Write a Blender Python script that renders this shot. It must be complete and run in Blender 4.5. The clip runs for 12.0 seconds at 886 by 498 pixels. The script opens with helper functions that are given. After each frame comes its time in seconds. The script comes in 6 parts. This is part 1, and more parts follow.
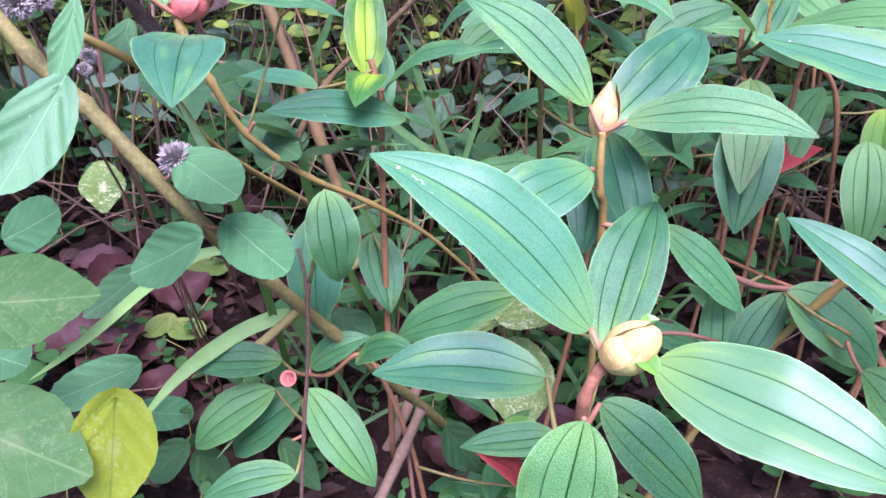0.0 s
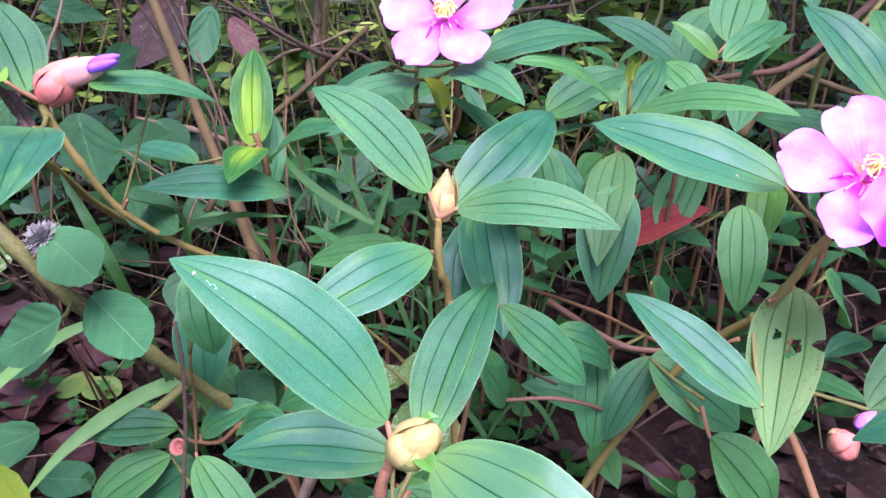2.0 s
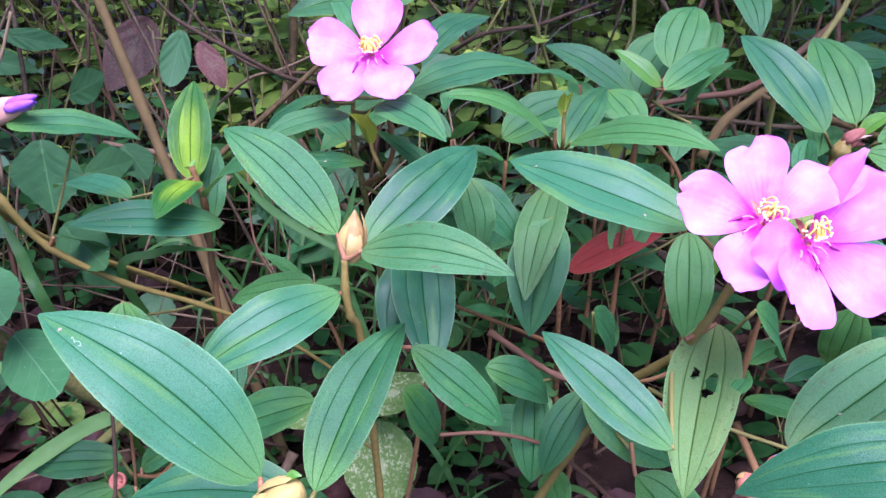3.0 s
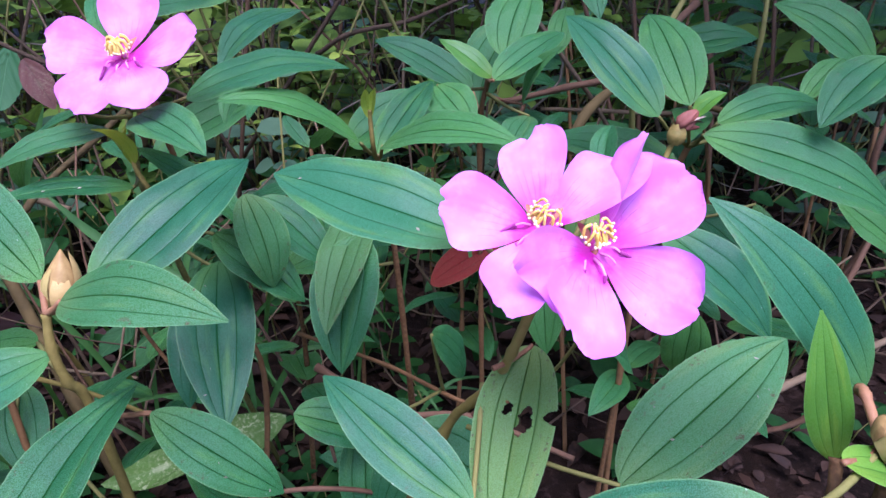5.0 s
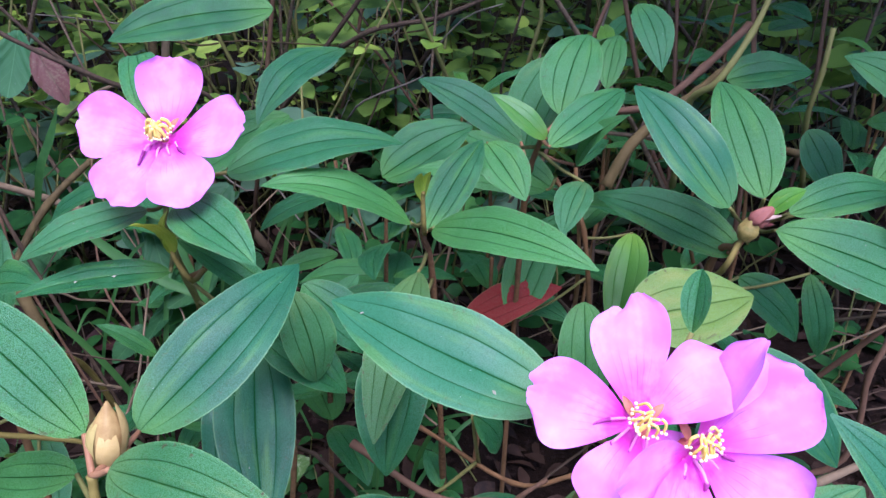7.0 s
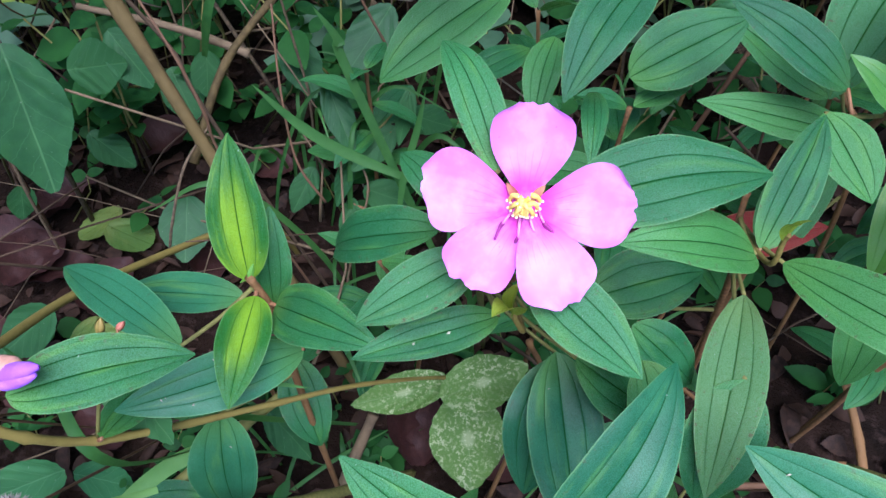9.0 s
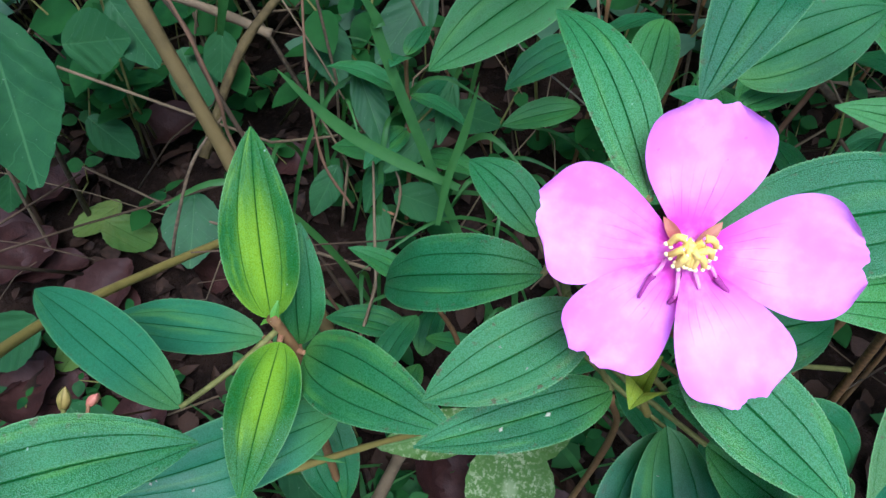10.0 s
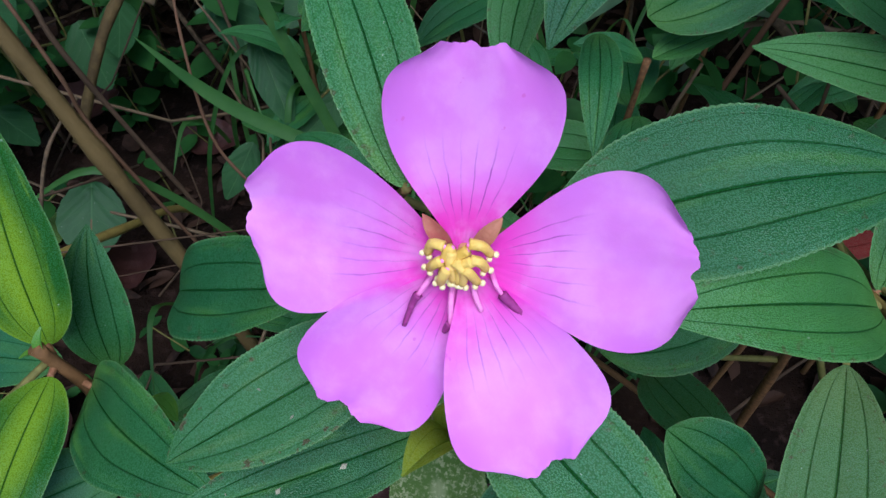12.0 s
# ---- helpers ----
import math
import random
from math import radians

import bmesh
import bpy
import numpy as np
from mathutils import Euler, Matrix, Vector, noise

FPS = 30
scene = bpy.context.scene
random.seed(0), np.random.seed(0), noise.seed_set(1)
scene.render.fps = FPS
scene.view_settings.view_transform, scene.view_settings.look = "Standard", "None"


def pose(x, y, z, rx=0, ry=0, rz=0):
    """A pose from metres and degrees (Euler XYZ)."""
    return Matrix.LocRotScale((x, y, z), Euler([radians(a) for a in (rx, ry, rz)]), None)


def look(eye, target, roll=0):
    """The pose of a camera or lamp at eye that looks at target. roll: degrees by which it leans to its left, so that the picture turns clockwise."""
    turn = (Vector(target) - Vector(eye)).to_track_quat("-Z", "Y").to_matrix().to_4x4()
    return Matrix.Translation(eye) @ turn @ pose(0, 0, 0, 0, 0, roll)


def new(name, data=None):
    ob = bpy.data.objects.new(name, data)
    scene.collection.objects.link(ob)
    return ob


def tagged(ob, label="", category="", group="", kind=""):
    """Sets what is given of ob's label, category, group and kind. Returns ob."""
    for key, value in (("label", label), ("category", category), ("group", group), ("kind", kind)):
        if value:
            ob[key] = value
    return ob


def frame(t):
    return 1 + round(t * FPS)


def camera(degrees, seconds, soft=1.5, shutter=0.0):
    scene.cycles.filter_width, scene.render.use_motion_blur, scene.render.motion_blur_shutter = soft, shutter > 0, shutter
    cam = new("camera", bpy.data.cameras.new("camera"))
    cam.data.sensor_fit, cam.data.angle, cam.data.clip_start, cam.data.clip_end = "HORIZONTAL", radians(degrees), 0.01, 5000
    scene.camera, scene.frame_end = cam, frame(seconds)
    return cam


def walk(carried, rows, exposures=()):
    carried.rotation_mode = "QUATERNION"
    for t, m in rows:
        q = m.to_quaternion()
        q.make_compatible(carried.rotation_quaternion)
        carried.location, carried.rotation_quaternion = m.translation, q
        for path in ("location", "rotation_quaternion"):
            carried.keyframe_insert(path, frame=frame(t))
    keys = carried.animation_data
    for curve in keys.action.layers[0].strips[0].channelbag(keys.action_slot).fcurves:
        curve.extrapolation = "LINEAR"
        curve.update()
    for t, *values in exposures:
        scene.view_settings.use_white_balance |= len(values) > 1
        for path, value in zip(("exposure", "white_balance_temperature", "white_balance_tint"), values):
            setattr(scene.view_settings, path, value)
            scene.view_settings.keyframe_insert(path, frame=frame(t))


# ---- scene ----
EXPOSURES = [(0.0, 2.88, 5550, 62), (1.0, 2.82, 5550, 54), (1.5, 2.56, 5500, 49), (2.0, 2.52, 5450, 47), (2.5, 2.36, 5400, 44), (3.0, 2.30, 5350, 44), (3.5, 2.17, 5300, 43), (5.5, 1.87, 5250, 33), (6.5, 1.83, 5200, 32), (7.0, 1.94, 5200, 31), (9.0, 1.98, 5300, 19), (10.0, 1.80, 5150, 8), (11.0, 1.17, 5150, 5), (12.0, 0.95, 5450, 13)]
cam = camera(65.77, 12.0)
walk(cam, [
    (0.0, pose(0.0000, 0.0000, 0.4500, 62.00, 0.00, 0.00)),
    (0.5, pose(0.0148, -0.0032, 0.4576, 62.69, -0.10, -1.01)),
    (1.0, pose(0.0311, -0.0060, 0.4677, 63.88, -0.13, -1.87)),
    (1.5, pose(0.0431, -0.0056, 0.4741, 64.63, -0.67, -2.22)),
    (2.0, pose(0.0583, -0.0017, 0.4747, 64.90, -0.48, -2.36)),
    (2.5, pose(0.0801, 0.0013, 0.4833, 65.07, -0.36, -2.08)),
    (3.0, pose(0.1030, 0.0045, 0.4870, 65.74, 0.01, -2.16)),
    (3.5, pose(0.1284, 0.0135, 0.4853, 65.67, -0.14, -3.39)),
    (3.7, pose(0.1366, 0.0189, 0.4795, 65.56, -0.06, -4.29)),
    (5.3, pose(0.1926, 0.0594, 0.4689, 66.11, 2.56, -9.38)),
    (5.5, pose(0.1980, 0.0642, 0.4676, 64.92, 2.47, -9.91)),
    (6.0, pose(0.1998, 0.0714, 0.4829, 63.32, 0.25, -10.26)),
    (6.5, pose(0.1866, 0.0830, 0.5067, 62.34, -0.82, -8.32)),
    (7.0, pose(0.1620, 0.1078, 0.5295, 61.72, -0.27, -7.59)),
    (7.2, pose(0.1611, 0.1127, 0.5359, 59.54, 1.88, -6.42)),
    (8.8, pose(0.0555, 0.2338, 0.6390, 38.64, 0.80, -1.89)),
    (9.0, pose(0.0426, 0.2480, 0.6191, 37.89, 0.74, -2.36)),
    (9.2, pose(0.0306, 0.2678, 0.6080, 36.35, 1.60, -3.66)),
    (9.5, pose(0.0161, 0.2808, 0.5825, 37.36, 0.53, -2.55)),
    (10.0, pose(0.0141, 0.3106, 0.5655, 37.58, -0.25, -0.43)),
    (10.5, pose(0.0231, 0.3192, 0.5542, 37.50, -1.55, -0.88)),
    (11.0, pose(0.0365, 0.3324, 0.5457, 37.26, -1.73, -0.88)),
    (11.5, pose(0.0633, 0.3340, 0.5394, 36.98, -0.99, -1.70)),
    (12.0, pose(0.0727, 0.3467, 0.5307, 34.74, 1.31, -3.04)),
], exposures=EXPOSURES)

# ---- world and light ----
world = bpy.data.worlds.new("sky")
scene.world = world
world.use_nodes = True
wt = world.node_tree
sky = wt.nodes.new("ShaderNodeTexSky")
sky.sky_type, sky.sun_disc = "NISHITA", False
sky.sun_elevation, sky.sun_rotation = radians(67), radians(169)
wt.links.new(sky.outputs["Color"], wt.nodes["Background"].inputs["Color"])
wt.nodes["Background"].inputs["Strength"].default_value = 0.115
sun_data = bpy.data.lights.new("sun", "SUN")
sun_data.energy, sun_data.angle, sun_data.color = 2.9, radians(42), (1.0, 0.98, 0.96)
sun = new("sun", sun_data)
sun.matrix_world = look((0.2, -0.75, 2.6), (0.0, 0.3, 0.0))

# ---- node helpers ----


class Nodes:
    """A short way to write node materials."""

    def __init__(self, name):
        self.mat = bpy.data.materials.new(name)
        self.mat.use_nodes = True
        self.tree = self.mat.node_tree
        self.tree.nodes.clear()

    def add(self, kind):
        return self.tree.nodes.new(kind)

    def link(self, value, socket):
        if isinstance(value, bpy.types.NodeSocket):
            self.tree.links.new(value, socket)
        else:
            socket.default_value = value

    def math(self, op, a, b=0.0, clamp=False):
        node = self.add("ShaderNodeMath")
        node.operation, node.use_clamp = op, clamp
        self.link(a, node.inputs[0])
        self.link(b, node.inputs[1])
        return node.outputs[0]

    def span(self, value, lo, hi, to_lo=0.0, to_hi=1.0):
        node = self.add("ShaderNodeMapRange")
        node.interpolation_type = "SMOOTHSTEP"
        self.link(value, node.inputs["Value"])
        for key, v in (("From Min", lo), ("From Max", hi), ("To Min", to_lo), ("To Max", to_hi)):
            self.link(v, node.inputs[key])
        return node.outputs["Result"]

    def mix(self, factor, a, b):
        node = self.add("ShaderNodeMix")
        node.data_type = "RGBA"
        self.link(factor, node.inputs[0])
        self.link(a if isinstance(a, bpy.types.NodeSocket) else (*a, 1), node.inputs[6])
        self.link(b if isinstance(b, bpy.types.NodeSocket) else (*b, 1), node.inputs[7])
        return node.outputs[2]

    def noise(self, vector, scale, detail=3.0, rough=0.55):
        node = self.add("ShaderNodeTexNoise")
        self.link(vector, node.inputs["Vector"])
        node.inputs["Scale"].default_value = scale
        node.inputs["Detail"].default_value = detail
        node.inputs["Roughness"].default_value = rough
        return node.outputs["Fac"]

    def cells(self, vector, scale, feature="F1"):
        node = self.add("ShaderNodeTexVoronoi")
        node.feature = feature
        self.link(vector, node.inputs["Vector"])
        node.inputs["Scale"].default_value = scale
        return node.outputs["Distance"]

    def shift(self, vector, amount):
        """The vector moved by a number, so that alike things differ."""
        node = self.add("ShaderNodeVectorMath")
        node.operation = "ADD"
        self.link(vector, node.inputs[0])
        combine = self.add("ShaderNodeCombineXYZ")
        self.link(amount, combine.inputs[0])
        self.link(amount, combine.inputs[1])
        self.tree.links.new(combine.outputs[0], node.inputs[1])
        return node.outputs[0]

    def bump(self, height, strength, distance):
        node = self.add("ShaderNodeBump")
        self.link(height, node.inputs["Height"])
        node.inputs["Strength"].default_value = strength
        node.inputs["Distance"].default_value = distance
        return node.outputs["Normal"]

    def finish(self, colour, rough=0.5, normal=None, shine=None, share=0.2, specular=0.5, sheen=0.0):
        """The surface; shine: the colour that shines through a thin leaf, and its share."""
        surface = self.add("ShaderNodeBsdfPrincipled")
        self.link(colour if isinstance(colour, bpy.types.NodeSocket) else (*colour, 1), surface.inputs["Base Color"])
        self.link(rough, surface.inputs["Roughness"])
        self.link(specular, surface.inputs["Specular IOR Level"])
        surface.inputs["Sheen Weight"].default_value = sheen
        if normal is not None:
            self.link(normal, surface.inputs["Normal"])
        last = surface.outputs[0]
        if shine is not None:
            thin = self.add("ShaderNodeBsdfTranslucent")
            self.link(shine if isinstance(shine, bpy.types.NodeSocket) else (*shine, 1), thin.inputs["Color"])
            blend = self.add("ShaderNodeMixShader")
            blend.inputs[0].default_value = share
            self.tree.links.new(last, blend.inputs[1])
            self.tree.links.new(thin.outputs[0], blend.inputs[2])
            last = blend.outputs[0]
        out = self.add("ShaderNodeOutputMaterial")
        self.tree.links.new(last, out.inputs["Surface"])
        return self.mat


# ---- materials ----


def ribbed_leaf(name, dark, light, vein, patch, rough=0.40, shine=(0.12, 0.3, 0.05), share=0.16, spots=1.0, vary=1.0, relief=0.80, sheen=0.44, heart=0.0):
    """A leathery leaf with three long sunken veins and a pebbled skin."""
    n = Nodes(name)
    grain = min(1.0, relief * 2.5)
    where = n.add("ShaderNodeTexCoord")
    chance = n.add("ShaderNodeObjectInfo").outputs["Random"]
    local = n.shift(where.outputs["Object"], chance)
    uv = n.add("ShaderNodeSeparateXYZ")
    n.link(where.outputs["UV"], uv.inputs[0])
    along, across = uv.outputs[0], uv.outputs[1]
    off = n.math("ABSOLUTE", n.math("SUBTRACT", n.math("MULTIPLY", across, 2.0), 1.0))
    side = n.math("ABSOLUTE", n.math("SUBTRACT", off, 0.5))
    rim = n.math("ABSOLUTE", n.math("SUBTRACT", off, 0.87))
    line = n.math("MAXIMUM", n.span(off, 0.008, 0.028, 1.0, 0.0), n.span(side, 0.006, 0.021, 0.8, 0.0))
    faint = n.span(rim, 0.005, 0.018, 0.2, 0.0)
    line = n.math("MAXIMUM", line, faint)
    skin = n.mix(chance, dark, light)
    tone = n.noise(local, 60.0, 2.0)
    skin = n.mix(n.span(tone, 0.35, 0.75, 0.0, 0.55), skin, light)
    streak = n.add("ShaderNodeCombineXYZ")
    n.link(n.math("MULTIPLY", along, 1.8), streak.inputs[0])
    n.link(n.math("MULTIPLY", across, 5.0), streak.inputs[1])
    n.link(n.math("MULTIPLY", chance, 60.0), streak.inputs[2])
    skin = n.mix(n.span(n.noise(streak.outputs[0], 1.0, 4.0, 0.6), 0.52, 0.72, 0.0, 0.6), skin, patch)
    skin = n.mix(n.span(along, 0.3, 0.0, 0.0, 0.6), skin, patch)
    if heart:
        glow = n.math("MULTIPLY", n.span(off, 0.75, 0.1), n.math("MULTIPLY", n.span(along, 0.85, 0.45), n.span(along, 0.0, 0.2)))
        skin = n.mix(n.math("MULTIPLY", glow, heart), skin, patch)
    kin = n.math("FRACT", n.math("MULTIPLY", chance, 7.31))
    skin = n.mix(n.span(kin, 0.55, 1.0, 0.0, 0.55 * vary), skin, n.mix(0.6, light, patch))
    skin = n.mix(n.span(kin, 0.3, 0.0, 0.0, 0.5 * vary), skin, n.mix(0.3, dark, (0.012, 0.070, 0.045)))
    skin = n.mix(n.math("MULTIPLY", line, 0.92), skin, vein)
    near_rim = n.span(off, 0.55, 1.0, 0.15, 1.0)
    speck = n.math("MULTIPLY", n.span(n.noise(local, 420.0, 2.0), 0.625, 0.665), near_rim)
    skin = n.mix(n.math("MULTIPLY", speck, 0.75 * spots), skin, (0.060, 0.028, 0.014))
    pale = n.span(n.noise(local, 700.0, 1.0), 0.79, 0.81)
    skin = n.mix(n.math("MULTIPLY", pale, 0.5 * grain), skin, (0.45, 0.5, 0.4))
    skin = n.mix(n.span(off, 0.955, 0.985, 0.0, 0.32), skin, (0.20, 0.34, 0.12))
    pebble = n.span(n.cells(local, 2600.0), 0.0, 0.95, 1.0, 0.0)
    # relief light put into the colour: pebble tops lighter, gaps darker
    skin = n.mix(n.math("MULTIPLY", n.span(pebble, 0.45, 1.0), 0.30 * grain), skin, (0.05, 0.23, 0.11))
    skin = n.mix(n.math("MULTIPLY", n.span(pebble, 0.5, 0.2), 0.30 * grain), skin, vein)
    height = n.math("SUBTRACT", n.math("MULTIPLY", pebble, 0.9), n.math("MULTIPLY", line, 3.0))
    height = n.math("ADD", height, n.math("MULTIPLY", n.noise(local, 160.0, 2.0), 0.3))
    gloss = n.span(n.noise(local, 120.0, 3.0), 0.3, 0.7, rough - 0.06, rough + 0.08)
    # reflection cut in gaps and veins, standing in for shade in the creases
    crease_dimmed = n.math("MULTIPLY", n.span(pebble, 0.15, 0.6, sheen * (1 - 0.7 * grain), sheen), n.math("SUBTRACT", 1.0, line))
    return n.finish(skin, gloss, n.bump(height, relief, 0.00017), shine, share, crease_dimmed)


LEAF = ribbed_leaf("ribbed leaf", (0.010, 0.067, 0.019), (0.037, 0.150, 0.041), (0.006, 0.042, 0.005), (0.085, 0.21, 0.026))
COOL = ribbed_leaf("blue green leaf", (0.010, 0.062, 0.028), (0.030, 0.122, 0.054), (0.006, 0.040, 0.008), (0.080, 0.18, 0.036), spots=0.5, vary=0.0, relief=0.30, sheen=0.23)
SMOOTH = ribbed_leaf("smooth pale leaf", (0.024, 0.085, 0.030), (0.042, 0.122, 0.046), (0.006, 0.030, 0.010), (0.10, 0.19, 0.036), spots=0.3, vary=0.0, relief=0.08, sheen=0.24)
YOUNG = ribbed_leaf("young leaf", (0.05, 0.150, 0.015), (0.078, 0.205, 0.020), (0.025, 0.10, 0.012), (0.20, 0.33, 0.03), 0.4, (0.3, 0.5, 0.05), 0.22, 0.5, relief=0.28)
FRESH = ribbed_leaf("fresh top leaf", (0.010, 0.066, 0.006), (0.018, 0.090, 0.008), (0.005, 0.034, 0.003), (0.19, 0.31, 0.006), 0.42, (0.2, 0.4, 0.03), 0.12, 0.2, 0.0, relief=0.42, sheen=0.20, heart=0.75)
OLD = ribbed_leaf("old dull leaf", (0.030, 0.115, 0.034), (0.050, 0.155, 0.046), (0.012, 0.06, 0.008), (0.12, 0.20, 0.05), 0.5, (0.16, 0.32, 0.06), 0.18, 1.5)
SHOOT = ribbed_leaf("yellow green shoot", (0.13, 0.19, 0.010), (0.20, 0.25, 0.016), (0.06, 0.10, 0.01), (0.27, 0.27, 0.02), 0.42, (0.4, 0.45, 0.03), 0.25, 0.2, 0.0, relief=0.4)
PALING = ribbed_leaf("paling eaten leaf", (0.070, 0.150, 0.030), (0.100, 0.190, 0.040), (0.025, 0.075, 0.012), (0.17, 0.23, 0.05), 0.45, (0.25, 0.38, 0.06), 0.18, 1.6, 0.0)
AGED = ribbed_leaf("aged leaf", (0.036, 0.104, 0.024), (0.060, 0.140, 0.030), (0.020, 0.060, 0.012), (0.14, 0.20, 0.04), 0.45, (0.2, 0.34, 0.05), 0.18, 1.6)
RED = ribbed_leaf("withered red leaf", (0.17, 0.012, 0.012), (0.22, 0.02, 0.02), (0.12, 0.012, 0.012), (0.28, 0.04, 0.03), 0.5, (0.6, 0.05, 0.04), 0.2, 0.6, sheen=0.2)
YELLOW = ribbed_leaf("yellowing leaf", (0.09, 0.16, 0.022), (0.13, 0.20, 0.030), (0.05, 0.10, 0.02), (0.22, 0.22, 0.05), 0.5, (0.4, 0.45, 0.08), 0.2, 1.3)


def netted_leaf(name, dark, light, vein, rough=0.55, mottle=0.0, shine=(0.15, 0.32, 0.06), share=0.16, sheen=0.24):
    """A thin round leaf with branching pale veins; mottle: how much it is blotched with grey."""
    n = Nodes(name)
    where = n.add("ShaderNodeTexCoord")
    chance = n.add("ShaderNodeObjectInfo").outputs["Random"]
    local = n.shift(where.outputs["Object"], chance)
    uv = n.add("ShaderNodeSeparateXYZ")
    n.link(where.outputs["UV"], uv.inputs[0])
    along, across = uv.outputs[0], n.math("ABSOLUTE", n.math("SUBTRACT", n.math("MULTIPLY", uv.outputs[1], 2.0), 1.0))
    sway = n.math("MULTIPLY", n.math("SUBTRACT", n.noise(local, 60.0, 2.0), 0.5), 0.14)
    rise = n.math("ADD", n.math("SUBTRACT", along, n.math("MULTIPLY", n.math("POWER", across, 0.8), 0.42)), sway)
    ribs = n.math("ABSOLUTE", n.math("SUBTRACT", n.math("FRACT", n.math("MULTIPLY", rise, 5.0)), 0.5))
    line = n.math("MAXIMUM", n.span(ribs, 0.012, 0.04, 0.6, 0.0), n.span(across, 0.012, 0.035, 1.0, 0.0))
    skin = n.mix(chance, dark, light)
    skin = n.mix(n.span(n.noise(local, 70.0, 4.0), 0.35, 0.7, 0.0, 0.6), skin, light)
    skin = n.mix(n.math("MULTIPLY", line, 0.55), skin, vein)
    blot = n.span(n.noise(local, 330.0, 5.0, 0.7), 0.5, 0.6)
    middle = n.math("ADD", n.math("POWER", n.math("SUBTRACT", along, 0.45), 2.0), n.math("MULTIPLY", n.math("POWER", across, 2.0), 0.35))
    cloud = n.math("MAXIMUM", n.span(n.noise(local, 45.0, 2.0), 0.4, 0.65, 0.2, 0.9), n.span(middle, 0.05, 0.0, 0.0, 1.0))
    blot = n.math("MULTIPLY", n.math("MAXIMUM", blot, n.span(middle, 0.02, 0.0, 0.0, 0.6)), cloud)
    skin = n.mix(n.math("MULTIPLY", blot, mottle), skin, (0.36, 0.39, 0.20))
    skin = n.mix(n.span(n.noise(local, 420.0, 1.0), 0.74, 0.80, 0.0, 0.4), skin, (0.30, 0.34, 0.24))
    height = n.math("SUBTRACT", n.noise(local, 500.0, 3.0), n.math("MULTIPLY", line, 0.8))
    return n.finish(skin, rough, n.bump(height, 0.5, 0.0005), shine, share, sheen)


ROUND = netted_leaf("round soft leaf", (0.026, 0.105, 0.034), (0.046, 0.142, 0.048), (0.11, 0.24, 0.10))
BROAD = netted_leaf("broad hairy leaf", (0.020, 0.068, 0.014), (0.034, 0.092, 0.022), (0.08, 0.145, 0.045), 0.65, 0.10, share=0.2, sheen=0.1)
SPECKLED = netted_leaf("mottled round leaf", (0.055, 0.115, 0.016), (0.08, 0.150, 0.024), (0.12, 0.19, 0.06), 0.65, 1.0)
# about half of ROUND's green: shade on the herbs put into the colour
SHADE_LEAF = netted_leaf("shade-dark herb leaf", (0.012, 0.052, 0.016), (0.030, 0.096, 0.028), (0.07, 0.16, 0.055))
SOUR = netted_leaf("yellow broad leaf", (0.070, 0.120, 0.004), (0.110, 0.150, 0.006), (0.05, 0.09, 0.01), 0.55, 0.15, (0.5, 0.5, 0.03), sheen=0.1)


RUST = netted_leaf("rusty old leaf", (0.055, 0.034, 0.026), (0.11, 0.040, 0.032), (0.07, 0.05, 0.035), 0.6, 0.2, (0.3, 0.06, 0.04))


def petal_material():
    n = Nodes("pink petal")
    where = n.add("ShaderNodeTexCoord")
    chance = n.add("ShaderNodeObjectInfo").outputs["Random"]
    local = n.shift(where.outputs["Object"], chance)
    uv = n.add("ShaderNodeSeparateXYZ")
    n.link(where.outputs["UV"], uv.inputs[0])
    along, across = uv.outputs[0], n.math("SUBTRACT", n.math("MULTIPLY", uv.outputs[1], 2.0), 1.0)
    skin = n.mix(n.span(n.noise(local, 45.0, 3.0), 0.3, 0.7), (0.66, 0.170, 0.64), (0.74, 0.250, 0.74))
    skin = n.mix(n.span(n.math("ABSOLUTE", across), 0.55, 1.0, 0.0, 0.45), skin, (0.58, 0.14, 0.64))
    skin = n.mix(n.span(along, 0.50, 0.10, 0.0, 0.97), skin, (0.74, 0.018, 0.42))
    wobble = n.math("ADD", across, n.math("MULTIPLY", n.math("SUBTRACT", n.noise(local, 120.0, 2.0), 0.5), 0.16))
    fan = n.math("ABSOLUTE", n.math("SUBTRACT", n.math("FRACT", n.math("MULTIPLY", wobble, 4.5)), 0.5))
    reach = n.math("MULTIPLY", n.span(along, 0.14, 0.24), n.span(along, 0.62, 0.36))
    reach = n.math("MULTIPLY", reach, n.span(n.math("ABSOLUTE", across), 0.85, 0.45))
    line = n.math("MULTIPLY", n.span(fan, 0.022, 0.065, 1.0, 0.0), reach)
    line = n.math("MULTIPLY", line, n.span(n.noise(local, 150.0, 2.0), 0.35, 0.6, 0.35, 1.0))
    skin = n.mix(n.math("MULTIPLY", line, 0.9), skin, (0.20, 0.02, 0.24))
    blush = n.span(n.noise(local, 90.0, 5.0, 0.65), 0.42, 0.68, 0.0, 0.5)
    skin = n.mix(blush, skin, (0.80, 0.34, 0.72))
    fleck = n.span(n.noise(local, 330.0, 2.0), 0.73, 0.76)
    skin = n.mix(n.math("MULTIPLY", fleck, 0.5), skin, (0.55, 0.05, 0.35))
    height = n.math("ADD", n.noise(local, 75.0, 5.0), n.math("MULTIPLY", n.math("SINE", n.math("MULTIPLY", wobble, 26.0)), 0.05))
    return n.finish(skin, 0.55, n.bump(height, 0.35, 0.0012), (0.85, 0.25, 0.75), 0.3, 0.25, 0.15)


PETAL = petal_material()


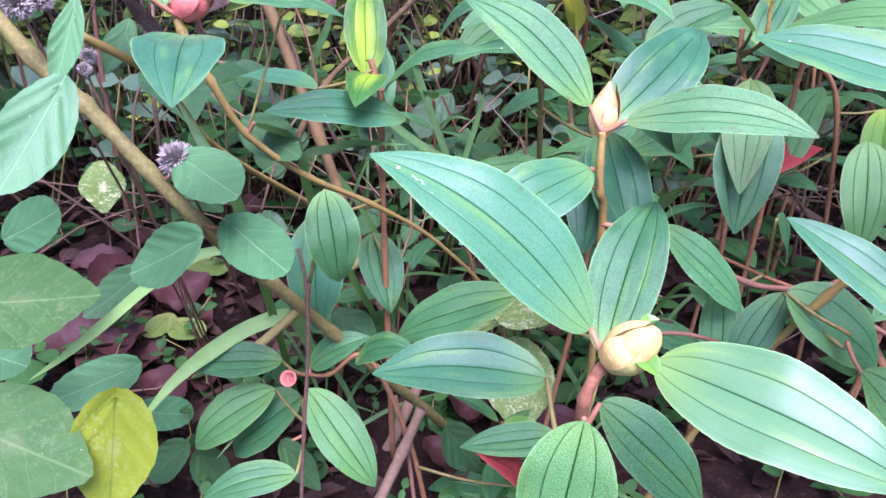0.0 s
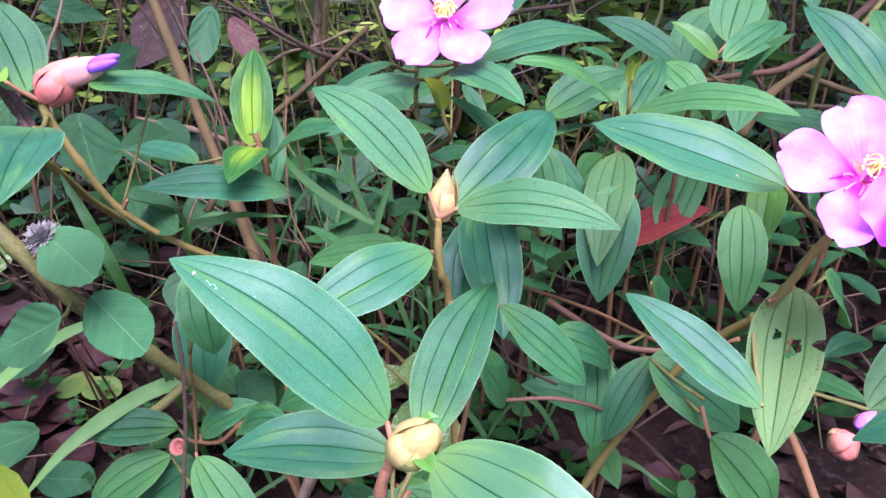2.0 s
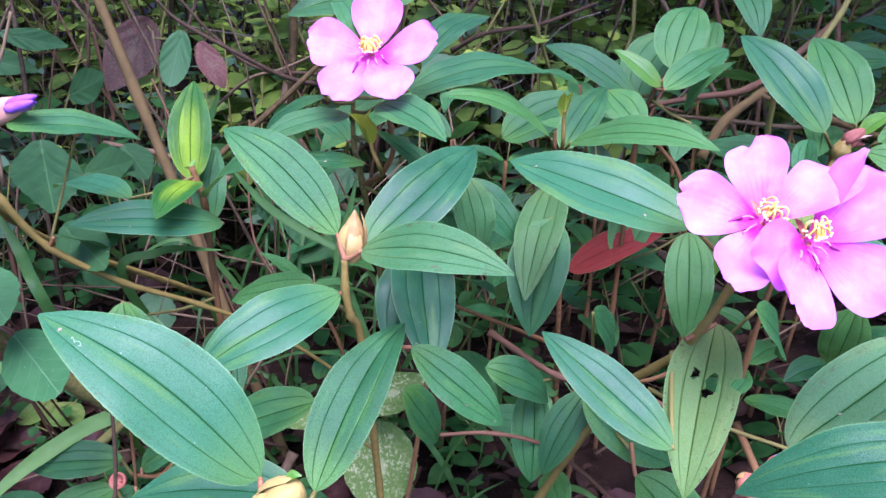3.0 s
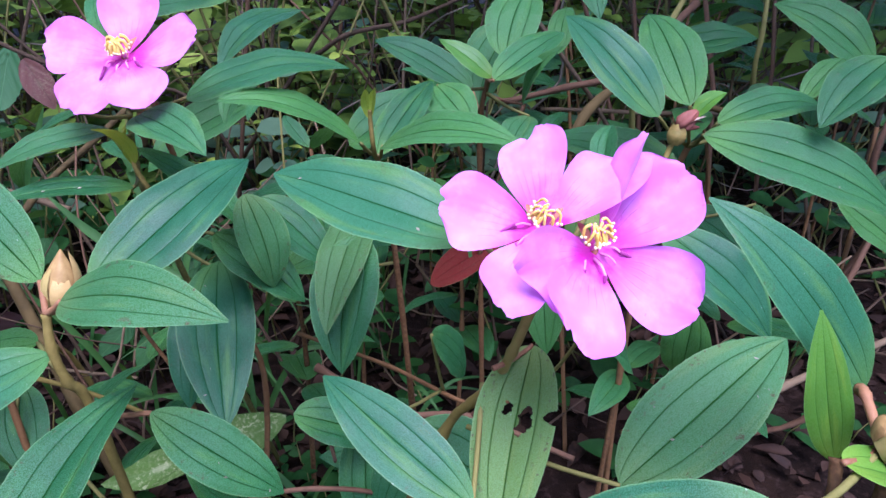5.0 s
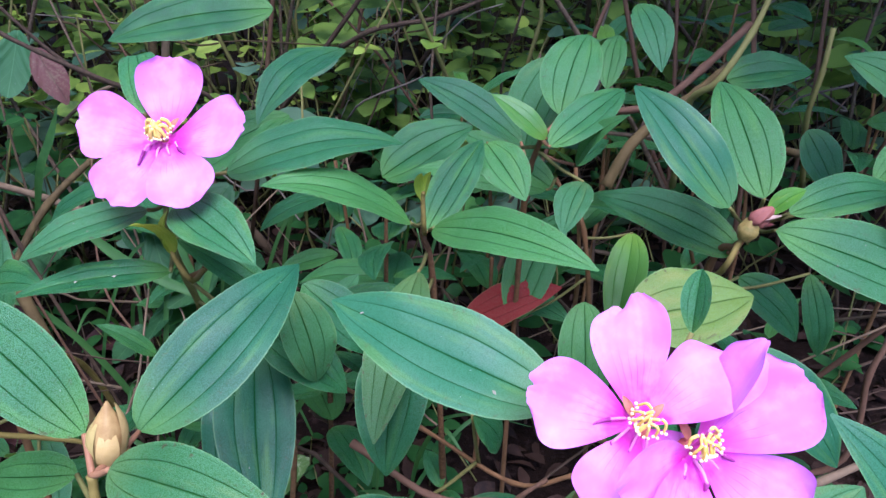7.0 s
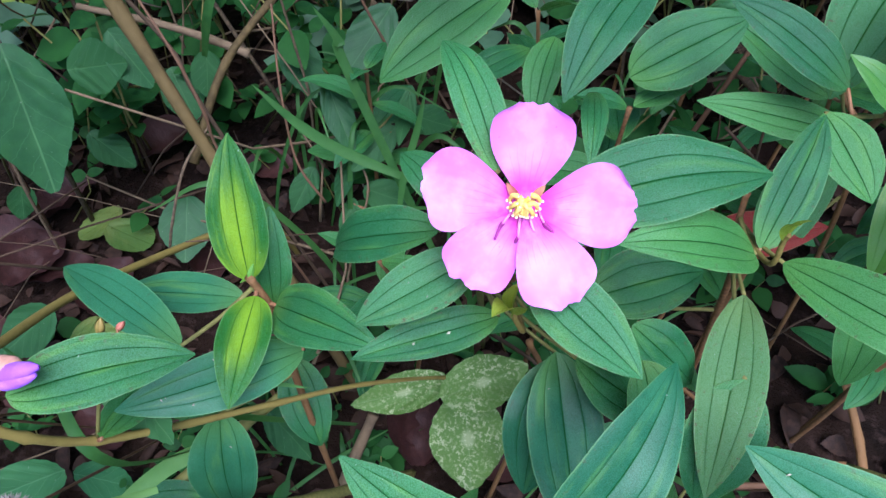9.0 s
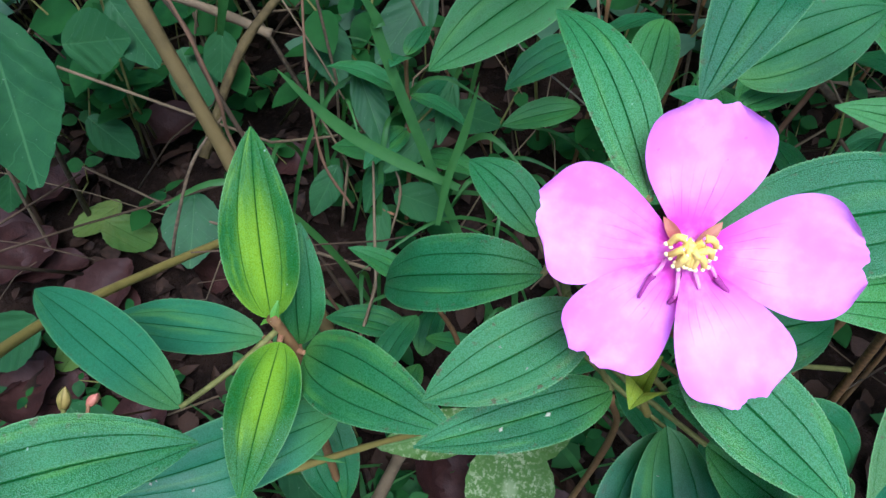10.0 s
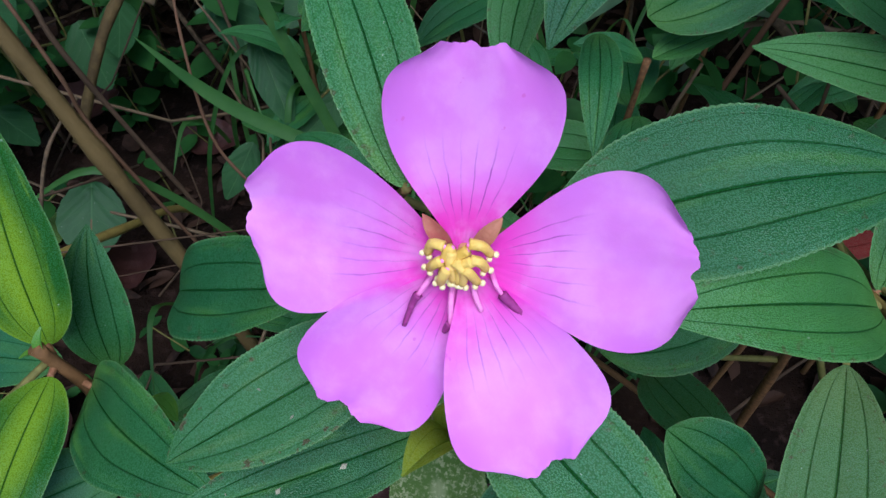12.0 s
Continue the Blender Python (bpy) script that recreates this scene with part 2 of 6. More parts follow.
def plain(name, dark, light, rough=0.6, scale=200.0, relief=0.0004, island=False, shine=None, share=0.2, specular=0.2):
    """A mottled surface of two near colours."""
    n = Nodes(name)
    where = n.add("ShaderNodeTexCoord").outputs["Object"]
    chance = n.add("ShaderNodeNewGeometry").outputs["Random Per Island"] if island else n.add("ShaderNodeObjectInfo").outputs["Random"]
    if not island:
        where = n.shift(where, chance)
    skin = n.mix(chance, dark, light)
    skin = n.mix(n.span(n.noise(where, scale, 4.0), 0.35, 0.7, 0.0, 0.7), skin, light)
    skin = n.mix(n.span(n.noise(where, scale * 0.21, 3.0), 0.5, 0.75, 0.0, 0.6), skin, dark)
    normal = n.bump(n.noise(where, scale * 2.2, 4.0), 0.7, relief)
    return n.finish(skin, rough, normal, shine, share, specular)


STEM = plain("brown bristly stem", (0.075, 0.036, 0.014), (0.18, 0.092, 0.034), 0.75, 500.0)
GREEN_STEM = plain("green brown stem", (0.085, 0.080, 0.020), (0.165, 0.150, 0.040), 0.7, 400.0)
PINK_STEM = plain("pinkish leaf stalk", (0.17, 0.075, 0.036), (0.26, 0.125, 0.058), 0.6, 500.0)
RED_TWIG = plain("red brown twig", (0.075, 0.038, 0.020), (0.135, 0.070, 0.038), 0.75, 500.0)
TWIG = plain("dead twig", (0.060, 0.040, 0.024), (0.155, 0.105, 0.058), 0.85, 300.0)
GREY_TWIG = plain("grey twig", (0.07, 0.055, 0.040), (0.16, 0.130, 0.095), 0.85, 300.0)
OCHRE_STEM = plain("ochre young stem", (0.110, 0.080, 0.017), (0.20, 0.150, 0.036), 0.7, 400.0)
TAN_STEM = plain("tan dead bark", (0.034, 0.022, 0.008), (0.110, 0.074, 0.025), 0.8, 140.0, 0.0009)
DARK_TWIG = plain("dark twig", (0.032, 0.021, 0.012), (0.080, 0.049, 0.028), 0.85, 300.0)
BUD_GREEN = plain("green bud scale", (0.20, 0.21, 0.045), (0.30, 0.28, 0.09), 0.5, 260.0)
BUD = plain("pale bud", (0.23, 0.17, 0.04), (0.33, 0.25, 0.085), 0.5, 260.0)
BUD_BROWN = plain("bud scale", (0.23, 0.135, 0.045), (0.36, 0.245, 0.085), 0.55, 260.0)
SPENT = plain("spent bud", (0.13, 0.105, 0.022), (0.25, 0.175, 0.05), 0.6, 300.0)
WITHERED = plain("withered petal", (0.13, 0.034, 0.026), (0.24, 0.085, 0.06), 0.6, 300.0)
PAPERY = plain("papery petal tip", (0.30, 0.22, 0.16), (0.46, 0.32, 0.26), 0.6, 300.0)
BUD_PINK = plain("pink bud", (0.40, 0.085, 0.07), (0.46, 0.19, 0.11), 0.5, 260.0)
SEPAL = plain("reddish sepal", (0.30, 0.07, 0.06), (0.36, 0.15, 0.09), 0.6, 400.0)
CREAM_PINK = plain("folded pale petal", (0.40, 0.15, 0.13), (0.48, 0.25, 0.18), 0.5, 150.0)
PURPLE = plain("rolled purple petal", (0.22, 0.06, 0.50), (0.38, 0.15, 0.62), 0.5, 200.0)
ANTHER = plain("yellow anther", (0.58, 0.35, 0.05), (0.72, 0.50, 0.13), 0.55, 600.0)
POLLEN = plain("pale anther tip", (0.72, 0.58, 0.25), (0.80, 0.69, 0.38), 0.6, 600.0)
FILAMENT = plain("pink filament", (0.72, 0.16, 0.45), (0.80, 0.28, 0.58), 0.5, 600.0)
DARK_ANTHER = plain("purple anther", (0.19, 0.018, 0.12), (0.30, 0.045, 0.20), 0.5, 600.0)
# green lowered in place of deeper shade between the shrubs
GRASS = plain("grass blade", (0.016, 0.065, 0.014), (0.045, 0.120, 0.026), 0.5, 120.0, 0.0003, False, (0.2, 0.4, 0.05), 0.2)
PALE_GRASS = plain("pale grass blade", (0.07, 0.17, 0.035), (0.13, 0.25, 0.065), 0.5, 120.0, 0.0003, False, (0.25, 0.42, 0.06), 0.2)
# darkened leaf colour stands in for shade in the undergrowth
HERB = plain("undergrowth leaf", (0.005, 0.032, 0.008), (0.026, 0.092, 0.018), 0.55, 90.0, 0.0004, True, (0.14, 0.32, 0.05), 0.14, 0.1)
THICKET = plain("thicket leaf", (0.014, 0.044, 0.012), (0.20, 0.30, 0.045), 0.5, 60.0, 0.0004, True, (0.22, 0.38, 0.05), 0.2, 0.1)
# sunlight on the far leaves is put into this bright colour
LIT_LEAF = plain("leaf with painted sunlight", (0.10, 0.19, 0.020), (0.30, 0.38, 0.050), 0.5, 60.0, 0.0004, True, (0.4, 0.5, 0.05), 0.25, 0.2)
GREYLEAF = plain("grey green leaf", (0.035, 0.085, 0.042), (0.09, 0.16, 0.085), 0.55, 70.0, 0.0005, True, (0.14, 0.28, 0.08), 0.15)
TRAIL = plain("pale leaf scar", (0.17, 0.28, 0.17), (0.23, 0.34, 0.22), 0.7, 900.0)
FUZZ = plain("grey dry scales", (0.12, 0.11, 0.09), (0.24, 0.22, 0.18), 0.85, 500.0)
CHAFF = plain("pale dry chaff", (0.13, 0.14, 0.08), (0.24, 0.23, 0.16), 0.7, 900.0)
# dead-leaf browns lowered to carry the shade beneath the plants
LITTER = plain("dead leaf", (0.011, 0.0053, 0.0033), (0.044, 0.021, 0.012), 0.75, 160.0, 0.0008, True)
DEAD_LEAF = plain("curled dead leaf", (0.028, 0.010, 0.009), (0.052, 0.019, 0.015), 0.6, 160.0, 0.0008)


def ground_material():
    n = Nodes("shade-darkened soil")
    where = n.add("ShaderNodeTexCoord").outputs["Object"]
    # near-black browns hold the shade that lies under the plants
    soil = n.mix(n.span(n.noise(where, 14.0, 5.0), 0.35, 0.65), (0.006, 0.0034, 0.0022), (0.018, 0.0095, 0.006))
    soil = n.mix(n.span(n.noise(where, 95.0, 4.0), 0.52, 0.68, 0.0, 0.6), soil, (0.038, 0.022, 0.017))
    height = n.math("ADD", n.noise(where, 60.0, 5.0), n.math("MULTIPLY", n.noise(where, 300.0, 4.0), 0.4))
    return n.finish(soil, 0.9, n.bump(height, 1.0, 0.006), specular=0.08)


SOIL = ground_material()

# ---- builders ----


def mesh_object(name, verts, faces, material, uvs=None, smooth=True):
    data = bpy.data.meshes.new(name)
    data.from_pydata([tuple(v) for v in verts], [], faces)
    if uvs is not None:
        layer = data.uv_layers.new(name="UVMap")
        for loop in data.loops:
            layer.data[loop.index].uv = uvs[loop.vertex_index]
    if smooth:
        data.polygons.foreach_set("use_smooth", [True] * len(data.polygons))
    data.materials.append(material)
    data.update()
    return new(name, data)


def attach(ob, parent, world_pose):
    """Hang ob under parent so that it stands at world_pose."""
    ob.parent = parent
    back = Matrix.Identity(4)
    p = parent
    while p is not None:
        back = p.matrix_basis @ back
        p = p.parent
    ob.matrix_basis = back.inverted() @ world_pose
    return ob


def tube_data(points, radii, sides=8):
    """Vertices and faces of a round tube along points."""
    points = [Vector(p) for p in points]
    verts, faces = [], []
    side = None
    for i, p in enumerate(points):
        d = (points[min(i + 1, len(points) - 1)] - points[max(i - 1, 0)]).normalized()
        if side is None:
            side = d.orthogonal().normalized()
        side = (side - d * side.dot(d)).normalized()
        other = d.cross(side)
        for k in range(sides):
            a = 2 * math.pi * k / sides
            verts.append(p + (side * math.cos(a) + other * math.sin(a)) * radii[i])
        if i:
            for k in range(sides):
                a, b = (i - 1) * sides + k, (i - 1) * sides + (k + 1) % sides
                faces.append((a, b, b + sides, a + sides))
    faces.append(tuple(reversed(range(sides))))
    faces.append(tuple(range(len(verts) - sides, len(verts))))
    return verts, faces


def smooth_path(points, steps=6):
    """Catmull-Rom points through the given ones."""
    p = [Vector(q) for q in points]
    p = [p[0] * 2 - p[1]] + p + [p[-1] * 2 - p[-2]]
    out = []
    for i in range(1, len(p) - 2):
        for k in range(steps):
            t = k / steps
            out.append(0.5 * (2 * p[i] + (p[i + 1] - p[i - 1]) * t + (2 * p[i - 1] - 5 * p[i] + 4 * p[i + 1] - p[i + 2]) * t * t
                              + (3 * p[i] - p[i - 1] - 3 * p[i + 1] + p[i + 2]) * t ** 3))
    return out + [p[-2]]


def tube(name, material, parent, start, end, *points, steps=6, sides=8, knots=0.0):
    """A stem through points, its radius running from start to end, with knots at the nodes."""
    path = smooth_path(points, steps)
    count = len(path) - 1
    radii = [start + (end - start) * i / count for i in range(count + 1)]
    if knots:
        radii = [r * (1 + knots * (i % steps == 0)) * random.uniform(0.93, 1.07) for i, r in enumerate(radii)]
    origin = path[-1].copy()
    verts, faces = tube_data([p - origin for p in path], radii, sides)
    ob = mesh_object(name, verts, faces, material)
    place = Matrix.Translation(origin)
    if parent is None:
        ob.matrix_basis = place
        return ob
    return attach(ob, parent, place)


def shrub(foot, label, category="shrub", name="flowering_shrub", group="flowering shrubs"):
    ob = new(name)
    ob.matrix_basis = Matrix.Translation(foot)
    ob.empty_display_size = 0.02
    return tagged(ob, label, category, group)


def stem(plant, material, start, end, *points):
    return tube("stem", material, plant, start, end, *points, steps=7, sides=10, knots=0.25)


def petiole(plant, a, b):
    a, b = Vector(a), Vector(b)
    if (a - b).length < 0.002:
        return None
    middle = (a + b) / 2 - Vector((0, 0, 0.05 * (a - b).length))
    return tube("petiole", PINK_STEM if (a - b).length < 0.03 else GREEN_STEM, plant, 0.0010, 0.0013, a, middle, b, steps=4, sides=7)


def leaf_frame(base, tip, roll):
    """The pose of a leaf from base to tip: x along it, z its upper face, rolled from level."""
    base, tip = Vector(base), Vector(tip)
    x = (tip - base).normalized()
    z = Vector((0, 0, 1))
    z = z - x * z.dot(x)
    z = z.normalized() if z.length > 1e-3 else x.orthogonal().normalized()
    z = Matrix.Rotation(radians(roll), 3, x) @ z
    y = z.cross(x)
    m = Matrix((x, y, z)).transposed().to_4x4()
    m.translation = base
    return m


ACROSS = (-1.0, -0.94, -0.87, -0.8, -0.66, -0.55, -0.525, -0.5, -0.475, -0.45, -0.3, -0.16, -0.05, -0.025, 0.0)
ACROSS = ACROSS + tuple(-v for v in reversed(ACROSS[:-1]))


def leaf(plant, base, tip, width, roll, material, arch=None, fold=None, fine=False, holes=False, flecks=0, mine=0.0, name="leaf", label=""):
    """A long leaf, pointed at both ends, with three sunken veins, folded along the middle and arched; flecks: bits of
    debris on it; mine: where along it a pale insect trail runs."""
    length = (Vector(tip) - Vector(base)).length
    arch = random.uniform(0.05, 0.13) if arch is None else arch
    fold = random.uniform(0.10, 0.26) if fold is None else fold
    twist = random.uniform(-0.25, 0.25)
    wave = random.uniform(0, 6.28)
    bend = random.uniform(-0.035, 0.035)
    lean = random.uniform(0.92, 1.12)
    rows = 200 if holes else 96 if fine else 44
    columns = tuple(k / 48 for k in range(-48, 49)) if holes else ACROSS
    peak = (0.60 / 1.44) ** 0.60 * (0.84 / 1.44) ** 0.84

    def at(s, v, tooth=0.0):
        half = width / 2 * (max(s, 0.0) ** (0.60 * lean) * max(1 - s, 0.0) ** 0.84) / peak
        half = max(half, 0.0005)
        mid = Vector((s * length, bend * length * math.sin(math.pi * s), arch * length * 4 * s * (1 - s) * (0.75 + 0.5 * s)))
        turn = twist * (s - 0.4)
        y = v * half * ((1 + tooth) if abs(v) == 1 else 1)
        groove = max(0.0, 1 - abs(v) / 0.05) + max(0.0, 1 - abs(abs(v) - 0.5) / 0.05) * 0.8
        swell = 0.5 * abs(math.sin(math.pi * v * 2)) if abs(v) < 0.5 else 0.45 * math.sin(math.pi * (abs(v) - 0.5) * 2)
        z = abs(y) * fold - groove * 0.010 * half + swell * 0.012 * half
        z += 0.035 * half * math.sin(wave + s * 17 + v) * abs(v) - 0.10 * half * max(0.0, abs(v) - 0.75)
        return mid + Vector((0, y * math.cos(turn) - z * math.sin(turn), y * math.sin(turn) + z * math.cos(turn)))

    verts, uvs, faces = [], [], []
    for i in range(rows + 1):
        s = i / rows
        for v in columns:
            verts.append(at(s, v, (0.011 if i % 2 else -0.006) if fine else (0.006 if i % 2 else -0.003)))
            uvs.append((s, (v + 1) / 2))
    n = len(columns)
    for i in range(rows):
        for k in range(n - 1):
            if holes:
                s, v = (i + 0.5) / rows, (columns[k] + columns[k + 1]) / 2
                v += 0.03 * math.sin(s * 90) + 0.02 * math.sin(s * 210)
                eaten = ((s - 0.38) / 0.065) ** 2 + ((v - 0.24) / 0.17) ** 2 < 1 or ((s - 0.34) / 0.035) ** 2 + ((v + 0.25) / 0.1) ** 2 < 1
                eaten = eaten or ((s - 0.43) / 0.035) ** 2 + ((v - 0.12) / 0.1) ** 2 < 1 or ((s - 0.36) / 0.035) ** 2 + ((v - 1.0) / 0.3) ** 2 < 1
                if eaten:
                    continue
            a = i * n + k
            faces.append((a, a + n, a + n + 1, a + 1))
    ob = mesh_object(name, verts, faces, material, uvs)
    if label:
        tagged(ob, label)
    attach(ob, plant, leaf_frame(base, tip, roll))
    chance = random.Random(int(length * 1e5))
    for _ in range(flecks):
        s, v, size, spin = chance.uniform(0.15, 0.9), chance.uniform(-0.75, 0.75), chance.uniform(0.0004, 0.0013), chance.uniform(0, 6.28)
        p = at(s, v) + Vector((0, 0, 0.0004))
        c, q = size * math.cos(spin), size * math.sin(spin)
        ring = [Vector((c, q, 0)), Vector((-q, c, 0)) * chance.uniform(0.2, 0.7), Vector((-c, -q, 0)) * chance.uniform(0.5, 1.1), Vector((q, -c, 0)) * chance.uniform(0.2, 0.8)]
        bit = mesh_object("debris", [p + w for w in ring] + [p + Vector((0, 0, 0.0005))], [(0, 1, 4), (1, 2, 4), (2, 3, 4), (3, 0, 4)], CHAFF)
        bit.parent = ob
    if mine:
        path = [at(mine + 0.007 * k + 0.006 * math.sin(k * 2.1), 0.32 + 0.06 * math.sin(k * 1.6)) + Vector((0, 0, 0.00005)) for k in range(9)]
        v, f = tube_data(smooth_path(path, 3), [0.00016] * 25, 5)
        trail = mesh_object("insect_trail", v, f, TRAIL)
        trail.parent = ob
    return ob


def round_leaf(plant, base, tip, width, roll, material, notch=0.12, teeth=0.02, cup=0.1, point=0.0, name="leaf"):
    """A heart-shaped or round leaf with a scalloped rim."""
    length = (Vector(tip) - Vector(base)).length
    rings, spokes = 9, 84
    verts, uvs, faces = [Vector((0.0, 0, 0))], [(0.0, 0.5)], []
    wave = random.uniform(0, 6.28)
    for r in range(1, rings + 1):
        for k in range(spokes):
            a = 2 * math.pi * k / spokes
            rim = 1 + (0.6 * teeth * math.sin(a * 21 + wave) if r == rings else 0)
            x = 0.5 + 0.5 * math.cos(a) * rim
            y = 0.5 * math.sin(a) * rim * (1 - 0.12 * math.cos(a))
            ahead = max(0.0, math.cos(a))
            y *= 1 - 0.55 * point * ahead ** 1.5
            x += 0.10 * point * ahead ** 8
            x -= notch * max(0.0, -math.cos(a)) ** 3 * 0.9
            q = r / rings
            px, py = x * q, y * q
            z = cup * ((px - 0.5) ** 2 + py * py) * 1.2 + 0.02 * math.sin(wave + a * 3) * q * q + 0.006 * math.sin(8 * math.pi * (px - abs(py)))
            verts.append(Vector((px * length, py * width, z * length)))
            uvs.append((px, 0.5 + py))
    for k in range(spokes):
        faces.append((0, 1 + k, 1 + (k + 1) % spokes))
        for r in range(rings - 1):
            a, b = 1 + r * spokes + k, 1 + r * spokes + (k + 1) % spokes
            faces.append((a, a + spokes, b + spokes, b))
    ob = mesh_object(name, verts, faces, material, uvs)
    return attach(ob, plant, leaf_frame(base, tip, roll))


def blob(name, material, parent, place, profile, sides=14, ridges=0, depth=0.0):
    """A turned solid with ridges: profile holds (height, radius) along z."""
    verts, faces = [], []
    for h, r in profile:
        for k in range(sides):
            a = 2 * math.pi * k / sides
            q = r * (1 + depth * math.cos(a * ridges)) if ridges else r
            verts.append(Vector((q * math.cos(a), q * math.sin(a), h)))
    for i in range(len(profile) - 1):
        for k in range(sides):
            a, b = i * sides + k, i * sides + (k + 1) % sides
            faces.append((a, b, b + sides, a + sides))
    faces.append(tuple(reversed(range(sides))))
    faces.append(tuple(range(len(verts) - sides, len(verts))))
    return attach(mesh_object(name, verts, faces, material), parent, place)


def aim(at, direction, spin=0.0):
    """A pose at a place whose z runs along a direction."""
    m = Vector(direction).normalized().to_track_quat("Z", "Y").to_matrix().to_4x4()
    return Matrix.Translation(at) @ m @ Matrix.Rotation(spin, 4, "Z")


def sepal(parent, place, length, width, curl, material, name="sepal", lean=0.0):
    """A small pointed scale that hugs a bud: z along it, x outward."""
    verts, faces = [], []
    rows, cols = 8, 5
    for i in range(rows + 1):
        s = i / rows
        half = width / 2 * math.sin(math.pi * min(1.0, 0.12 + 0.88 * s)) ** 0.7 * (1 if s < 0.97 else 0.3)
        for k in range(cols):
            v = k / (cols - 1) * 2 - 1
            out = curl * math.sin(math.pi * s * 0.92) - lean * s - 0.35 * half * v * v
            verts.append(Vector((out, v * half, s * length)))
    for i in range(rows):
        for k in range(cols - 1):
            a = i * cols + k
            faces.append((a, a + 1, a + cols + 1, a + cols))
    return attach(mesh_object(name, verts, faces, material), parent, place)


def bud(plant, foot, top, radius, material, scale_material, blunt=False):
    """A closed flower bud: an urn with scales pressed round it and a pointed tip."""
    length = (Vector(top) - Vector(foot)).length
    place = aim(foot, Vector(top) - Vector(foot), random.uniform(0, 6))
    prof = [(0, 0.25), (0.06, 0.55), (0.16, 0.8), (0.32, 0.98), (0.48, 1.0), (0.62, 0.88), (0.75, 0.62), (0.86, 0.36), (0.95, 0.16), (1.0, 0.05)]
    if blunt:
        prof = prof[:5] + [(0.64, 0.96), (0.78, 0.84), (0.89, 0.62), (0.96, 0.36), (1.0, 0.12)]
    body = blob("bud", material, plant, place, [(h * length, r * radius) for h, r in prof], 18, 5, 0.06)
    for k in range(5):
        a = k * 2 * math.pi / 5
        spot = place @ Matrix.Rotation(a, 4, "Z") @ Matrix.Translation((radius * 0.66, 0, 0.02 * length))
        sepal(body, spot, length * random.uniform(0.62, 1.02), radius * (1.45 if blunt else 1.25), radius * 0.76, scale_material if k % 2 else material, "sepal", radius * 0.45)
    return body


def petal(flower, centre, angle, length, width, lift=14.0, curl=0.0, skew=0.0, tilt=0.0, nicks=(), cup=0.10, ruffle=0.02):
    """A broad petal, narrow at its foot and round at its end; skew: how much one side is longer; nicks: (where across, depth, width)
    of the dents in its end."""
    knots_s = (0.0, 0.08, 0.18, 0.34, 0.5, 0.64, 0.76, 0.87, 0.95, 1.0)
    knots_w = (0.10, 0.20, 0.40, 0.70, 0.92, 1.03, 1.04, 0.93, 0.68, 0.34)
    rows, cols = 44, 40
    wave, notch = random.uniform(0, 6.28), random.uniform(-0.5, 0.5)
    verts, uvs, faces = [], [], []
    for i in range(rows + 1):
        s = i / rows
        half = width / 2 * float(np.mean(np.interp(np.linspace(s - 0.07, s + 0.07, 9), knots_s, knots_w)))
        for k in range(cols + 1):
            v = k / cols * 2 - 1
            dent = sum(depth * math.exp(-((v - place) / wide) ** 2) for place, depth, wide in nicks)
            end = 1 - s ** 6 * (0.05 * v ** 4 + dent - 0.006 * math.sin(v * 5 + wave) - 0.004 * math.sin(v * 17 + wave * 2) - 0.0015 * math.sin(v * 37 + notch * 9))
            edge = 1 + ruffle * 0.7 * math.sin(wave + s * 11) * abs(v) ** 4
            x, y = s * length * end * (1 + skew * v * s * s), v * half * edge
            z = -cup * length * 4 * (s - 0.5) ** 2 * s + 0.20 * half * v * v + curl * length * s ** 3
            z += ruffle * length * (math.sin(wave + v * 5 + s * 6) * s * s * 0.8 + 0.35 * math.sin(wave + s * 13 + v) * v ** 4)
            verts.append(Vector((x, y, z)))
            uvs.append((s, (v + 1) / 2))
    for i in range(rows):
        for k in range(cols):
            a = i * (cols + 1) + k
            faces.append((a, a + cols + 1, a + cols + 2, a + 1))
    place = centre @ Matrix.Rotation(radians(angle), 4, "Z") @ Matrix.Rotation(-radians(lift), 4, "Y") @ Matrix.Rotation(radians(tilt), 4, "X")
    place = place @ Matrix.Translation((0.0015, 0, 0))
    return attach(mesh_object("petal", verts, faces, PETAL, uvs), flower, place)


def stalked(flower, centre, name, material, start, end, *points, sides=7):
    """A small curved rod in the flower's own space."""
    path = smooth_path(points, 5)
    count = len(path) - 1
    verts, faces = tube_data(path, [start + (end - start) * i / count for i in range(count + 1)], sides)
    return attach(mesh_object(name, verts, faces, material), flower, centre)


# the curved yellow anthers, and the drooped stamens: foot, top, thickness, anther; in petal lengths from the middle
HOOKS = (((-0.08, 0.20), (-0.16, 0.20), (-0.21, 0.13)), ((-0.02, 0.19), (-0.07, 0.13), (-0.10, -0.03)), ((-0.02, 0.15), (-0.04, 0.05), (-0.04, -0.06)), ((0.08, 0.17), (0.02, 0.12), (-0.03, 0.03)),
         ((0.10, 0.09), (0.03, 0.05), (0.0, -0.08)), ((0.10, 0.20), (0.17, 0.19), (0.23, 0.12)), ((0.10, 0.09), (0.16, 0.08), (0.19, 0.02)), ((-0.09, 0.09), (-0.14, 0.06), (-0.20, 0.03)),
         ((-0.06, 0.05), (-0.10, -0.02), (-0.13, -0.08)), ((0.05, 0.03), (0.09, -0.01), (0.13, -0.07)), ((0.0, 0.10), (0.04, 0.02), (0.03, -0.09)))
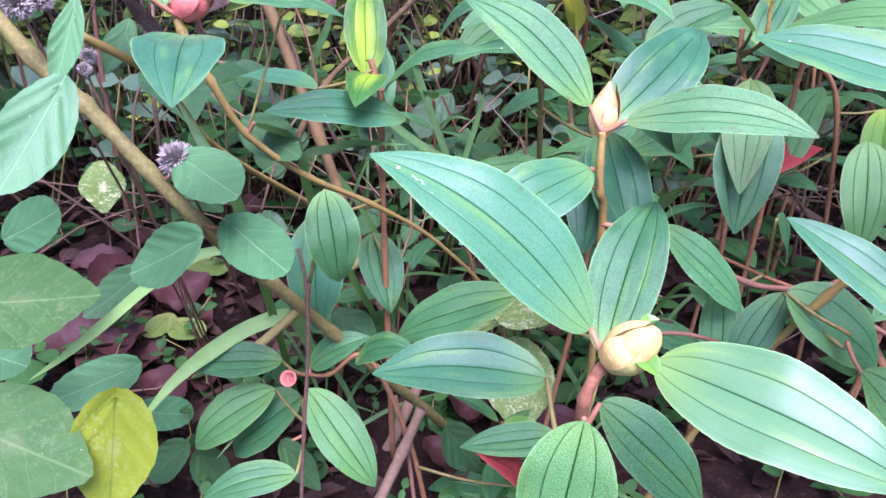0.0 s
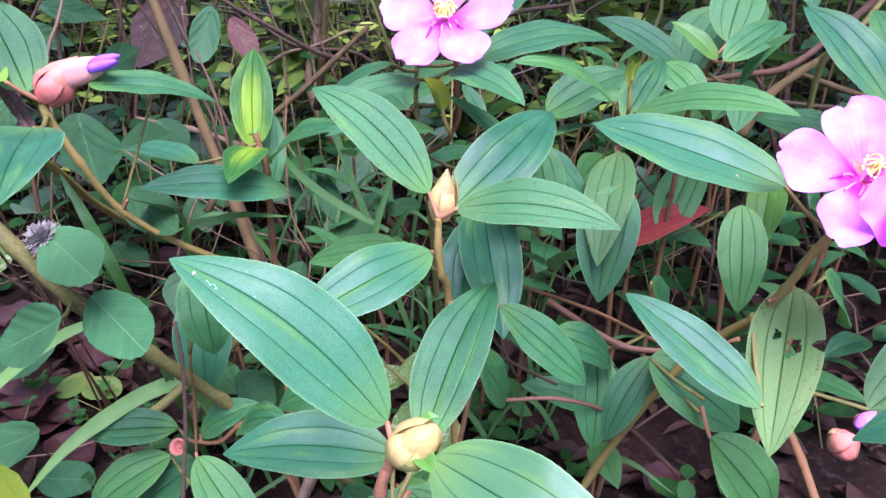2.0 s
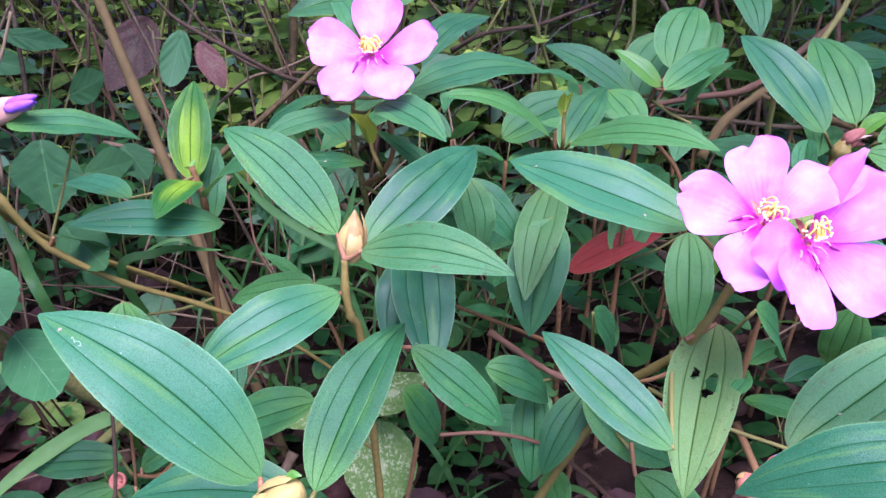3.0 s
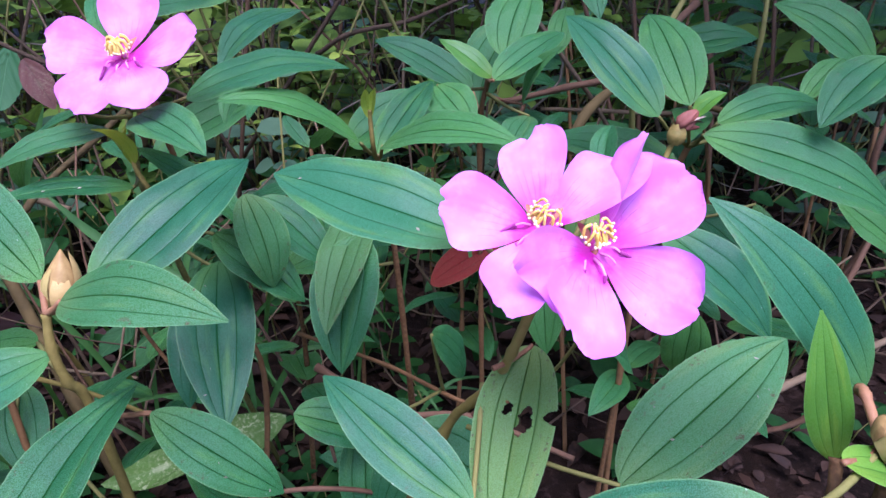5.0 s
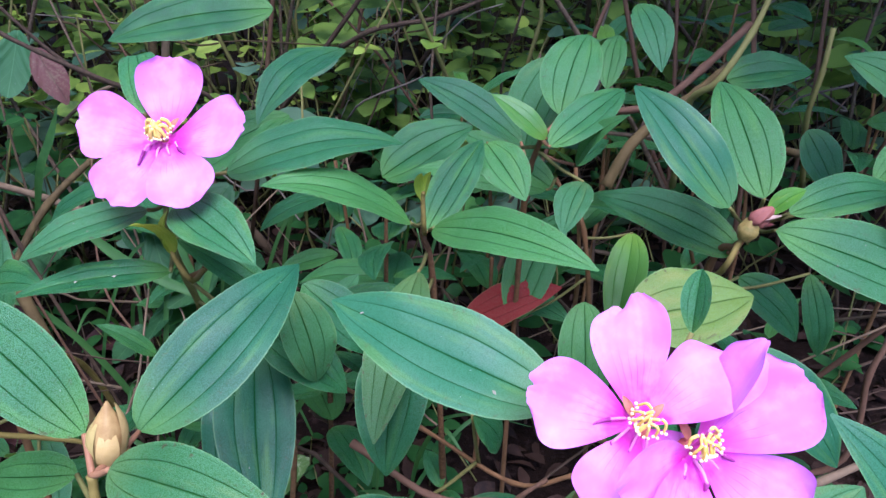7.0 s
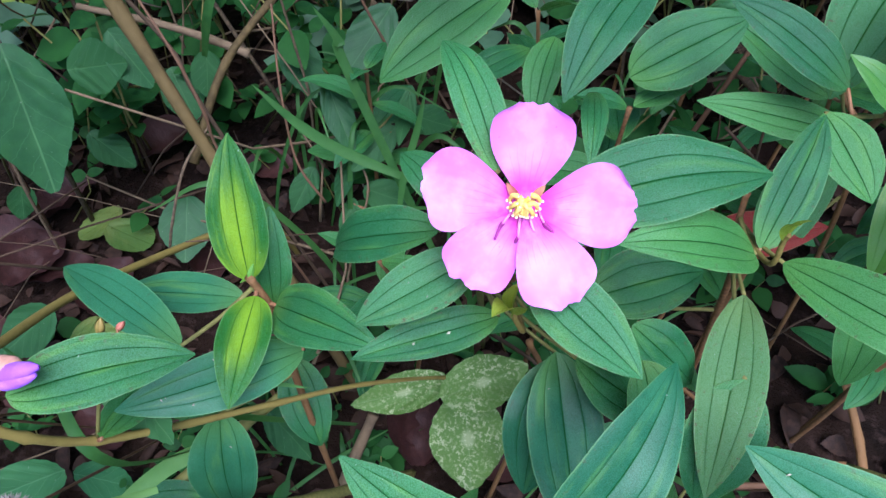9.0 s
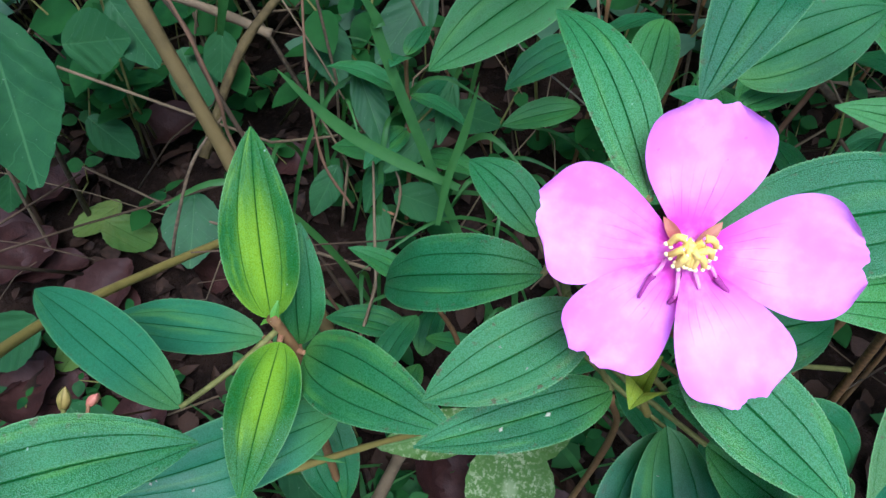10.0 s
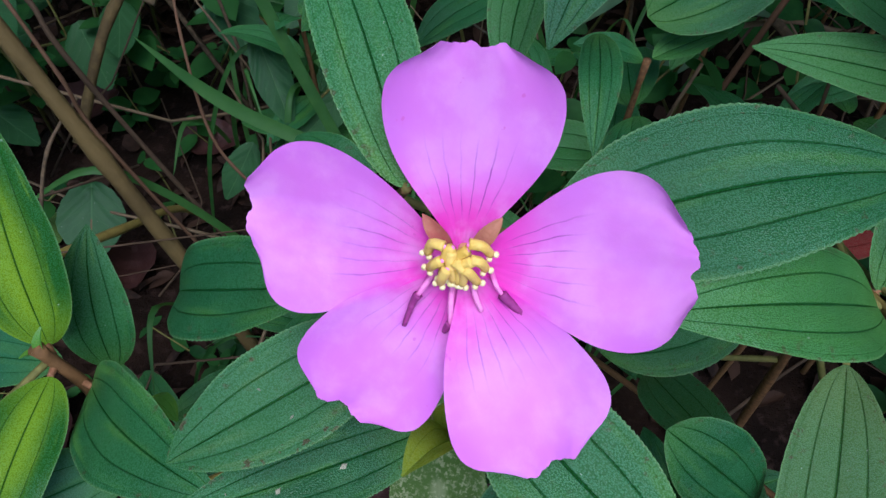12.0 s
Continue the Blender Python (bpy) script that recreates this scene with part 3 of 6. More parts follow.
DROOPED = (((-0.17, -0.05), (-0.28, -0.19), 0.021, ((-0.32, -0.25), (-0.39, -0.41))), ((-0.06, -0.10), (-0.08, -0.38), 0.022, ((-0.11, -0.42), (-0.13, -0.45))),
           ((0.05, -0.08), (0.12, -0.30), 0.020, ()), ((0.18, -0.05), (0.25, -0.19), 0.018, ((0.32, -0.27), (0.40, -0.36), (0.42, -0.48))))


def flower(plant, centre, petals, size, droop=270.0, plump=1.0, rise=1.0, label="pink flower in full bloom"):
    """An open five-petalled flower: petals holds (angle, length, width, lift, curl, skew, tilt, nicks)."""
    prof = [(-0.30, 0.05), (-0.26, 0.09), (-0.15, 0.13), (-0.04, 0.12), (0.0, 0.09), (0.01, 0.05)]
    cup = blob("flower", BUD_PINK, plant, centre, [(h * size, r * size) for h, r in prof], 16, 5, 0.05)
    tagged(cup, label)
    for k, shape in enumerate(petals):
        petal(cup, centre @ Matrix.Translation((0, 0, 0.0004 * k)), *shape)
    for angle in (48, 124):
        spot = centre @ Matrix.Rotation(radians(angle), 4, "Z") @ Matrix.Translation((0.10 * size, 0, 0.002)) @ Matrix.Rotation(radians(78), 4, "Y")
        sepal(cup, spot, size * 0.23, size * 0.09, -0.03 * size, SEPAL)
    spin = centre @ Matrix.Rotation(radians(droop - 270), 4, "Z")
    u = size * 0.72
    for points in HOOKS:
        arc = [(x * u + random.uniform(-0.01, 0.01) * u, y * u + random.uniform(-0.01, 0.01) * u, (0.36 * rise - 0.03 * k * k) * u) for k, (x, y) in enumerate(points)]
        foot = (0.25 * arc[0][0], 0.25 * arc[0][1], 0.0)
        rod = stalked(cup, spin, "stamen", FILAMENT, 0.018 * u, 0.016 * u, foot, (0.6 * arc[0][0], 0.6 * arc[0][1], 0.22 * rise * u), arc[0])
        stalked(rod, spin, "anther", ANTHER, 0.032 * plump * u, 0.026 * plump * u, *arc)
        turn = math.atan2(arc[2][1] - arc[1][1], arc[2][0] - arc[1][0])
        for side in (-0.9, 0.9):
            far = (0.035 * u * math.cos(turn + side), 0.035 * u * math.sin(turn + side))
            place = spin @ Matrix.Translation((arc[2][0] + far[0], arc[2][1] + far[1], arc[2][2]))
            blob("anther_tip", POLLEN, rod, place, [(-0.024 * u, 0.009 * u), (-0.012 * u, 0.022 * u), (0.012 * u, 0.022 * u), (0.024 * u, 0.009 * u)], 9)
    u = size * 0.80
    for bottom, top, thick, anther in DROOPED:
        reach = [(bottom[0] * u, bottom[1] * u, 0.04 * u), ((bottom[0] + top[0]) / 2 * u, (bottom[1] + top[1]) / 2 * u, 0.14 * u), (top[0] * u, top[1] * u, 0.12 * u)]
        rod = stalked(cup, spin, "stamen", FILAMENT, thick * u, thick * u * 0.8, *reach)
        if anther:
            path = [(x * u, y * u, (0.125 - 0.02 * k) * u) for k, (x, y) in enumerate((top,) + anther)]
            stalked(rod, spin, "anther", DARK_ANTHER, 0.034 * u, 0.016 * u, *path, sides=6)
    return cup


def facing(at, right, up):
    """A flower's pose: x to its right, y up its face, z out of it."""
    x, y = Vector(right).normalized(), Vector(up)
    y = (y - x * y.dot(x)).normalized()
    m = Matrix((x, y, x.cross(y))).transposed().to_4x4()
    m.translation = at
    return m


def small_leaves(name, places, axes, normals, lengths, widths, material, label, category, rows=3, fold=0.25, droop=0.25):
    """Many small pointed leaves as one mesh."""
    s = np.linspace(0, 1, rows + 2)
    template, faces_one, index = [], [], []
    for i, q in enumerate(s):
        if i in (0, rows + 1):
            index.append([len(template)])
            template.append((q, 0.0, -droop * q * q))
        else:
            h = 1.0 * (math.sin(math.pi * q ** 0.8)) ** 0.8
            index.append([len(template), len(template) + 1, len(template) + 2])
            for v in (-1, 0, 1):
                template.append((q, v * h, -droop * q * q + (fold * h * 0.5 if v else 0.0)))
    for i in range(rows + 1):
        a, b = index[i], index[i + 1]
        if len(a) == 1:
            faces_one += [(a[0], b[1], b[0]), (a[0], b[2], b[1])]
        elif len(b) == 1:
            faces_one += [(a[0], a[1], b[0]), (a[1], a[2], b[0])]
        else:
            faces_one += [(a[0], a[1], b[1], b[0]), (a[1], a[2], b[2], b[1])]
    t = np.array(template)
    axes = axes / np.linalg.norm(axes, axis=1, keepdims=True)
    normals = normals - axes * (normals * axes).sum(1, keepdims=True)
    normals = normals / np.maximum(np.linalg.norm(normals, axis=1, keepdims=True), 1e-6)
    sides = np.cross(normals, axes)
    verts = (places[:, None] + axes[:, None] * (t[None, :, 0:1] * lengths[:, None, None])
             + sides[:, None] * (t[None, :, 1:2] * widths[:, None, None] / 2)
             + normals[:, None] * (t[None, :, 2:3] * lengths[:, None, None] * 0.5)).reshape(-1, 3)
    size = len(t)
    faces = [tuple(v + k * size for v in f) for k in range(len(places)) for f in faces_one]
    ob = mesh_object(name, verts.tolist(), faces, material)
    return tagged(ob, label, category, "", "stuff")


def many_tubes(name, paths, radii, material, label, category):
    """Many thin stems as one mesh."""
    verts, faces = [], []
    for path, r in zip(paths, radii):
        v, f = tube_data(path, [r * (1 - 0.4 * i / (len(path) - 1)) for i in range(len(path))], 5)
        faces += [tuple(q + len(verts) for q in face) for face in f]
        verts += v
    return tagged(mesh_object(name, verts, faces, material), label, category, "", "stuff")


# ---- the ground ----


def ground_height(x, y):
    return 0.012 * noise.noise((x * 4, y * 4, 0)) + 0.05 * noise.noise((x * 0.7, y * 0.7, 3)) * min(1.0, abs(y) / 2) + 0.02 * max(0.0, y - 1.0)


def build_ground():
    ticks = sorted(set(np.round(np.concatenate([np.linspace(-1.2, 2.6, 96), np.linspace(-40, -1.2, 14), np.linspace(2.6, 60, 14)]), 3).tolist()))
    verts = [(x, y, ground_height(x, y)) for y in ticks for x in ticks]
    n = len(ticks)
    faces = [(j * n + i, j * n + i + 1, (j + 1) * n + i + 1, (j + 1) * n + i) for j in range(n - 1) for i in range(n - 1)]
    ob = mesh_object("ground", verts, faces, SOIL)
    return tagged(ob, "soil under leaves and litter, shade put into its colour", "ground", "", "structure")


build_ground()

# ---- the flowering shrubs ----
LABELS = {
    "near_bud": "ribbed green shrub sprig with a pale yellow bud",
    "mid_bud": "ribbed green shrub sprig with a pointed cream bud",
    "top_flower": "ribbed green shrub with one wide pink flower",
    "side_sprig": "green shrub sprig with an opening leaf pair",
    "twin_flower": "ribbed green shrub with two overlapping pink flowers",
    "spent_bud": "green shrub sprig with a withered brown flower bud",
    "young_sprig": "shrub sprig with bright young leaves at its top",
    "close_bud": "shrub sprig with a round yellow bud and young leaves",
    "bright_shoot": "shrub shoot with an upright bright green leaf pair",
    "pink_bud": "shrub sprig with a pink bud and rolled purple petals",
    "low_plant": "low shrub sprig with an empty seed cup",
    "round_vine": "climbing plant with a thick green stem and round leaves",
    "mottled_plant": "low herb with three round pale mottled leaves",
    "heart_vine": "creeper with a large heart-shaped leaf",
    "opposite_herb": "small herb with paired oval leaves over litter",
    "floor_creeper": "creeping herb with round leaves on the ground",
    "red_leaf_bush": "bush with a few rusty red old leaves",
    "back_sprig": "shrub sprig with green and yellowing leaves behind",
}
near_bud = shrub((0.0491, 0.1881, 0.0000), LABELS["near_bud"])
stem(near_bud, PINK_STEM, 0.0018, 0.0026, (0.0531, 0.1718, 0.3216), (0.0495, 0.1728, 0.3149), (0.0459, 0.1731, 0.3026), (0.0471, 0.1785, 0.2746), (0.0484, 0.1848, 0.1510), (0.0491, 0.1881, 0.0000))
leaf(near_bud, (0.0483, 0.1851, 0.3221), (-0.0234, 0.2073, 0.3741), 0.0340, -28, COOL, flecks=2, mine=0.78)
petiole(near_bud, (0.0483, 0.1851, 0.3221), (0.0514, 0.1723, 0.3185))
leaf(near_bud, (0.0636, 0.1654, 0.3237), (0.1199, 0.1213, 0.3161), 0.0327, 26, SMOOTH)
petiole(near_bud, (0.0636, 0.1654, 0.3237), (0.0531, 0.1718, 0.3216))
leaf(near_bud, (0.0472, 0.2481, 0.2512), (-0.0327, 0.2530, 0.2499), 0.0327, -26, COOL)
petiole(near_bud, (0.0472, 0.2481, 0.2512), (0.0474, 0.1799, 0.2477))
leaf(near_bud, (0.0609, 0.2105, 0.2914), (0.0953, 0.2813, 0.3246), 0.0294, 4, LEAF)
petiole(near_bud, (0.0609, 0.2105, 0.2914), (0.0467, 0.1767, 0.2842))
leaf(near_bud, (0.0466, 0.1723, 0.2945), (0.0387, 0.1646, 0.2366), 0.0330, -22, LEAF)
petiole(near_bud, (0.0466, 0.1723, 0.2945), (0.0463, 0.1746, 0.2949))
leaf(near_bud, (0.0555, 0.1882, 0.2880), (0.0971, 0.1817, 0.2414), 0.0261, 35, LEAF)
petiole(near_bud, (0.0555, 0.1882, 0.2880), (0.0467, 0.1764, 0.2853))
mid_bud = shrub((0.0839, 0.2982, 0.0000), LABELS["mid_bud"])
stem(mid_bud, OCHRE_STEM, 0.0016, 0.0022, (0.0693, 0.2859, 0.3554), (0.0689, 0.2833, 0.3429), (0.0705, 0.2838, 0.3279), (0.0750, 0.2887, 0.3035), (0.0808, 0.2948, 0.1669), (0.0839, 0.2982, 0.0000))
leaf(mid_bud, (0.0652, 0.2972, 0.3636), (0.0099, 0.3323, 0.4045), 0.0287, -31, LEAF)
petiole(mid_bud, (0.0652, 0.2972, 0.3636), (0.0693, 0.2859, 0.3554))
leaf(mid_bud, (0.0775, 0.2810, 0.3622), (0.1402, 0.2449, 0.3668), 0.0249, 34, OLD)
petiole(mid_bud, (0.0775, 0.2810, 0.3622), (0.0693, 0.2859, 0.3554))
leaf(mid_bud, (0.0779, 0.3092, 0.3520), (0.1348, 0.3719, 0.3827), 0.0322, 27, COOL)
petiole(mid_bud, (0.0779, 0.3092, 0.3520), (0.0693, 0.2859, 0.3554))
leaf(mid_bud, (0.0660, 0.2871, 0.3382), (0.0068, 0.2508, 0.3187), 0.0311, -29, COOL)
petiole(mid_bud, (0.0660, 0.2871, 0.3382), (0.0694, 0.2834, 0.3384))
leaf(mid_bud, (0.1029, 0.4176, 0.3127), (0.1094, 0.3370, 0.2573), 0.0408, -5, COOL, flecks=3)
leaf(mid_bud, (0.0985, 0.2785, 0.3133), (0.1427, 0.2749, 0.2696), 0.0255, 36, LEAF, flecks=3)
petiole(mid_bud, (0.0985, 0.2785, 0.3133), (0.0737, 0.2873, 0.3105))
leaf(mid_bud, (0.0492, 0.3145, 0.3286), (-0.0002, 0.3399, 0.3071), 0.0200, -30, LEAF)
petiole(mid_bud, (0.0492, 0.3145, 0.3286), (0.0703, 0.2838, 0.3296))
leaf(mid_bud, (0.1286, 0.3844, 0.3620), (0.1365, 0.3805, 0.3110), 0.0252, 43, OLD)
leaf(mid_bud, (0.1319, 0.4085, 0.3510), (0.1664, 0.3974, 0.3121), 0.0263, 32, LEAF)
leaf(mid_bud, (0.0410, 0.3330, 0.2429), (-0.0292, 0.3550, 0.1976), 0.0337, -30, LEAF)
petiole(mid_bud, (0.0410, 0.3330, 0.2429), (0.0776, 0.2914, 0.2426))
top_flower = shrub((0.0900, 0.6000, 0.0000), LABELS["top_flower"])
stem(top_flower, GREEN_STEM, 0.0015, 0.0024, (0.0605, 0.4623, 0.3919), (0.0603, 0.4532, 0.3626), (0.0650, 0.4512, 0.3343), (0.0760, 0.5050, 0.2000), (0.0900, 0.6000, 0.0000))
leaf(top_flower, (0.0819, 0.4043, 0.4004), (0.1181, 0.3628, 0.3884), 0.0267, 15, LEAF, fine=True)
petiole(top_flower, (0.0819, 0.4043, 0.4004), (0.0604, 0.4596, 0.3834))
leaf(top_flower, (0.0614, 0.4222, 0.3895), (0.0095, 0.3983, 0.3780), 0.0259, -14, OLD, flecks=2, fine=True)
petiole(top_flower, (0.0614, 0.4222, 0.3895), (0.0604, 0.4581, 0.3783))
leaf(top_flower, (0.0702, 0.4089, 0.3626), (0.0066, 0.3896, 0.3644), 0.0197, -13, LEAF, flecks=3, fine=True)
petiole(top_flower, (0.0702, 0.4089, 0.3626), (0.0610, 0.4528, 0.3580))
leaf(top_flower, (0.0457, 0.4296, 0.3985), (-0.0058, 0.4607, 0.3494), 0.0275, -23, LEAF, fine=True)
petiole(top_flower, (0.0457, 0.4296, 0.3985), (0.0605, 0.4612, 0.3885))
leaf(top_flower, (0.0539, 0.4757, 0.3588), (0.0278, 0.5142, 0.3619), 0.0227, -13, LEAF, fine=True)
petiole(top_flower, (0.0539, 0.4757, 0.3588), (0.0603, 0.4541, 0.3655))
leaf(top_flower, (0.0980, 0.4373, 0.4010), (0.1866, 0.4435, 0.4099), 0.0385, 18, LEAF, fine=True)
petiole(top_flower, (0.0980, 0.4373, 0.4010), (0.0605, 0.4623, 0.3919))
leaf(top_flower, (0.0683, 0.4269, 0.4353), (0.0505, 0.4942, 0.4456), 0.0187, -10, LEAF, fine=True)
petiole(top_flower, (0.0683, 0.4269, 0.4353), (0.0605, 0.4623, 0.3919))
leaf(top_flower, (0.0792, 0.3976, 0.3854), (0.1311, 0.3945, 0.3308), 0.0189, 20, LEAF, fine=True)
petiole(top_flower, (0.0792, 0.3976, 0.3854), (0.0603, 0.4548, 0.3677))
leaf(top_flower, (0.1065, 0.4197, 0.3037), (0.0856, 0.3672, 0.2514), 0.0355, 1, COOL, fine=True)
petiole(top_flower, (0.1065, 0.4197, 0.3037), (0.0665, 0.4585, 0.3160))
leaf(top_flower, (0.1179, 0.5823, 0.3830), (0.1003, 0.5283, 0.3648), 0.0221, -1, LEAF, fine=True)
leaf(top_flower, (0.1329, 0.5382, 0.3787), (0.1217, 0.4841, 0.3761), 0.0138, 3, LEAF, fine=True)
leaf(top_flower, (0.1072, 0.4009, 0.3359), (0.1506, 0.3858, 0.2983), 0.0298, 19, LEAF, fine=True)
petiole(top_flower, (0.1072, 0.4009, 0.3359), (0.0650, 0.4512, 0.3343))
leaf(top_flower, (0.1699, 0.4781, 0.2307), (0.1853, 0.4058, 0.2776), 0.0255, 15, OLD, fine=True)
side_sprig = shrub((0.2120, 0.4468, 0.0000), LABELS["side_sprig"])
stem(side_sprig, STEM, 0.0016, 0.0022, (0.2004, 0.4739, 0.3646), (0.1988, 0.4650, 0.3452), (0.2034, 0.4586, 0.3194), (0.2090, 0.4509, 0.1756), (0.2120, 0.4468, 0.0000))
leaf(side_sprig, (0.1885, 0.4310, 0.3708), (0.1165, 0.4163, 0.4018), 0.0272, -17, LEAF)
petiole(side_sprig, (0.1885, 0.4310, 0.3708), (0.1994, 0.4684, 0.3525))
leaf(side_sprig, (0.1982, 0.4412, 0.3601), (0.2391, 0.4999, 0.3904), 0.0253, 14, LEAF)
petiole(side_sprig, (0.1982, 0.4412, 0.3601), (0.1991, 0.4664, 0.3484))
leaf(side_sprig, (0.2004, 0.4263, 0.3696), (0.2588, 0.3419, 0.3877), 0.0300, 26, LEAF)
petiole(side_sprig, (0.2004, 0.4263, 0.3696), (0.1993, 0.4675, 0.3506))
leaf(side_sprig, (0.1920, 0.4276, 0.3425), (0.1625, 0.3458, 0.3000), 0.0315, 9, AGED)
petiole(side_sprig, (0.1920, 0.4276, 0.3425), (0.2006, 0.4626, 0.3354))
leaf(side_sprig, (0.1829, 0.3878, 0.3333), (0.1675, 0.3517, 0.2727), 0.0349, -2, LEAF)
petiole(side_sprig, (0.1829, 0.3878, 0.3333), (0.2034, 0.4586, 0.3195))
leaf(side_sprig, (0.1347, 0.4703, 0.2801), (0.2033, 0.4820, 0.2869), 0.0434, 15, LEAF)
petiole(side_sprig, (0.1347, 0.4703, 0.2801), (0.2048, 0.4567, 0.2836))
twin_flower = shrub((0.1500, 0.3800, 0.0000), LABELS["twin_flower"])
stem(twin_flower, OCHRE_STEM, 0.0020, 0.0027, (0.2565, 0.2819, 0.3542), (0.2487, 0.2850, 0.3382), (0.2414, 0.2900, 0.3145), (0.2352, 0.3000, 0.2922), (0.2271, 0.3100, 0.2763), (0.2150, 0.3260, 0.2472), (0.1800, 0.3550, 0.1400), (0.1500, 0.3800, 0.0000))
stem(twin_flower, STEM, 0.0014, 0.0016, (0.2780, 0.3841, 0.2246), (0.2456, 0.3995, 0.2061), (0.1946, 0.4520, 0.2082), (0.1297, 0.5233, 0.2003))
leaf(twin_flower, (0.2257, 0.2842, 0.3701), (0.1496, 0.3367, 0.3854), 0.0352, -28, COOL, flecks=2)
petiole(twin_flower, (0.2257, 0.2842, 0.3701), (0.2509, 0.2806, 0.3481))
leaf(twin_flower, (0.2148, 0.2434, 0.2793), (0.1628, 0.2934, 0.3110), 0.0274, -25, COOL)
petiole(twin_flower, (0.2148, 0.2434, 0.2793), (0.2291, 0.2930, 0.2983))
leaf(twin_flower, (0.2535, 0.3022, 0.3086), (0.2232, 0.2413, 0.2516), 0.0328, 2, PALING, holes=True)
petiole(twin_flower, (0.2535, 0.3022, 0.3086), (0.2327, 0.2879, 0.3088))
leaf(twin_flower, (0.3044, 0.4695, 0.2878), (0.3026, 0.4400, 0.2110), 0.0339, 15, LEAF)
leaf(twin_flower, (0.2380, 0.5584, 0.2144), (0.3108, 0.5333, 0.2594), 0.0363, 37, RED)
leaf(twin_flower, (0.2808, 0.2616, 0.2615), (0.3650, 0.2881, 0.3064), 0.0429, 17, OLD, flecks=7)
petiole(twin_flower, (0.2808, 0.2616, 0.2615), (0.2231, 0.3015, 0.2700))
leaf(twin_flower, (0.3326, 0.3504, 0.3364), (0.3797, 0.3180, 0.2852), 0.0333, 38, COOL)
leaf(twin_flower, (0.3358, 0.3156, 0.3084), (0.3429, 0.3330, 0.2596), 0.0239, -159, LEAF)
leaf(twin_flower, (0.2801, 0.3000, 0.3842), (0.2899, 0.3180, 0.4000), 0.0110, -8, LEAF, fold=0.8, fine=True)
petiole(twin_flower, (0.2801, 0.3000, 0.3842), (0.2565, 0.2819, 0.3542))
leaf(twin_flower, (0.2207, 0.4094, 0.2553), (0.2432, 0.4258, 0.2123), 0.0317, 59, LEAF)
petiole(twin_flower, (0.2207, 0.4094, 0.2553), (0.2276, 0.4180, 0.2068))
leaf(twin_flower, (0.1754, 0.3682, 0.2288), (0.1726, 0.3442, 0.1672), 0.0306, 8, LEAF)
petiole(twin_flower, (0.1754, 0.3682, 0.2288), (0.2267, 0.4189, 0.2069))
leaf(twin_flower, (0.1993, 0.3399, 0.2408), (0.2545, 0.3224, 0.1999), 0.0439, 35, LEAF)
petiole(twin_flower, (0.1993, 0.3399, 0.2408), (0.2205, 0.3051, 0.2355))
leaf(twin_flower, (0.2156, 0.2823, 0.2280), (0.2548, 0.2741, 0.1773), 0.0400, 43, LEAF)
petiole(twin_flower, (0.2156, 0.2823, 0.2280), (0.2201, 0.3057, 0.2301))
leaf(twin_flower, (0.2957, 0.3418, 0.2933), (0.3249, 0.3619, 0.2501), 0.0346, 52, LEAF)
petiole(twin_flower, (0.2957, 0.3418, 0.2933), (0.2780, 0.3841, 0.2246))
leaf(twin_flower, (0.1413, 0.3460, 0.2555), (0.1828, 0.3569, 0.2215), 0.0255, 36, LEAF)
leaf(twin_flower, (0.2063, 0.3539, 0.2318), (0.1785, 0.3386, 0.1786), 0.0262, -24, LEAF)
petiole(twin_flower, (0.2063, 0.3539, 0.2318), (0.2198, 0.3061, 0.2257))
leaf(twin_flower, (0.0931, 0.3227, 0.2575), (0.1124, 0.3363, 0.2096), 0.0245, 64, LEAF)
spent_bud = shrub((0.3731, 0.4897, 0.0000), LABELS["spent_bud"])
stem(spent_bud, STEM, 0.0020, 0.0024, (0.3938, 0.4468, 0.3491), (0.3864, 0.4457, 0.3361), (0.3815, 0.4616, 0.3131), (0.3760, 0.4799, 0.1722), (0.3731, 0.4897, 0.0000))
leaf(spent_bud, (0.2870, 0.3648, 0.3469), (0.3462, 0.3630, 0.3558), 0.0440, 25, YELLOW)
leaf(spent_bud, (0.3563, 0.4141, 0.3779), (0.3184, 0.4694, 0.4292), 0.0315, -32, COOL)
petiole(spent_bud, (0.3563, 0.4141, 0.3779), (0.3938, 0.4468, 0.3491))
leaf(spent_bud, (0.3731, 0.4115, 0.3836), (0.3781, 0.4861, 0.4256), 0.0346, -14, LEAF)
petiole(spent_bud, (0.3731, 0.4115, 0.3836), (0.3938, 0.4468, 0.3491))
leaf(spent_bud, (0.3787, 0.4036, 0.3683), (0.4846, 0.3705, 0.3195), 0.0444, 40, LEAF, flecks=4)
petiole(spent_bud, (0.3787, 0.4036, 0.3683), (0.3938, 0.4468, 0.3491))
leaf(spent_bud, (0.3952, 0.4186, 0.3701), (0.4729, 0.4313, 0.3701), 0.0269, 27, LEAF)
petiole(spent_bud, (0.3952, 0.4186, 0.3701), (0.3938, 0.4468, 0.3491))
leaf(spent_bud, (0.4694, 0.4500, 0.3712), (0.5123, 0.4749, 0.3923), 0.0198, 13, LEAF)
petiole(spent_bud, (0.4694, 0.4500, 0.3712), (0.3938, 0.4468, 0.3491))
leaf(spent_bud, (0.3931, 0.4521, 0.3283), (0.3219, 0.5158, 0.3425), 0.0352, -32, LEAF)
petiole(spent_bud, (0.3931, 0.4521, 0.3283), (0.3849, 0.4506, 0.3290))
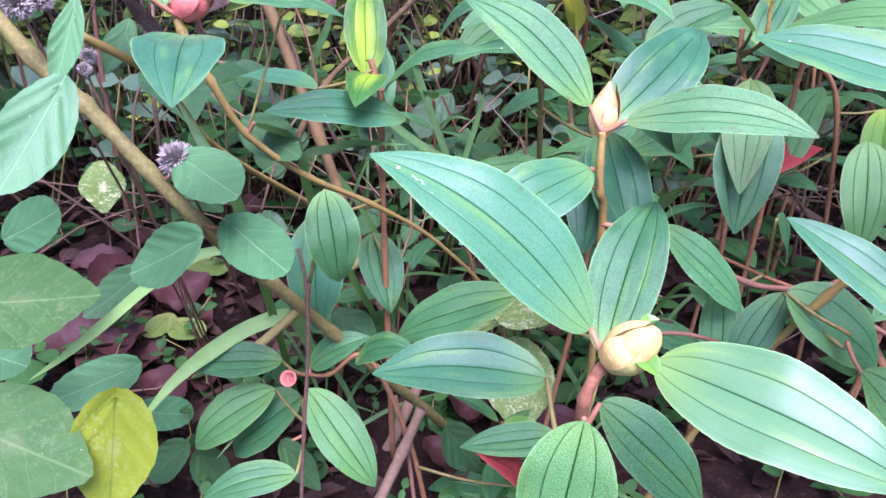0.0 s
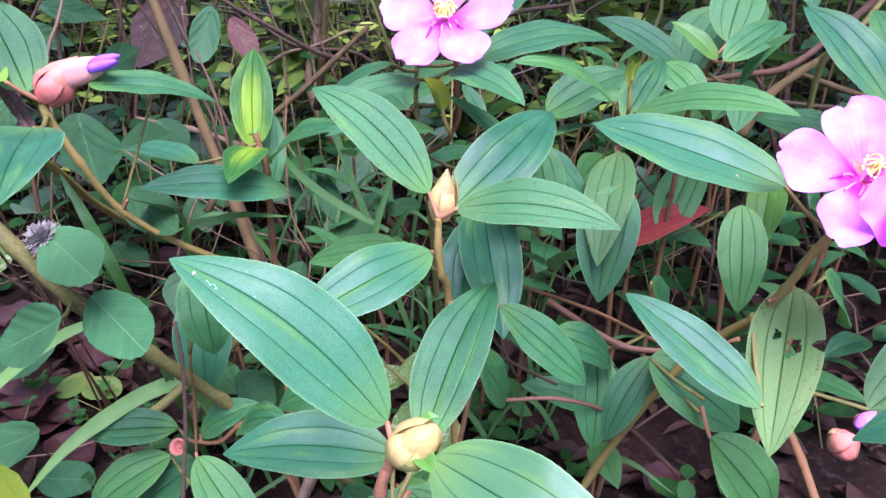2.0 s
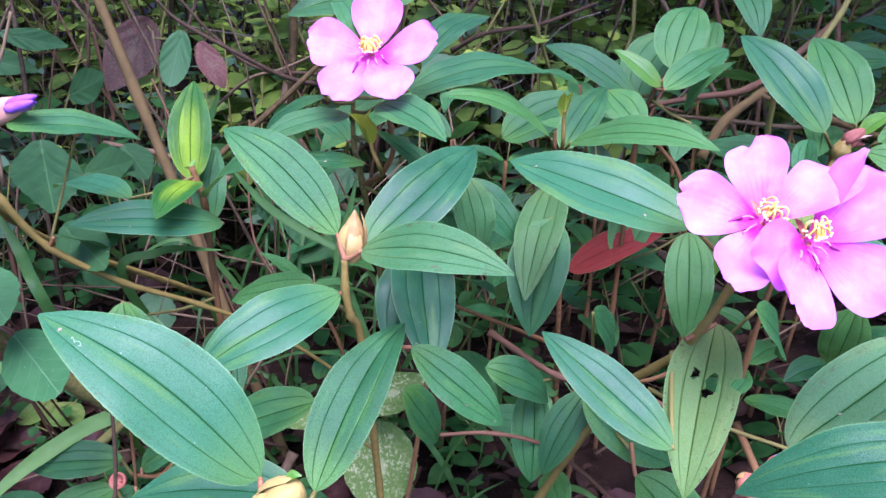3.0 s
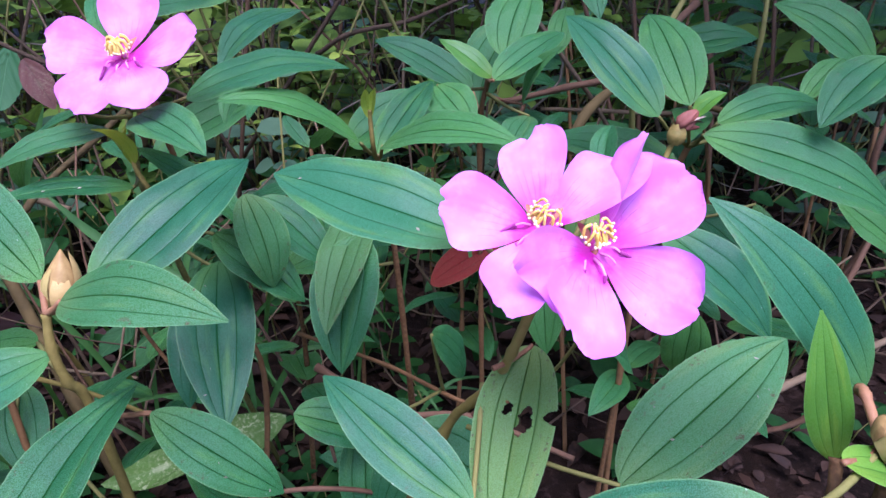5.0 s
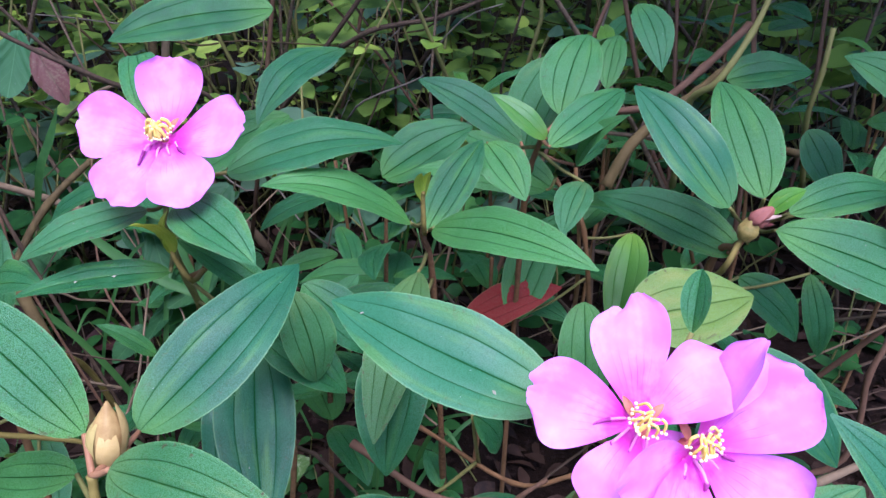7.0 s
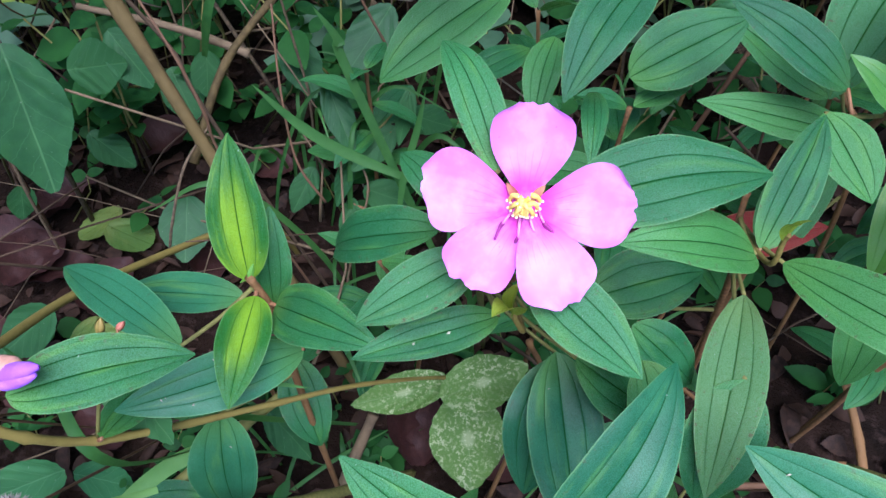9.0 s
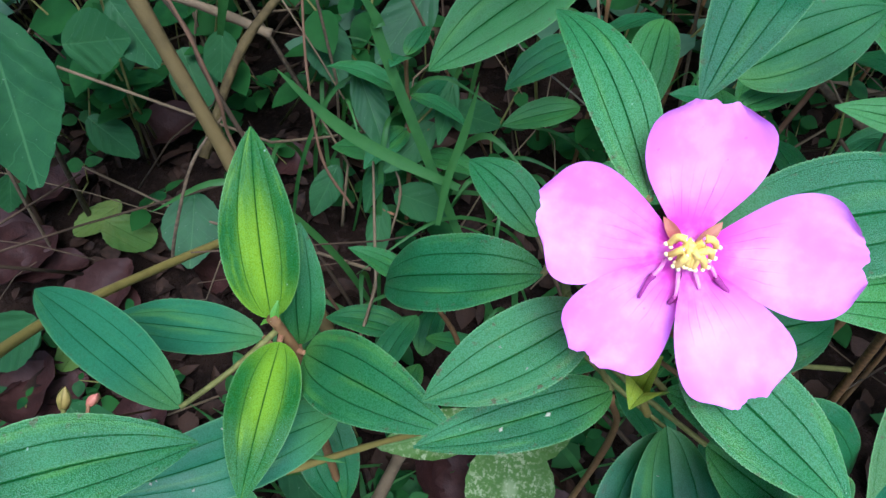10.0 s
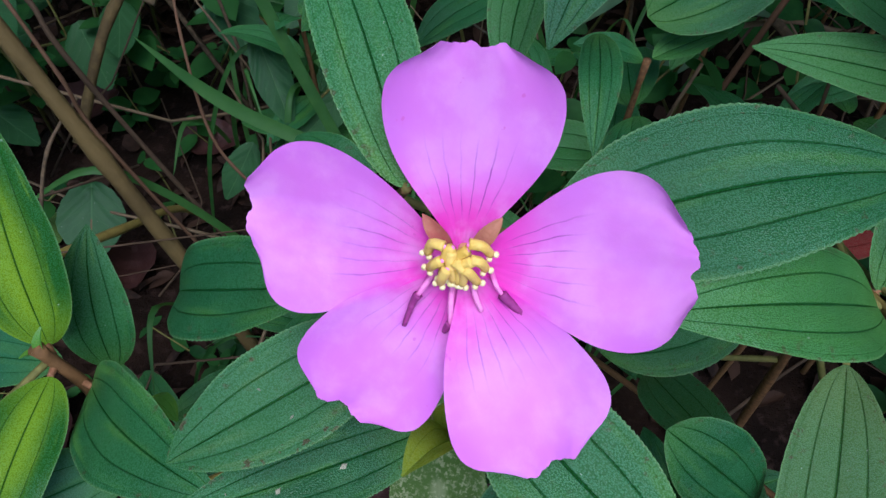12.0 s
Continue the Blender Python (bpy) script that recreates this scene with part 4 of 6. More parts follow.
leaf(spent_bud, (0.4142, 0.4775, 0.2937), (0.4619, 0.4654, 0.2450), 0.0335, 45, LEAF)
petiole(spent_bud, (0.4142, 0.4775, 0.2937), (0.3808, 0.4642, 0.2933))
leaf(spent_bud, (0.4666, 0.4779, 0.2924), (0.4818, 0.4651, 0.2299), 0.0213, 61, LEAF)
petiole(spent_bud, (0.4666, 0.4779, 0.2924), (0.3808, 0.4641, 0.2940))
leaf(spent_bud, (0.4762, 0.4132, 0.3204), (0.5249, 0.4021, 0.2801), 0.0354, 47, LEAF)
young_sprig = shrub((0.2784, 0.5514, 0.0000), LABELS["young_sprig"])
stem(young_sprig, STEM, 0.0018, 0.0022, (0.2774, 0.5044, 0.3889), (0.2740, 0.5137, 0.3646), (0.2758, 0.5295, 0.3324), (0.2775, 0.5437, 0.1828), (0.2784, 0.5514, 0.0000))
leaf(young_sprig, (0.1575, 0.5645, 0.4334), (0.1071, 0.4988, 0.4056), 0.0336, -8, LEAF)
leaf(young_sprig, (0.2732, 0.5383, 0.3744), (0.2080, 0.5768, 0.4089), 0.0281, -34, LEAF)
petiole(young_sprig, (0.2732, 0.5383, 0.3744), (0.2741, 0.5146, 0.3629))
leaf(young_sprig, (0.2785, 0.4977, 0.3904), (0.2472, 0.5161, 0.4140), 0.0152, -36, YOUNG)
petiole(young_sprig, (0.2785, 0.4977, 0.3904), (0.2774, 0.5044, 0.3889))
leaf(young_sprig, (0.2757, 0.4797, 0.3920), (0.3324, 0.5173, 0.4138), 0.0263, 21, LEAF)
petiole(young_sprig, (0.2757, 0.4797, 0.3920), (0.2774, 0.5044, 0.3889))
leaf(young_sprig, (0.2907, 0.5128, 0.4000), (0.3208, 0.5608, 0.4395), 0.0395, 8, LEAF)
petiole(young_sprig, (0.2907, 0.5128, 0.4000), (0.2774, 0.5044, 0.3889))
leaf(young_sprig, (0.3647, 0.6311, 0.3827), (0.3864, 0.6750, 0.4161), 0.0244, 3, LEAF)
leaf(young_sprig, (0.2996, 0.4993, 0.3715), (0.3193, 0.4725, 0.4117), 0.0135, 60, LEAF)
petiole(young_sprig, (0.2996, 0.4993, 0.3715), (0.2759, 0.5085, 0.3783))
leaf(young_sprig, (0.2429, 0.5062, 0.3862), (0.2586, 0.4629, 0.3653), 0.0313, 18, LEAF)
petiole(young_sprig, (0.2429, 0.5062, 0.3862), (0.2764, 0.5071, 0.3819))
leaf(young_sprig, (0.2999, 0.4833, 0.3668), (0.2769, 0.4450, 0.3504), 0.0230, -6, OLD)
petiole(young_sprig, (0.2999, 0.4833, 0.3668), (0.2761, 0.5080, 0.3796))
leaf(young_sprig, (0.1823, 0.6241, 0.3189), (0.2577, 0.6362, 0.3541), 0.0469, 34, LEAF)
close_bud = shrub((0.3445, 0.1917, 0.0000), LABELS["close_bud"])
stem(close_bud, PINK_STEM, 0.0016, 0.0018, (0.3284, 0.1919, 0.3314), (0.3322, 0.2062, 0.3393), (0.3344, 0.2107, 0.3377))
stem(close_bud, STEM, 0.0020, 0.0024, (0.3284, 0.1919, 0.3314), (0.3334, 0.1918, 0.3093), (0.3406, 0.1917, 0.1701), (0.3445, 0.1917, 0.0000))
stem(close_bud, STEM, 0.0020, 0.0020, (0.3216, 0.1996, 0.3218), (0.3193, 0.1950, 0.3114), (0.3254, 0.1963, 0.2926), (0.3354, 0.1985, 0.1609), (0.3407, 0.1997, 0.0000))
leaf(close_bud, (0.3415, 0.2166, 0.3332), (0.2938, 0.2434, 0.3942), 0.0260, -45, COOL)
petiole(close_bud, (0.3415, 0.2166, 0.3332), (0.3344, 0.2107, 0.3377))
leaf(close_bud, (0.3287, 0.2080, 0.3128), (0.3141, 0.2101, 0.3692), 0.0146, -93, YOUNG)
petiole(close_bud, (0.3287, 0.2080, 0.3128), (0.3209, 0.1983, 0.3188))
leaf(close_bud, (0.3065, 0.1812, 0.3385), (0.3563, 0.1939, 0.3068), 0.0175, 20, YOUNG)
petiole(close_bud, (0.3065, 0.1812, 0.3385), (0.3284, 0.1919, 0.3314))
leaf(close_bud, (0.2747, 0.1569, 0.3482), (0.2098, 0.1801, 0.3144), 0.0262, -26, COOL)
petiole(close_bud, (0.2747, 0.1569, 0.3482), (0.3284, 0.1919, 0.3314))
bright_shoot = shrub((-0.0439, 0.4446, 0.0000), LABELS["bright_shoot"])
stem(bright_shoot, STEM, 0.0020, 0.0024, (-0.0463, 0.4440, 0.3513), (-0.0404, 0.4417, 0.3249), (-0.0421, 0.4431, 0.2762), (-0.0433, 0.4441, 0.1519), (-0.0439, 0.4446, 0.0000))
leaf(bright_shoot, (-0.0501, 0.4511, 0.3396), (-0.0528, 0.4957, 0.3973), 0.0276, 8, FRESH, fine=True)
petiole(bright_shoot, (-0.0501, 0.4511, 0.3396), (-0.0442, 0.4431, 0.3417))
leaf(bright_shoot, (-0.0445, 0.4385, 0.3431), (-0.0503, 0.3818, 0.3384), 0.0243, -9, FRESH, fine=True)
petiole(bright_shoot, (-0.0445, 0.4385, 0.3431), (-0.0444, 0.4432, 0.3427))
leaf(bright_shoot, (-0.0456, 0.4590, 0.3053), (-0.0416, 0.4884, 0.3524), 0.0241, 21, LEAF, fine=True)
petiole(bright_shoot, (-0.0456, 0.4590, 0.3053), (-0.0411, 0.4423, 0.3046))
leaf(bright_shoot, (-0.0592, 0.4577, 0.3142), (-0.1362, 0.4756, 0.2981), 0.0248, -14, COOL)
petiole(bright_shoot, (-0.0592, 0.4577, 0.3142), (-0.0408, 0.4420, 0.3131))
leaf(bright_shoot, (-0.0765, 0.4139, 0.3404), (-0.1542, 0.4733, 0.3274), 0.0247, -5, COOL)
petiole(bright_shoot, (-0.0765, 0.4139, 0.3404), (-0.0449, 0.4434, 0.3449))
leaf(bright_shoot, (-0.0367, 0.4393, 0.3332), (0.0195, 0.3925, 0.3673), 0.0285, 26, LEAF, fine=True)
petiole(bright_shoot, (-0.0367, 0.4393, 0.3332), (-0.0420, 0.4423, 0.3318))
leaf(bright_shoot, (-0.0236, 0.4206, 0.3200), (-0.1026, 0.3850, 0.3345), 0.0280, -34, COOL, flecks=4)
petiole(bright_shoot, (-0.0236, 0.4206, 0.3200), (-0.0406, 0.4418, 0.3212))
leaf(bright_shoot, (-0.0548, 0.4791, 0.2097), (-0.0397, 0.4348, 0.1635), 0.0343, -1, LEAF)
petiole(bright_shoot, (-0.0548, 0.4791, 0.2097), (-0.0427, 0.4436, 0.2093))
leaf(bright_shoot, (-0.0826, 0.4190, 0.2545), (-0.0863, 0.3911, 0.1786), 0.0373, -18, COOL, flecks=2)
petiole(bright_shoot, (-0.0826, 0.4190, 0.2545), (-0.0423, 0.4433, 0.2543))
pink_bud = shrub((0.1000, 0.5600, 0.0000), LABELS["pink_bud"])
stem(pink_bud, OCHRE_STEM, 0.0026, 0.0012, (-0.1345, 0.3630, 0.3925), (-0.1335, 0.3615, 0.3840), (-0.1238, 0.3640, 0.3580), (-0.1119, 0.3762, 0.3242), (-0.0850, 0.3980, 0.2900), (-0.0478, 0.4220, 0.2600), (-0.0050, 0.4540, 0.2150), (0.0480, 0.5000, 0.1300), (0.1000, 0.5600, 0.0000))
leaf(pink_bud, (-0.1061, 0.3735, 0.3322), (-0.0943, 0.4269, 0.2894), 0.0230, 8, LEAF)
petiole(pink_bud, (-0.1061, 0.3735, 0.3322), (-0.1119, 0.3762, 0.3242))
leaf(pink_bud, (-0.1090, 0.3610, 0.4000), (-0.0510, 0.3829, 0.3859), 0.0258, 16, LEAF)
leaf(pink_bud, (-0.1382, 0.3566, 0.3970), (-0.1743, 0.3937, 0.4373), 0.0343, -11, LEAF)
petiole(pink_bud, (-0.1382, 0.3566, 0.3970), (-0.1345, 0.3600, 0.3915))
leaf(pink_bud, (-0.1112, 0.3056, 0.3923), (-0.0983, 0.2435, 0.3786), 0.0350, -6, COOL)
petiole(pink_bud, (-0.1112, 0.3056, 0.3923), (-0.1335, 0.3615, 0.3840))
leaf(pink_bud, (-0.1444, 0.3505, 0.4040), (-0.1905, 0.3892, 0.4061), 0.0210, -16, YOUNG)
petiole(pink_bud, (-0.1444, 0.3505, 0.4040), (-0.1345, 0.3600, 0.3920))
low_plant = shrub((-0.0087, 0.3681, 0.0000), LABELS["low_plant"])
stem(low_plant, STEM, 0.0014, 0.0020, (-0.1012, 0.3869, 0.1439), (-0.0785, 0.3781, 0.1508), (-0.0507, 0.3741, 0.1684), (-0.0234, 0.3702, 0.0926), (-0.0087, 0.3681, 0.0000))
stem(low_plant, STEM, 0.0009, 0.0012, (-0.0818, 0.3612, 0.2348), (-0.0907, 0.3743, 0.1741), (-0.1068, 0.3748, 0.0472), (-0.1109, 0.3749, 0.0260), (-0.1131, 0.3749, 0.0000))
leaf(low_plant, (-0.1197, 0.4126, 0.1356), (-0.1880, 0.4110, 0.1323), 0.0306, -26, LEAF)
petiole(low_plant, (-0.1197, 0.4126, 0.1356), (-0.1012, 0.3869, 0.1439))
leaf(low_plant, (-0.1262, 0.4063, 0.1140), (-0.1910, 0.3950, 0.0661), 0.0395, -31, LEAF)
petiole(low_plant, (-0.1262, 0.4063, 0.1140), (-0.0988, 0.3745, 0.1104))
leaf(low_plant, (-0.1070, 0.4067, 0.1066), (-0.1688, 0.4112, 0.0461), 0.0426, -35, LEAF)
petiole(low_plant, (-0.1070, 0.4067, 0.1066), (-0.0994, 0.3745, 0.1055))
leaf(low_plant, (-0.0931, 0.3710, 0.1438), (-0.0465, 0.3387, 0.0852), 0.0345, 18, LEAF)
petiole(low_plant, (-0.0931, 0.3710, 0.1438), (-0.0945, 0.3744, 0.1440))
leaf(low_plant, (-0.0662, 0.3542, 0.2994), (-0.0611, 0.3465, 0.2438), 0.0305, 19, LEAF)
petiole(low_plant, (-0.0662, 0.3542, 0.2994), (-0.0818, 0.3612, 0.2348))
leaf(low_plant, (-0.0937, 0.3867, 0.1508), (-0.0501, 0.3869, 0.1760), 0.0248, 31, LEAF)
petiole(low_plant, (-0.0937, 0.3867, 0.1508), (-0.0934, 0.3839, 0.1463))
leaf(low_plant, (-0.0543, 0.3489, 0.1864), (-0.0162, 0.3243, 0.2116), 0.0214, 29, LEAF)
petiole(low_plant, (-0.0543, 0.3489, 0.1864), (-0.0507, 0.3741, 0.1684))
leaf(low_plant, (-0.1000, 0.3414, 0.0948), (-0.1670, 0.3342, 0.0735), 0.0256, -23, LEAF)
petiole(low_plant, (-0.1000, 0.3414, 0.0948), (-0.1007, 0.3746, 0.0950))
round_leaf(low_plant, (-0.1138, 0.3642, 0.1004), (-0.0942, 0.3704, 0.0505), 0.0204, 61, SHADE_LEAF, point=0.6)
petiole(low_plant, (-0.1138, 0.3642, 0.1004), (-0.1003, 0.3746, 0.0987))
leaf(low_plant, (0.0748, 0.3406, 0.1294), (0.0114, 0.3355, 0.1244), 0.0232, -23, LEAF)
leaf(low_plant, (0.0566, 0.3381, 0.0855), (0.0214, 0.3273, 0.1270), 0.0227, -35, RED)
petiole(low_plant, (0.0566, 0.3381, 0.0855), (-0.0203, 0.3697, 0.0726))
round_vine = shrub((0.0180, 0.4720, 0.0000), LABELS["round_vine"])
stem(round_vine, GREEN_STEM, 0.0046, 0.0040, (-0.2447, 0.3807, 0.3992), (-0.2150, 0.3647, 0.3691), (-0.1909, 0.3584, 0.3467), (-0.1599, 0.3469, 0.3143), (-0.1346, 0.3460, 0.2807), (-0.1053, 0.3612, 0.2348), (-0.0752, 0.3879, 0.1783), (-0.0460, 0.4130, 0.1230), (-0.0150, 0.4420, 0.0640), (0.0180, 0.4720, 0.0000))
round_leaf(round_vine, (-0.1356, 0.3414, 0.3212), (-0.0972, 0.3015, 0.3176), 0.0319, 26, ROUND, point=0.0)
petiole(round_vine, (-0.1356, 0.3414, 0.3212), (-0.1544, 0.3467, 0.3069))
round_leaf(round_vine, (-0.1131, 0.3292, 0.2890), (-0.0754, 0.2910, 0.2814), 0.0316, 24, ROUND, point=0.0)
petiole(round_vine, (-0.1131, 0.3292, 0.2890), (-0.1346, 0.3460, 0.2807))
round_leaf(round_vine, (-0.1209, 0.3017, 0.2947), (-0.1662, 0.3195, 0.2649), 0.0305, -60, ROUND, point=0.0)
petiole(round_vine, (-0.1209, 0.3017, 0.2947), (-0.1358, 0.3461, 0.2823))
round_leaf(round_vine, (-0.1517, 0.2688, 0.3787), (-0.1625, 0.2298, 0.3502), 0.0253, -38, ROUND, point=0.0)
round_leaf(round_vine, (-0.2808, 0.3367, 0.2341), (-0.2038, 0.3412, 0.2371), 0.0568, 43, BROAD, point=0.6)
round_leaf(round_vine, (-0.2860, 0.3044, 0.1773), (-0.2107, 0.2934, 0.1439), 0.0684, 25, BROAD, point=0.6)
round_leaf(round_vine, (-0.1998, 0.3267, 0.1731), (-0.2049, 0.2966, 0.1095), 0.0504, -29, SOUR, point=0.6)
round_leaf(round_vine, (-0.2514, 0.4493, 0.1017), (-0.3213, 0.4354, 0.0768), 0.0385, -44, ROUND, point=0.0)
round_leaf(round_vine, (-0.2692, 0.4711, 0.0346), (-0.2132, 0.4532, 0.0472), 0.0323, 33, ROUND, point=0.0)
round_leaf(round_vine, (-0.2389, 0.4495, 0.2742), (-0.2177, 0.4004, 0.2642), 0.0290, -5, SPECKLED, point=0.6)
round_leaf(round_vine, (-0.3490, 0.4177, 0.1420), (-0.2946, 0.3903, 0.1474), 0.0443, 24, ROUND, point=0.0)
round_leaf(round_vine, (-0.3353, 0.4739, 0.2084), (-0.2825, 0.4628, 0.2377), 0.0411, 62, ROUND, point=0.0)
mottled_plant = shrub((0.0582, 0.5448, 0.0000), LABELS["mottled_plant"])
stem(mottled_plant, TWIG, 0.0012, 0.0014, (0.0562, 0.5051, 0.0878), (0.0571, 0.5229, 0.0512), (0.0578, 0.5372, 0.0282), (0.0582, 0.5448, 0.0000))
round_leaf(mottled_plant, (0.0457, 0.5043, 0.1122), (-0.0237, 0.4936, 0.1020), 0.0331, -18, SPECKLED, point=0.6)
petiole(mottled_plant, (0.0457, 0.5043, 0.1122), (0.0562, 0.5051, 0.0878))
round_leaf(mottled_plant, (0.0508, 0.4873, 0.1244), (0.1104, 0.5028, 0.1362), 0.0443, 17, SPECKLED, point=0.6)
petiole(mottled_plant, (0.0508, 0.4873, 0.1244), (0.0562, 0.5051, 0.0878))
round_leaf(mottled_plant, (0.0650, 0.5005, 0.0856), (0.0668, 0.4436, 0.0415), 0.0646, 3, SPECKLED, point=0.6)
petiole(mottled_plant, (0.0650, 0.5005, 0.0856), (0.0562, 0.5052, 0.0877))
heart_vine = shrub((-0.3710, 0.7282, 0.0000), LABELS["heart_vine"])
stem(heart_vine, TWIG, 0.0014, 0.0016, (-0.2944, 0.7354, 0.2755), (-0.3313, 0.7319, 0.2474), (-0.3571, 0.7295, 0.1361), (-0.3710, 0.7282, 0.0000))
round_leaf(heart_vine, (-0.2876, 0.7105, 0.2855), (-0.2261, 0.5950, 0.2634), 0.0620, -7, SHADE_LEAF, point=0.6)
petiole(heart_vine, (-0.2876, 0.7105, 0.2855), (-0.2944, 0.7354, 0.2755))
leaf(heart_vine, (0.1079, 0.6521, 0.4454), (-0.0091, 0.6388, 0.4269), 0.0458, -40, LEAF)
leaf(heart_vine, (0.1073, 0.6968, 0.3504), (0.0091, 0.6501, 0.3018), 0.0519, -25, LEAF)
back_sprig = shrub((0.3637, 0.5642, 0.0000), LABELS["back_sprig"])
stem(back_sprig, STEM, 0.0020, 0.0022, (0.3190, 0.5995, 0.3201), (0.3409, 0.5822, 0.2809), (0.3557, 0.5705, 0.1545), (0.3637, 0.5642, 0.0000))
leaf(back_sprig, (0.3221, 0.6104, 0.3067), (0.2524, 0.6622, 0.3412), 0.0355, -29, LEAF)
petiole(back_sprig, (0.3221, 0.6104, 0.3067), (0.3228, 0.5965, 0.3133))
leaf(back_sprig, (0.3284, 0.6095, 0.4157), (0.2794, 0.5556, 0.3521), 0.0494, -3, OLD)
leaf(back_sprig, (0.2945, 0.5422, 0.3364), (0.2039, 0.5627, 0.3488), 0.0274, -25, LEAF)
petiole(back_sprig, (0.2945, 0.5422, 0.3364), (0.3190, 0.5995, 0.3201))
leaf(back_sprig, (0.2747, 0.5325, 0.2345), (0.3300, 0.5911, 0.2952), 0.0387, 3, LEAF)
petiole(back_sprig, (0.2747, 0.5325, 0.2345), (0.3459, 0.5783, 0.2386))
leaf(back_sprig, (0.3801, 0.5755, 0.2798), (0.3474, 0.5125, 0.2223), 0.0326, 7, YOUNG)
petiole(back_sprig, (0.3801, 0.5755, 0.2798), (0.3416, 0.5816, 0.2747))
leaf(back_sprig, (0.4979, 0.6854, 0.3721), (0.5754, 0.6786, 0.3788), 0.0431, 34, LEAF)
leaf(back_sprig, (0.5288, 0.6027, 0.3510), (0.5562, 0.5865, 0.3021), 0.0331, 57, LEAF)
leaf(back_sprig, (0.4844, 0.4022, 0.4045), (0.4308, 0.3787, 0.3742), 0.0327, -15, LEAF)
leaf(back_sprig, (0.5743, 0.5217, 0.3753), (0.5115, 0.5610, 0.4205), 0.0412, -46, LEAF)
leaf(back_sprig, (0.3627, 0.5827, 0.4551), (0.3650, 0.5372, 0.4190), 0.0266, 17, LEAF)
opposite_herb = shrub((-0.0520, 0.6365, 0.0000), LABELS["opposite_herb"])
stem(opposite_herb, TWIG, 0.0010, 0.0012, (-0.0297, 0.7258, 0.1617), (-0.0173, 0.7033, 0.1329), (-0.0374, 0.6645, 0.0791), (-0.0469, 0.6463, 0.0435), (-0.0520, 0.6365, 0.0000))
round_leaf(opposite_herb, (-0.0495, 0.7708, 0.2035), (-0.0285, 0.7167, 0.1705), 0.0281, 8, SHADE_LEAF, point=0.6)
petiole(opposite_herb, (-0.0495, 0.7708, 0.2035), (-0.0297, 0.7258, 0.1617))
round_leaf(opposite_herb, (0.0271, 0.7688, 0.1940), (0.0159, 0.7156, 0.1800), 0.0184, -8, SHADE_LEAF, point=0.6)
petiole(opposite_herb, (0.0271, 0.7688, 0.1940), (-0.0297, 0.7258, 0.1617))
round_leaf(opposite_herb, (0.0073, 0.7451, 0.1674), (-0.0283, 0.7073, 0.1568), 0.0301, -25, SHADE_LEAF, point=0.6)
petiole(opposite_herb, (0.0073, 0.7451, 0.1674), (-0.0297, 0.7258, 0.1617))
round_leaf(opposite_herb, (-0.0345, 0.7286, 0.1487), (-0.0442, 0.6778, 0.1407), 0.0175, -11, SHADE_LEAF, point=0.6)
petiole(opposite_herb, (-0.0345, 0.7286, 0.1487), (-0.0276, 0.7220, 0.1568))
round_leaf(opposite_herb, (-0.0346, 0.7003, 0.1168), (-0.0381, 0.6503, 0.1068), 0.0210, -7, SHADE_LEAF, point=0.6)
petiole(opposite_herb, (-0.0346, 0.7003, 0.1168), (-0.0229, 0.6925, 0.1180))
round_leaf(opposite_herb, (0.0290, 0.7637, 0.1710), (0.0641, 0.7289, 0.1853), 0.0317, 32, SHADE_LEAF, point=0.6)
petiole(opposite_herb, (0.0290, 0.7637, 0.1710), (-0.0297, 0.7258, 0.1617))
round_leaf(opposite_herb, (-0.0174, 0.7100, 0.1240), (0.0262, 0.6818, 0.1314), 0.0333, 27, SHADE_LEAF, point=0.6)
petiole(opposite_herb, (-0.0174, 0.7100, 0.1240), (-0.0182, 0.7015, 0.1305))
round_leaf(opposite_herb, (-0.0987, 0.8791, 0.1823), (-0.0757, 0.8243, 0.1502), 0.0432, 7, SHADE_LEAF, point=0.6)
round_leaf(opposite_herb, (0.0049, 0.8948, 0.2005), (-0.0400, 0.8449, 0.1617), 0.0481, -28, SHADE_LEAF, point=0.6)
round_leaf(opposite_herb, (-0.0835, 0.7695, 0.0913), (-0.0997, 0.7219, 0.0848), 0.0284, -18, SHADE_LEAF, point=0.6)
floor_creeper = shrub((-0.3024, 0.8631, 0.0000), LABELS["floor_creeper"])
stem(floor_creeper, TWIG, 0.0010, 0.0012, (-0.3233, 0.9358, 0.1245), (-0.3110, 0.8930, 0.0683), (-0.3054, 0.8736, 0.0376), (-0.3024, 0.8631, 0.0000))
round_leaf(floor_creeper, (-0.3680, 0.9606, 0.1249), (-0.3179, 0.9283, 0.1358), 0.0413, 28, SHADE_LEAF, point=0.6)
petiole(floor_creeper, (-0.3680, 0.9606, 0.1249), (-0.3233, 0.9358, 0.1245))
round_leaf(floor_creeper, (-0.3052, 0.9131, 0.1173), (-0.3652, 0.9133, 0.0976), 0.0436, -43, SHADE_LEAF, point=0.6)
petiole(floor_creeper, (-0.3052, 0.9131, 0.1173), (-0.3195, 0.9225, 0.1070))
round_leaf(floor_creeper, (-0.3439, 0.9747, 0.1126), (-0.2902, 0.9496, 0.1255), 0.0402, 35, SHADE_LEAF, point=0.6)
petiole(floor_creeper, (-0.3439, 0.9747, 0.1126), (-0.3233, 0.9358, 0.1245))
round_leaf(floor_creeper, (-0.2003, 0.7158, 0.1116), (-0.2031, 0.6675, 0.0800), 0.0512, -16, SHADE_LEAF, point=0.6)
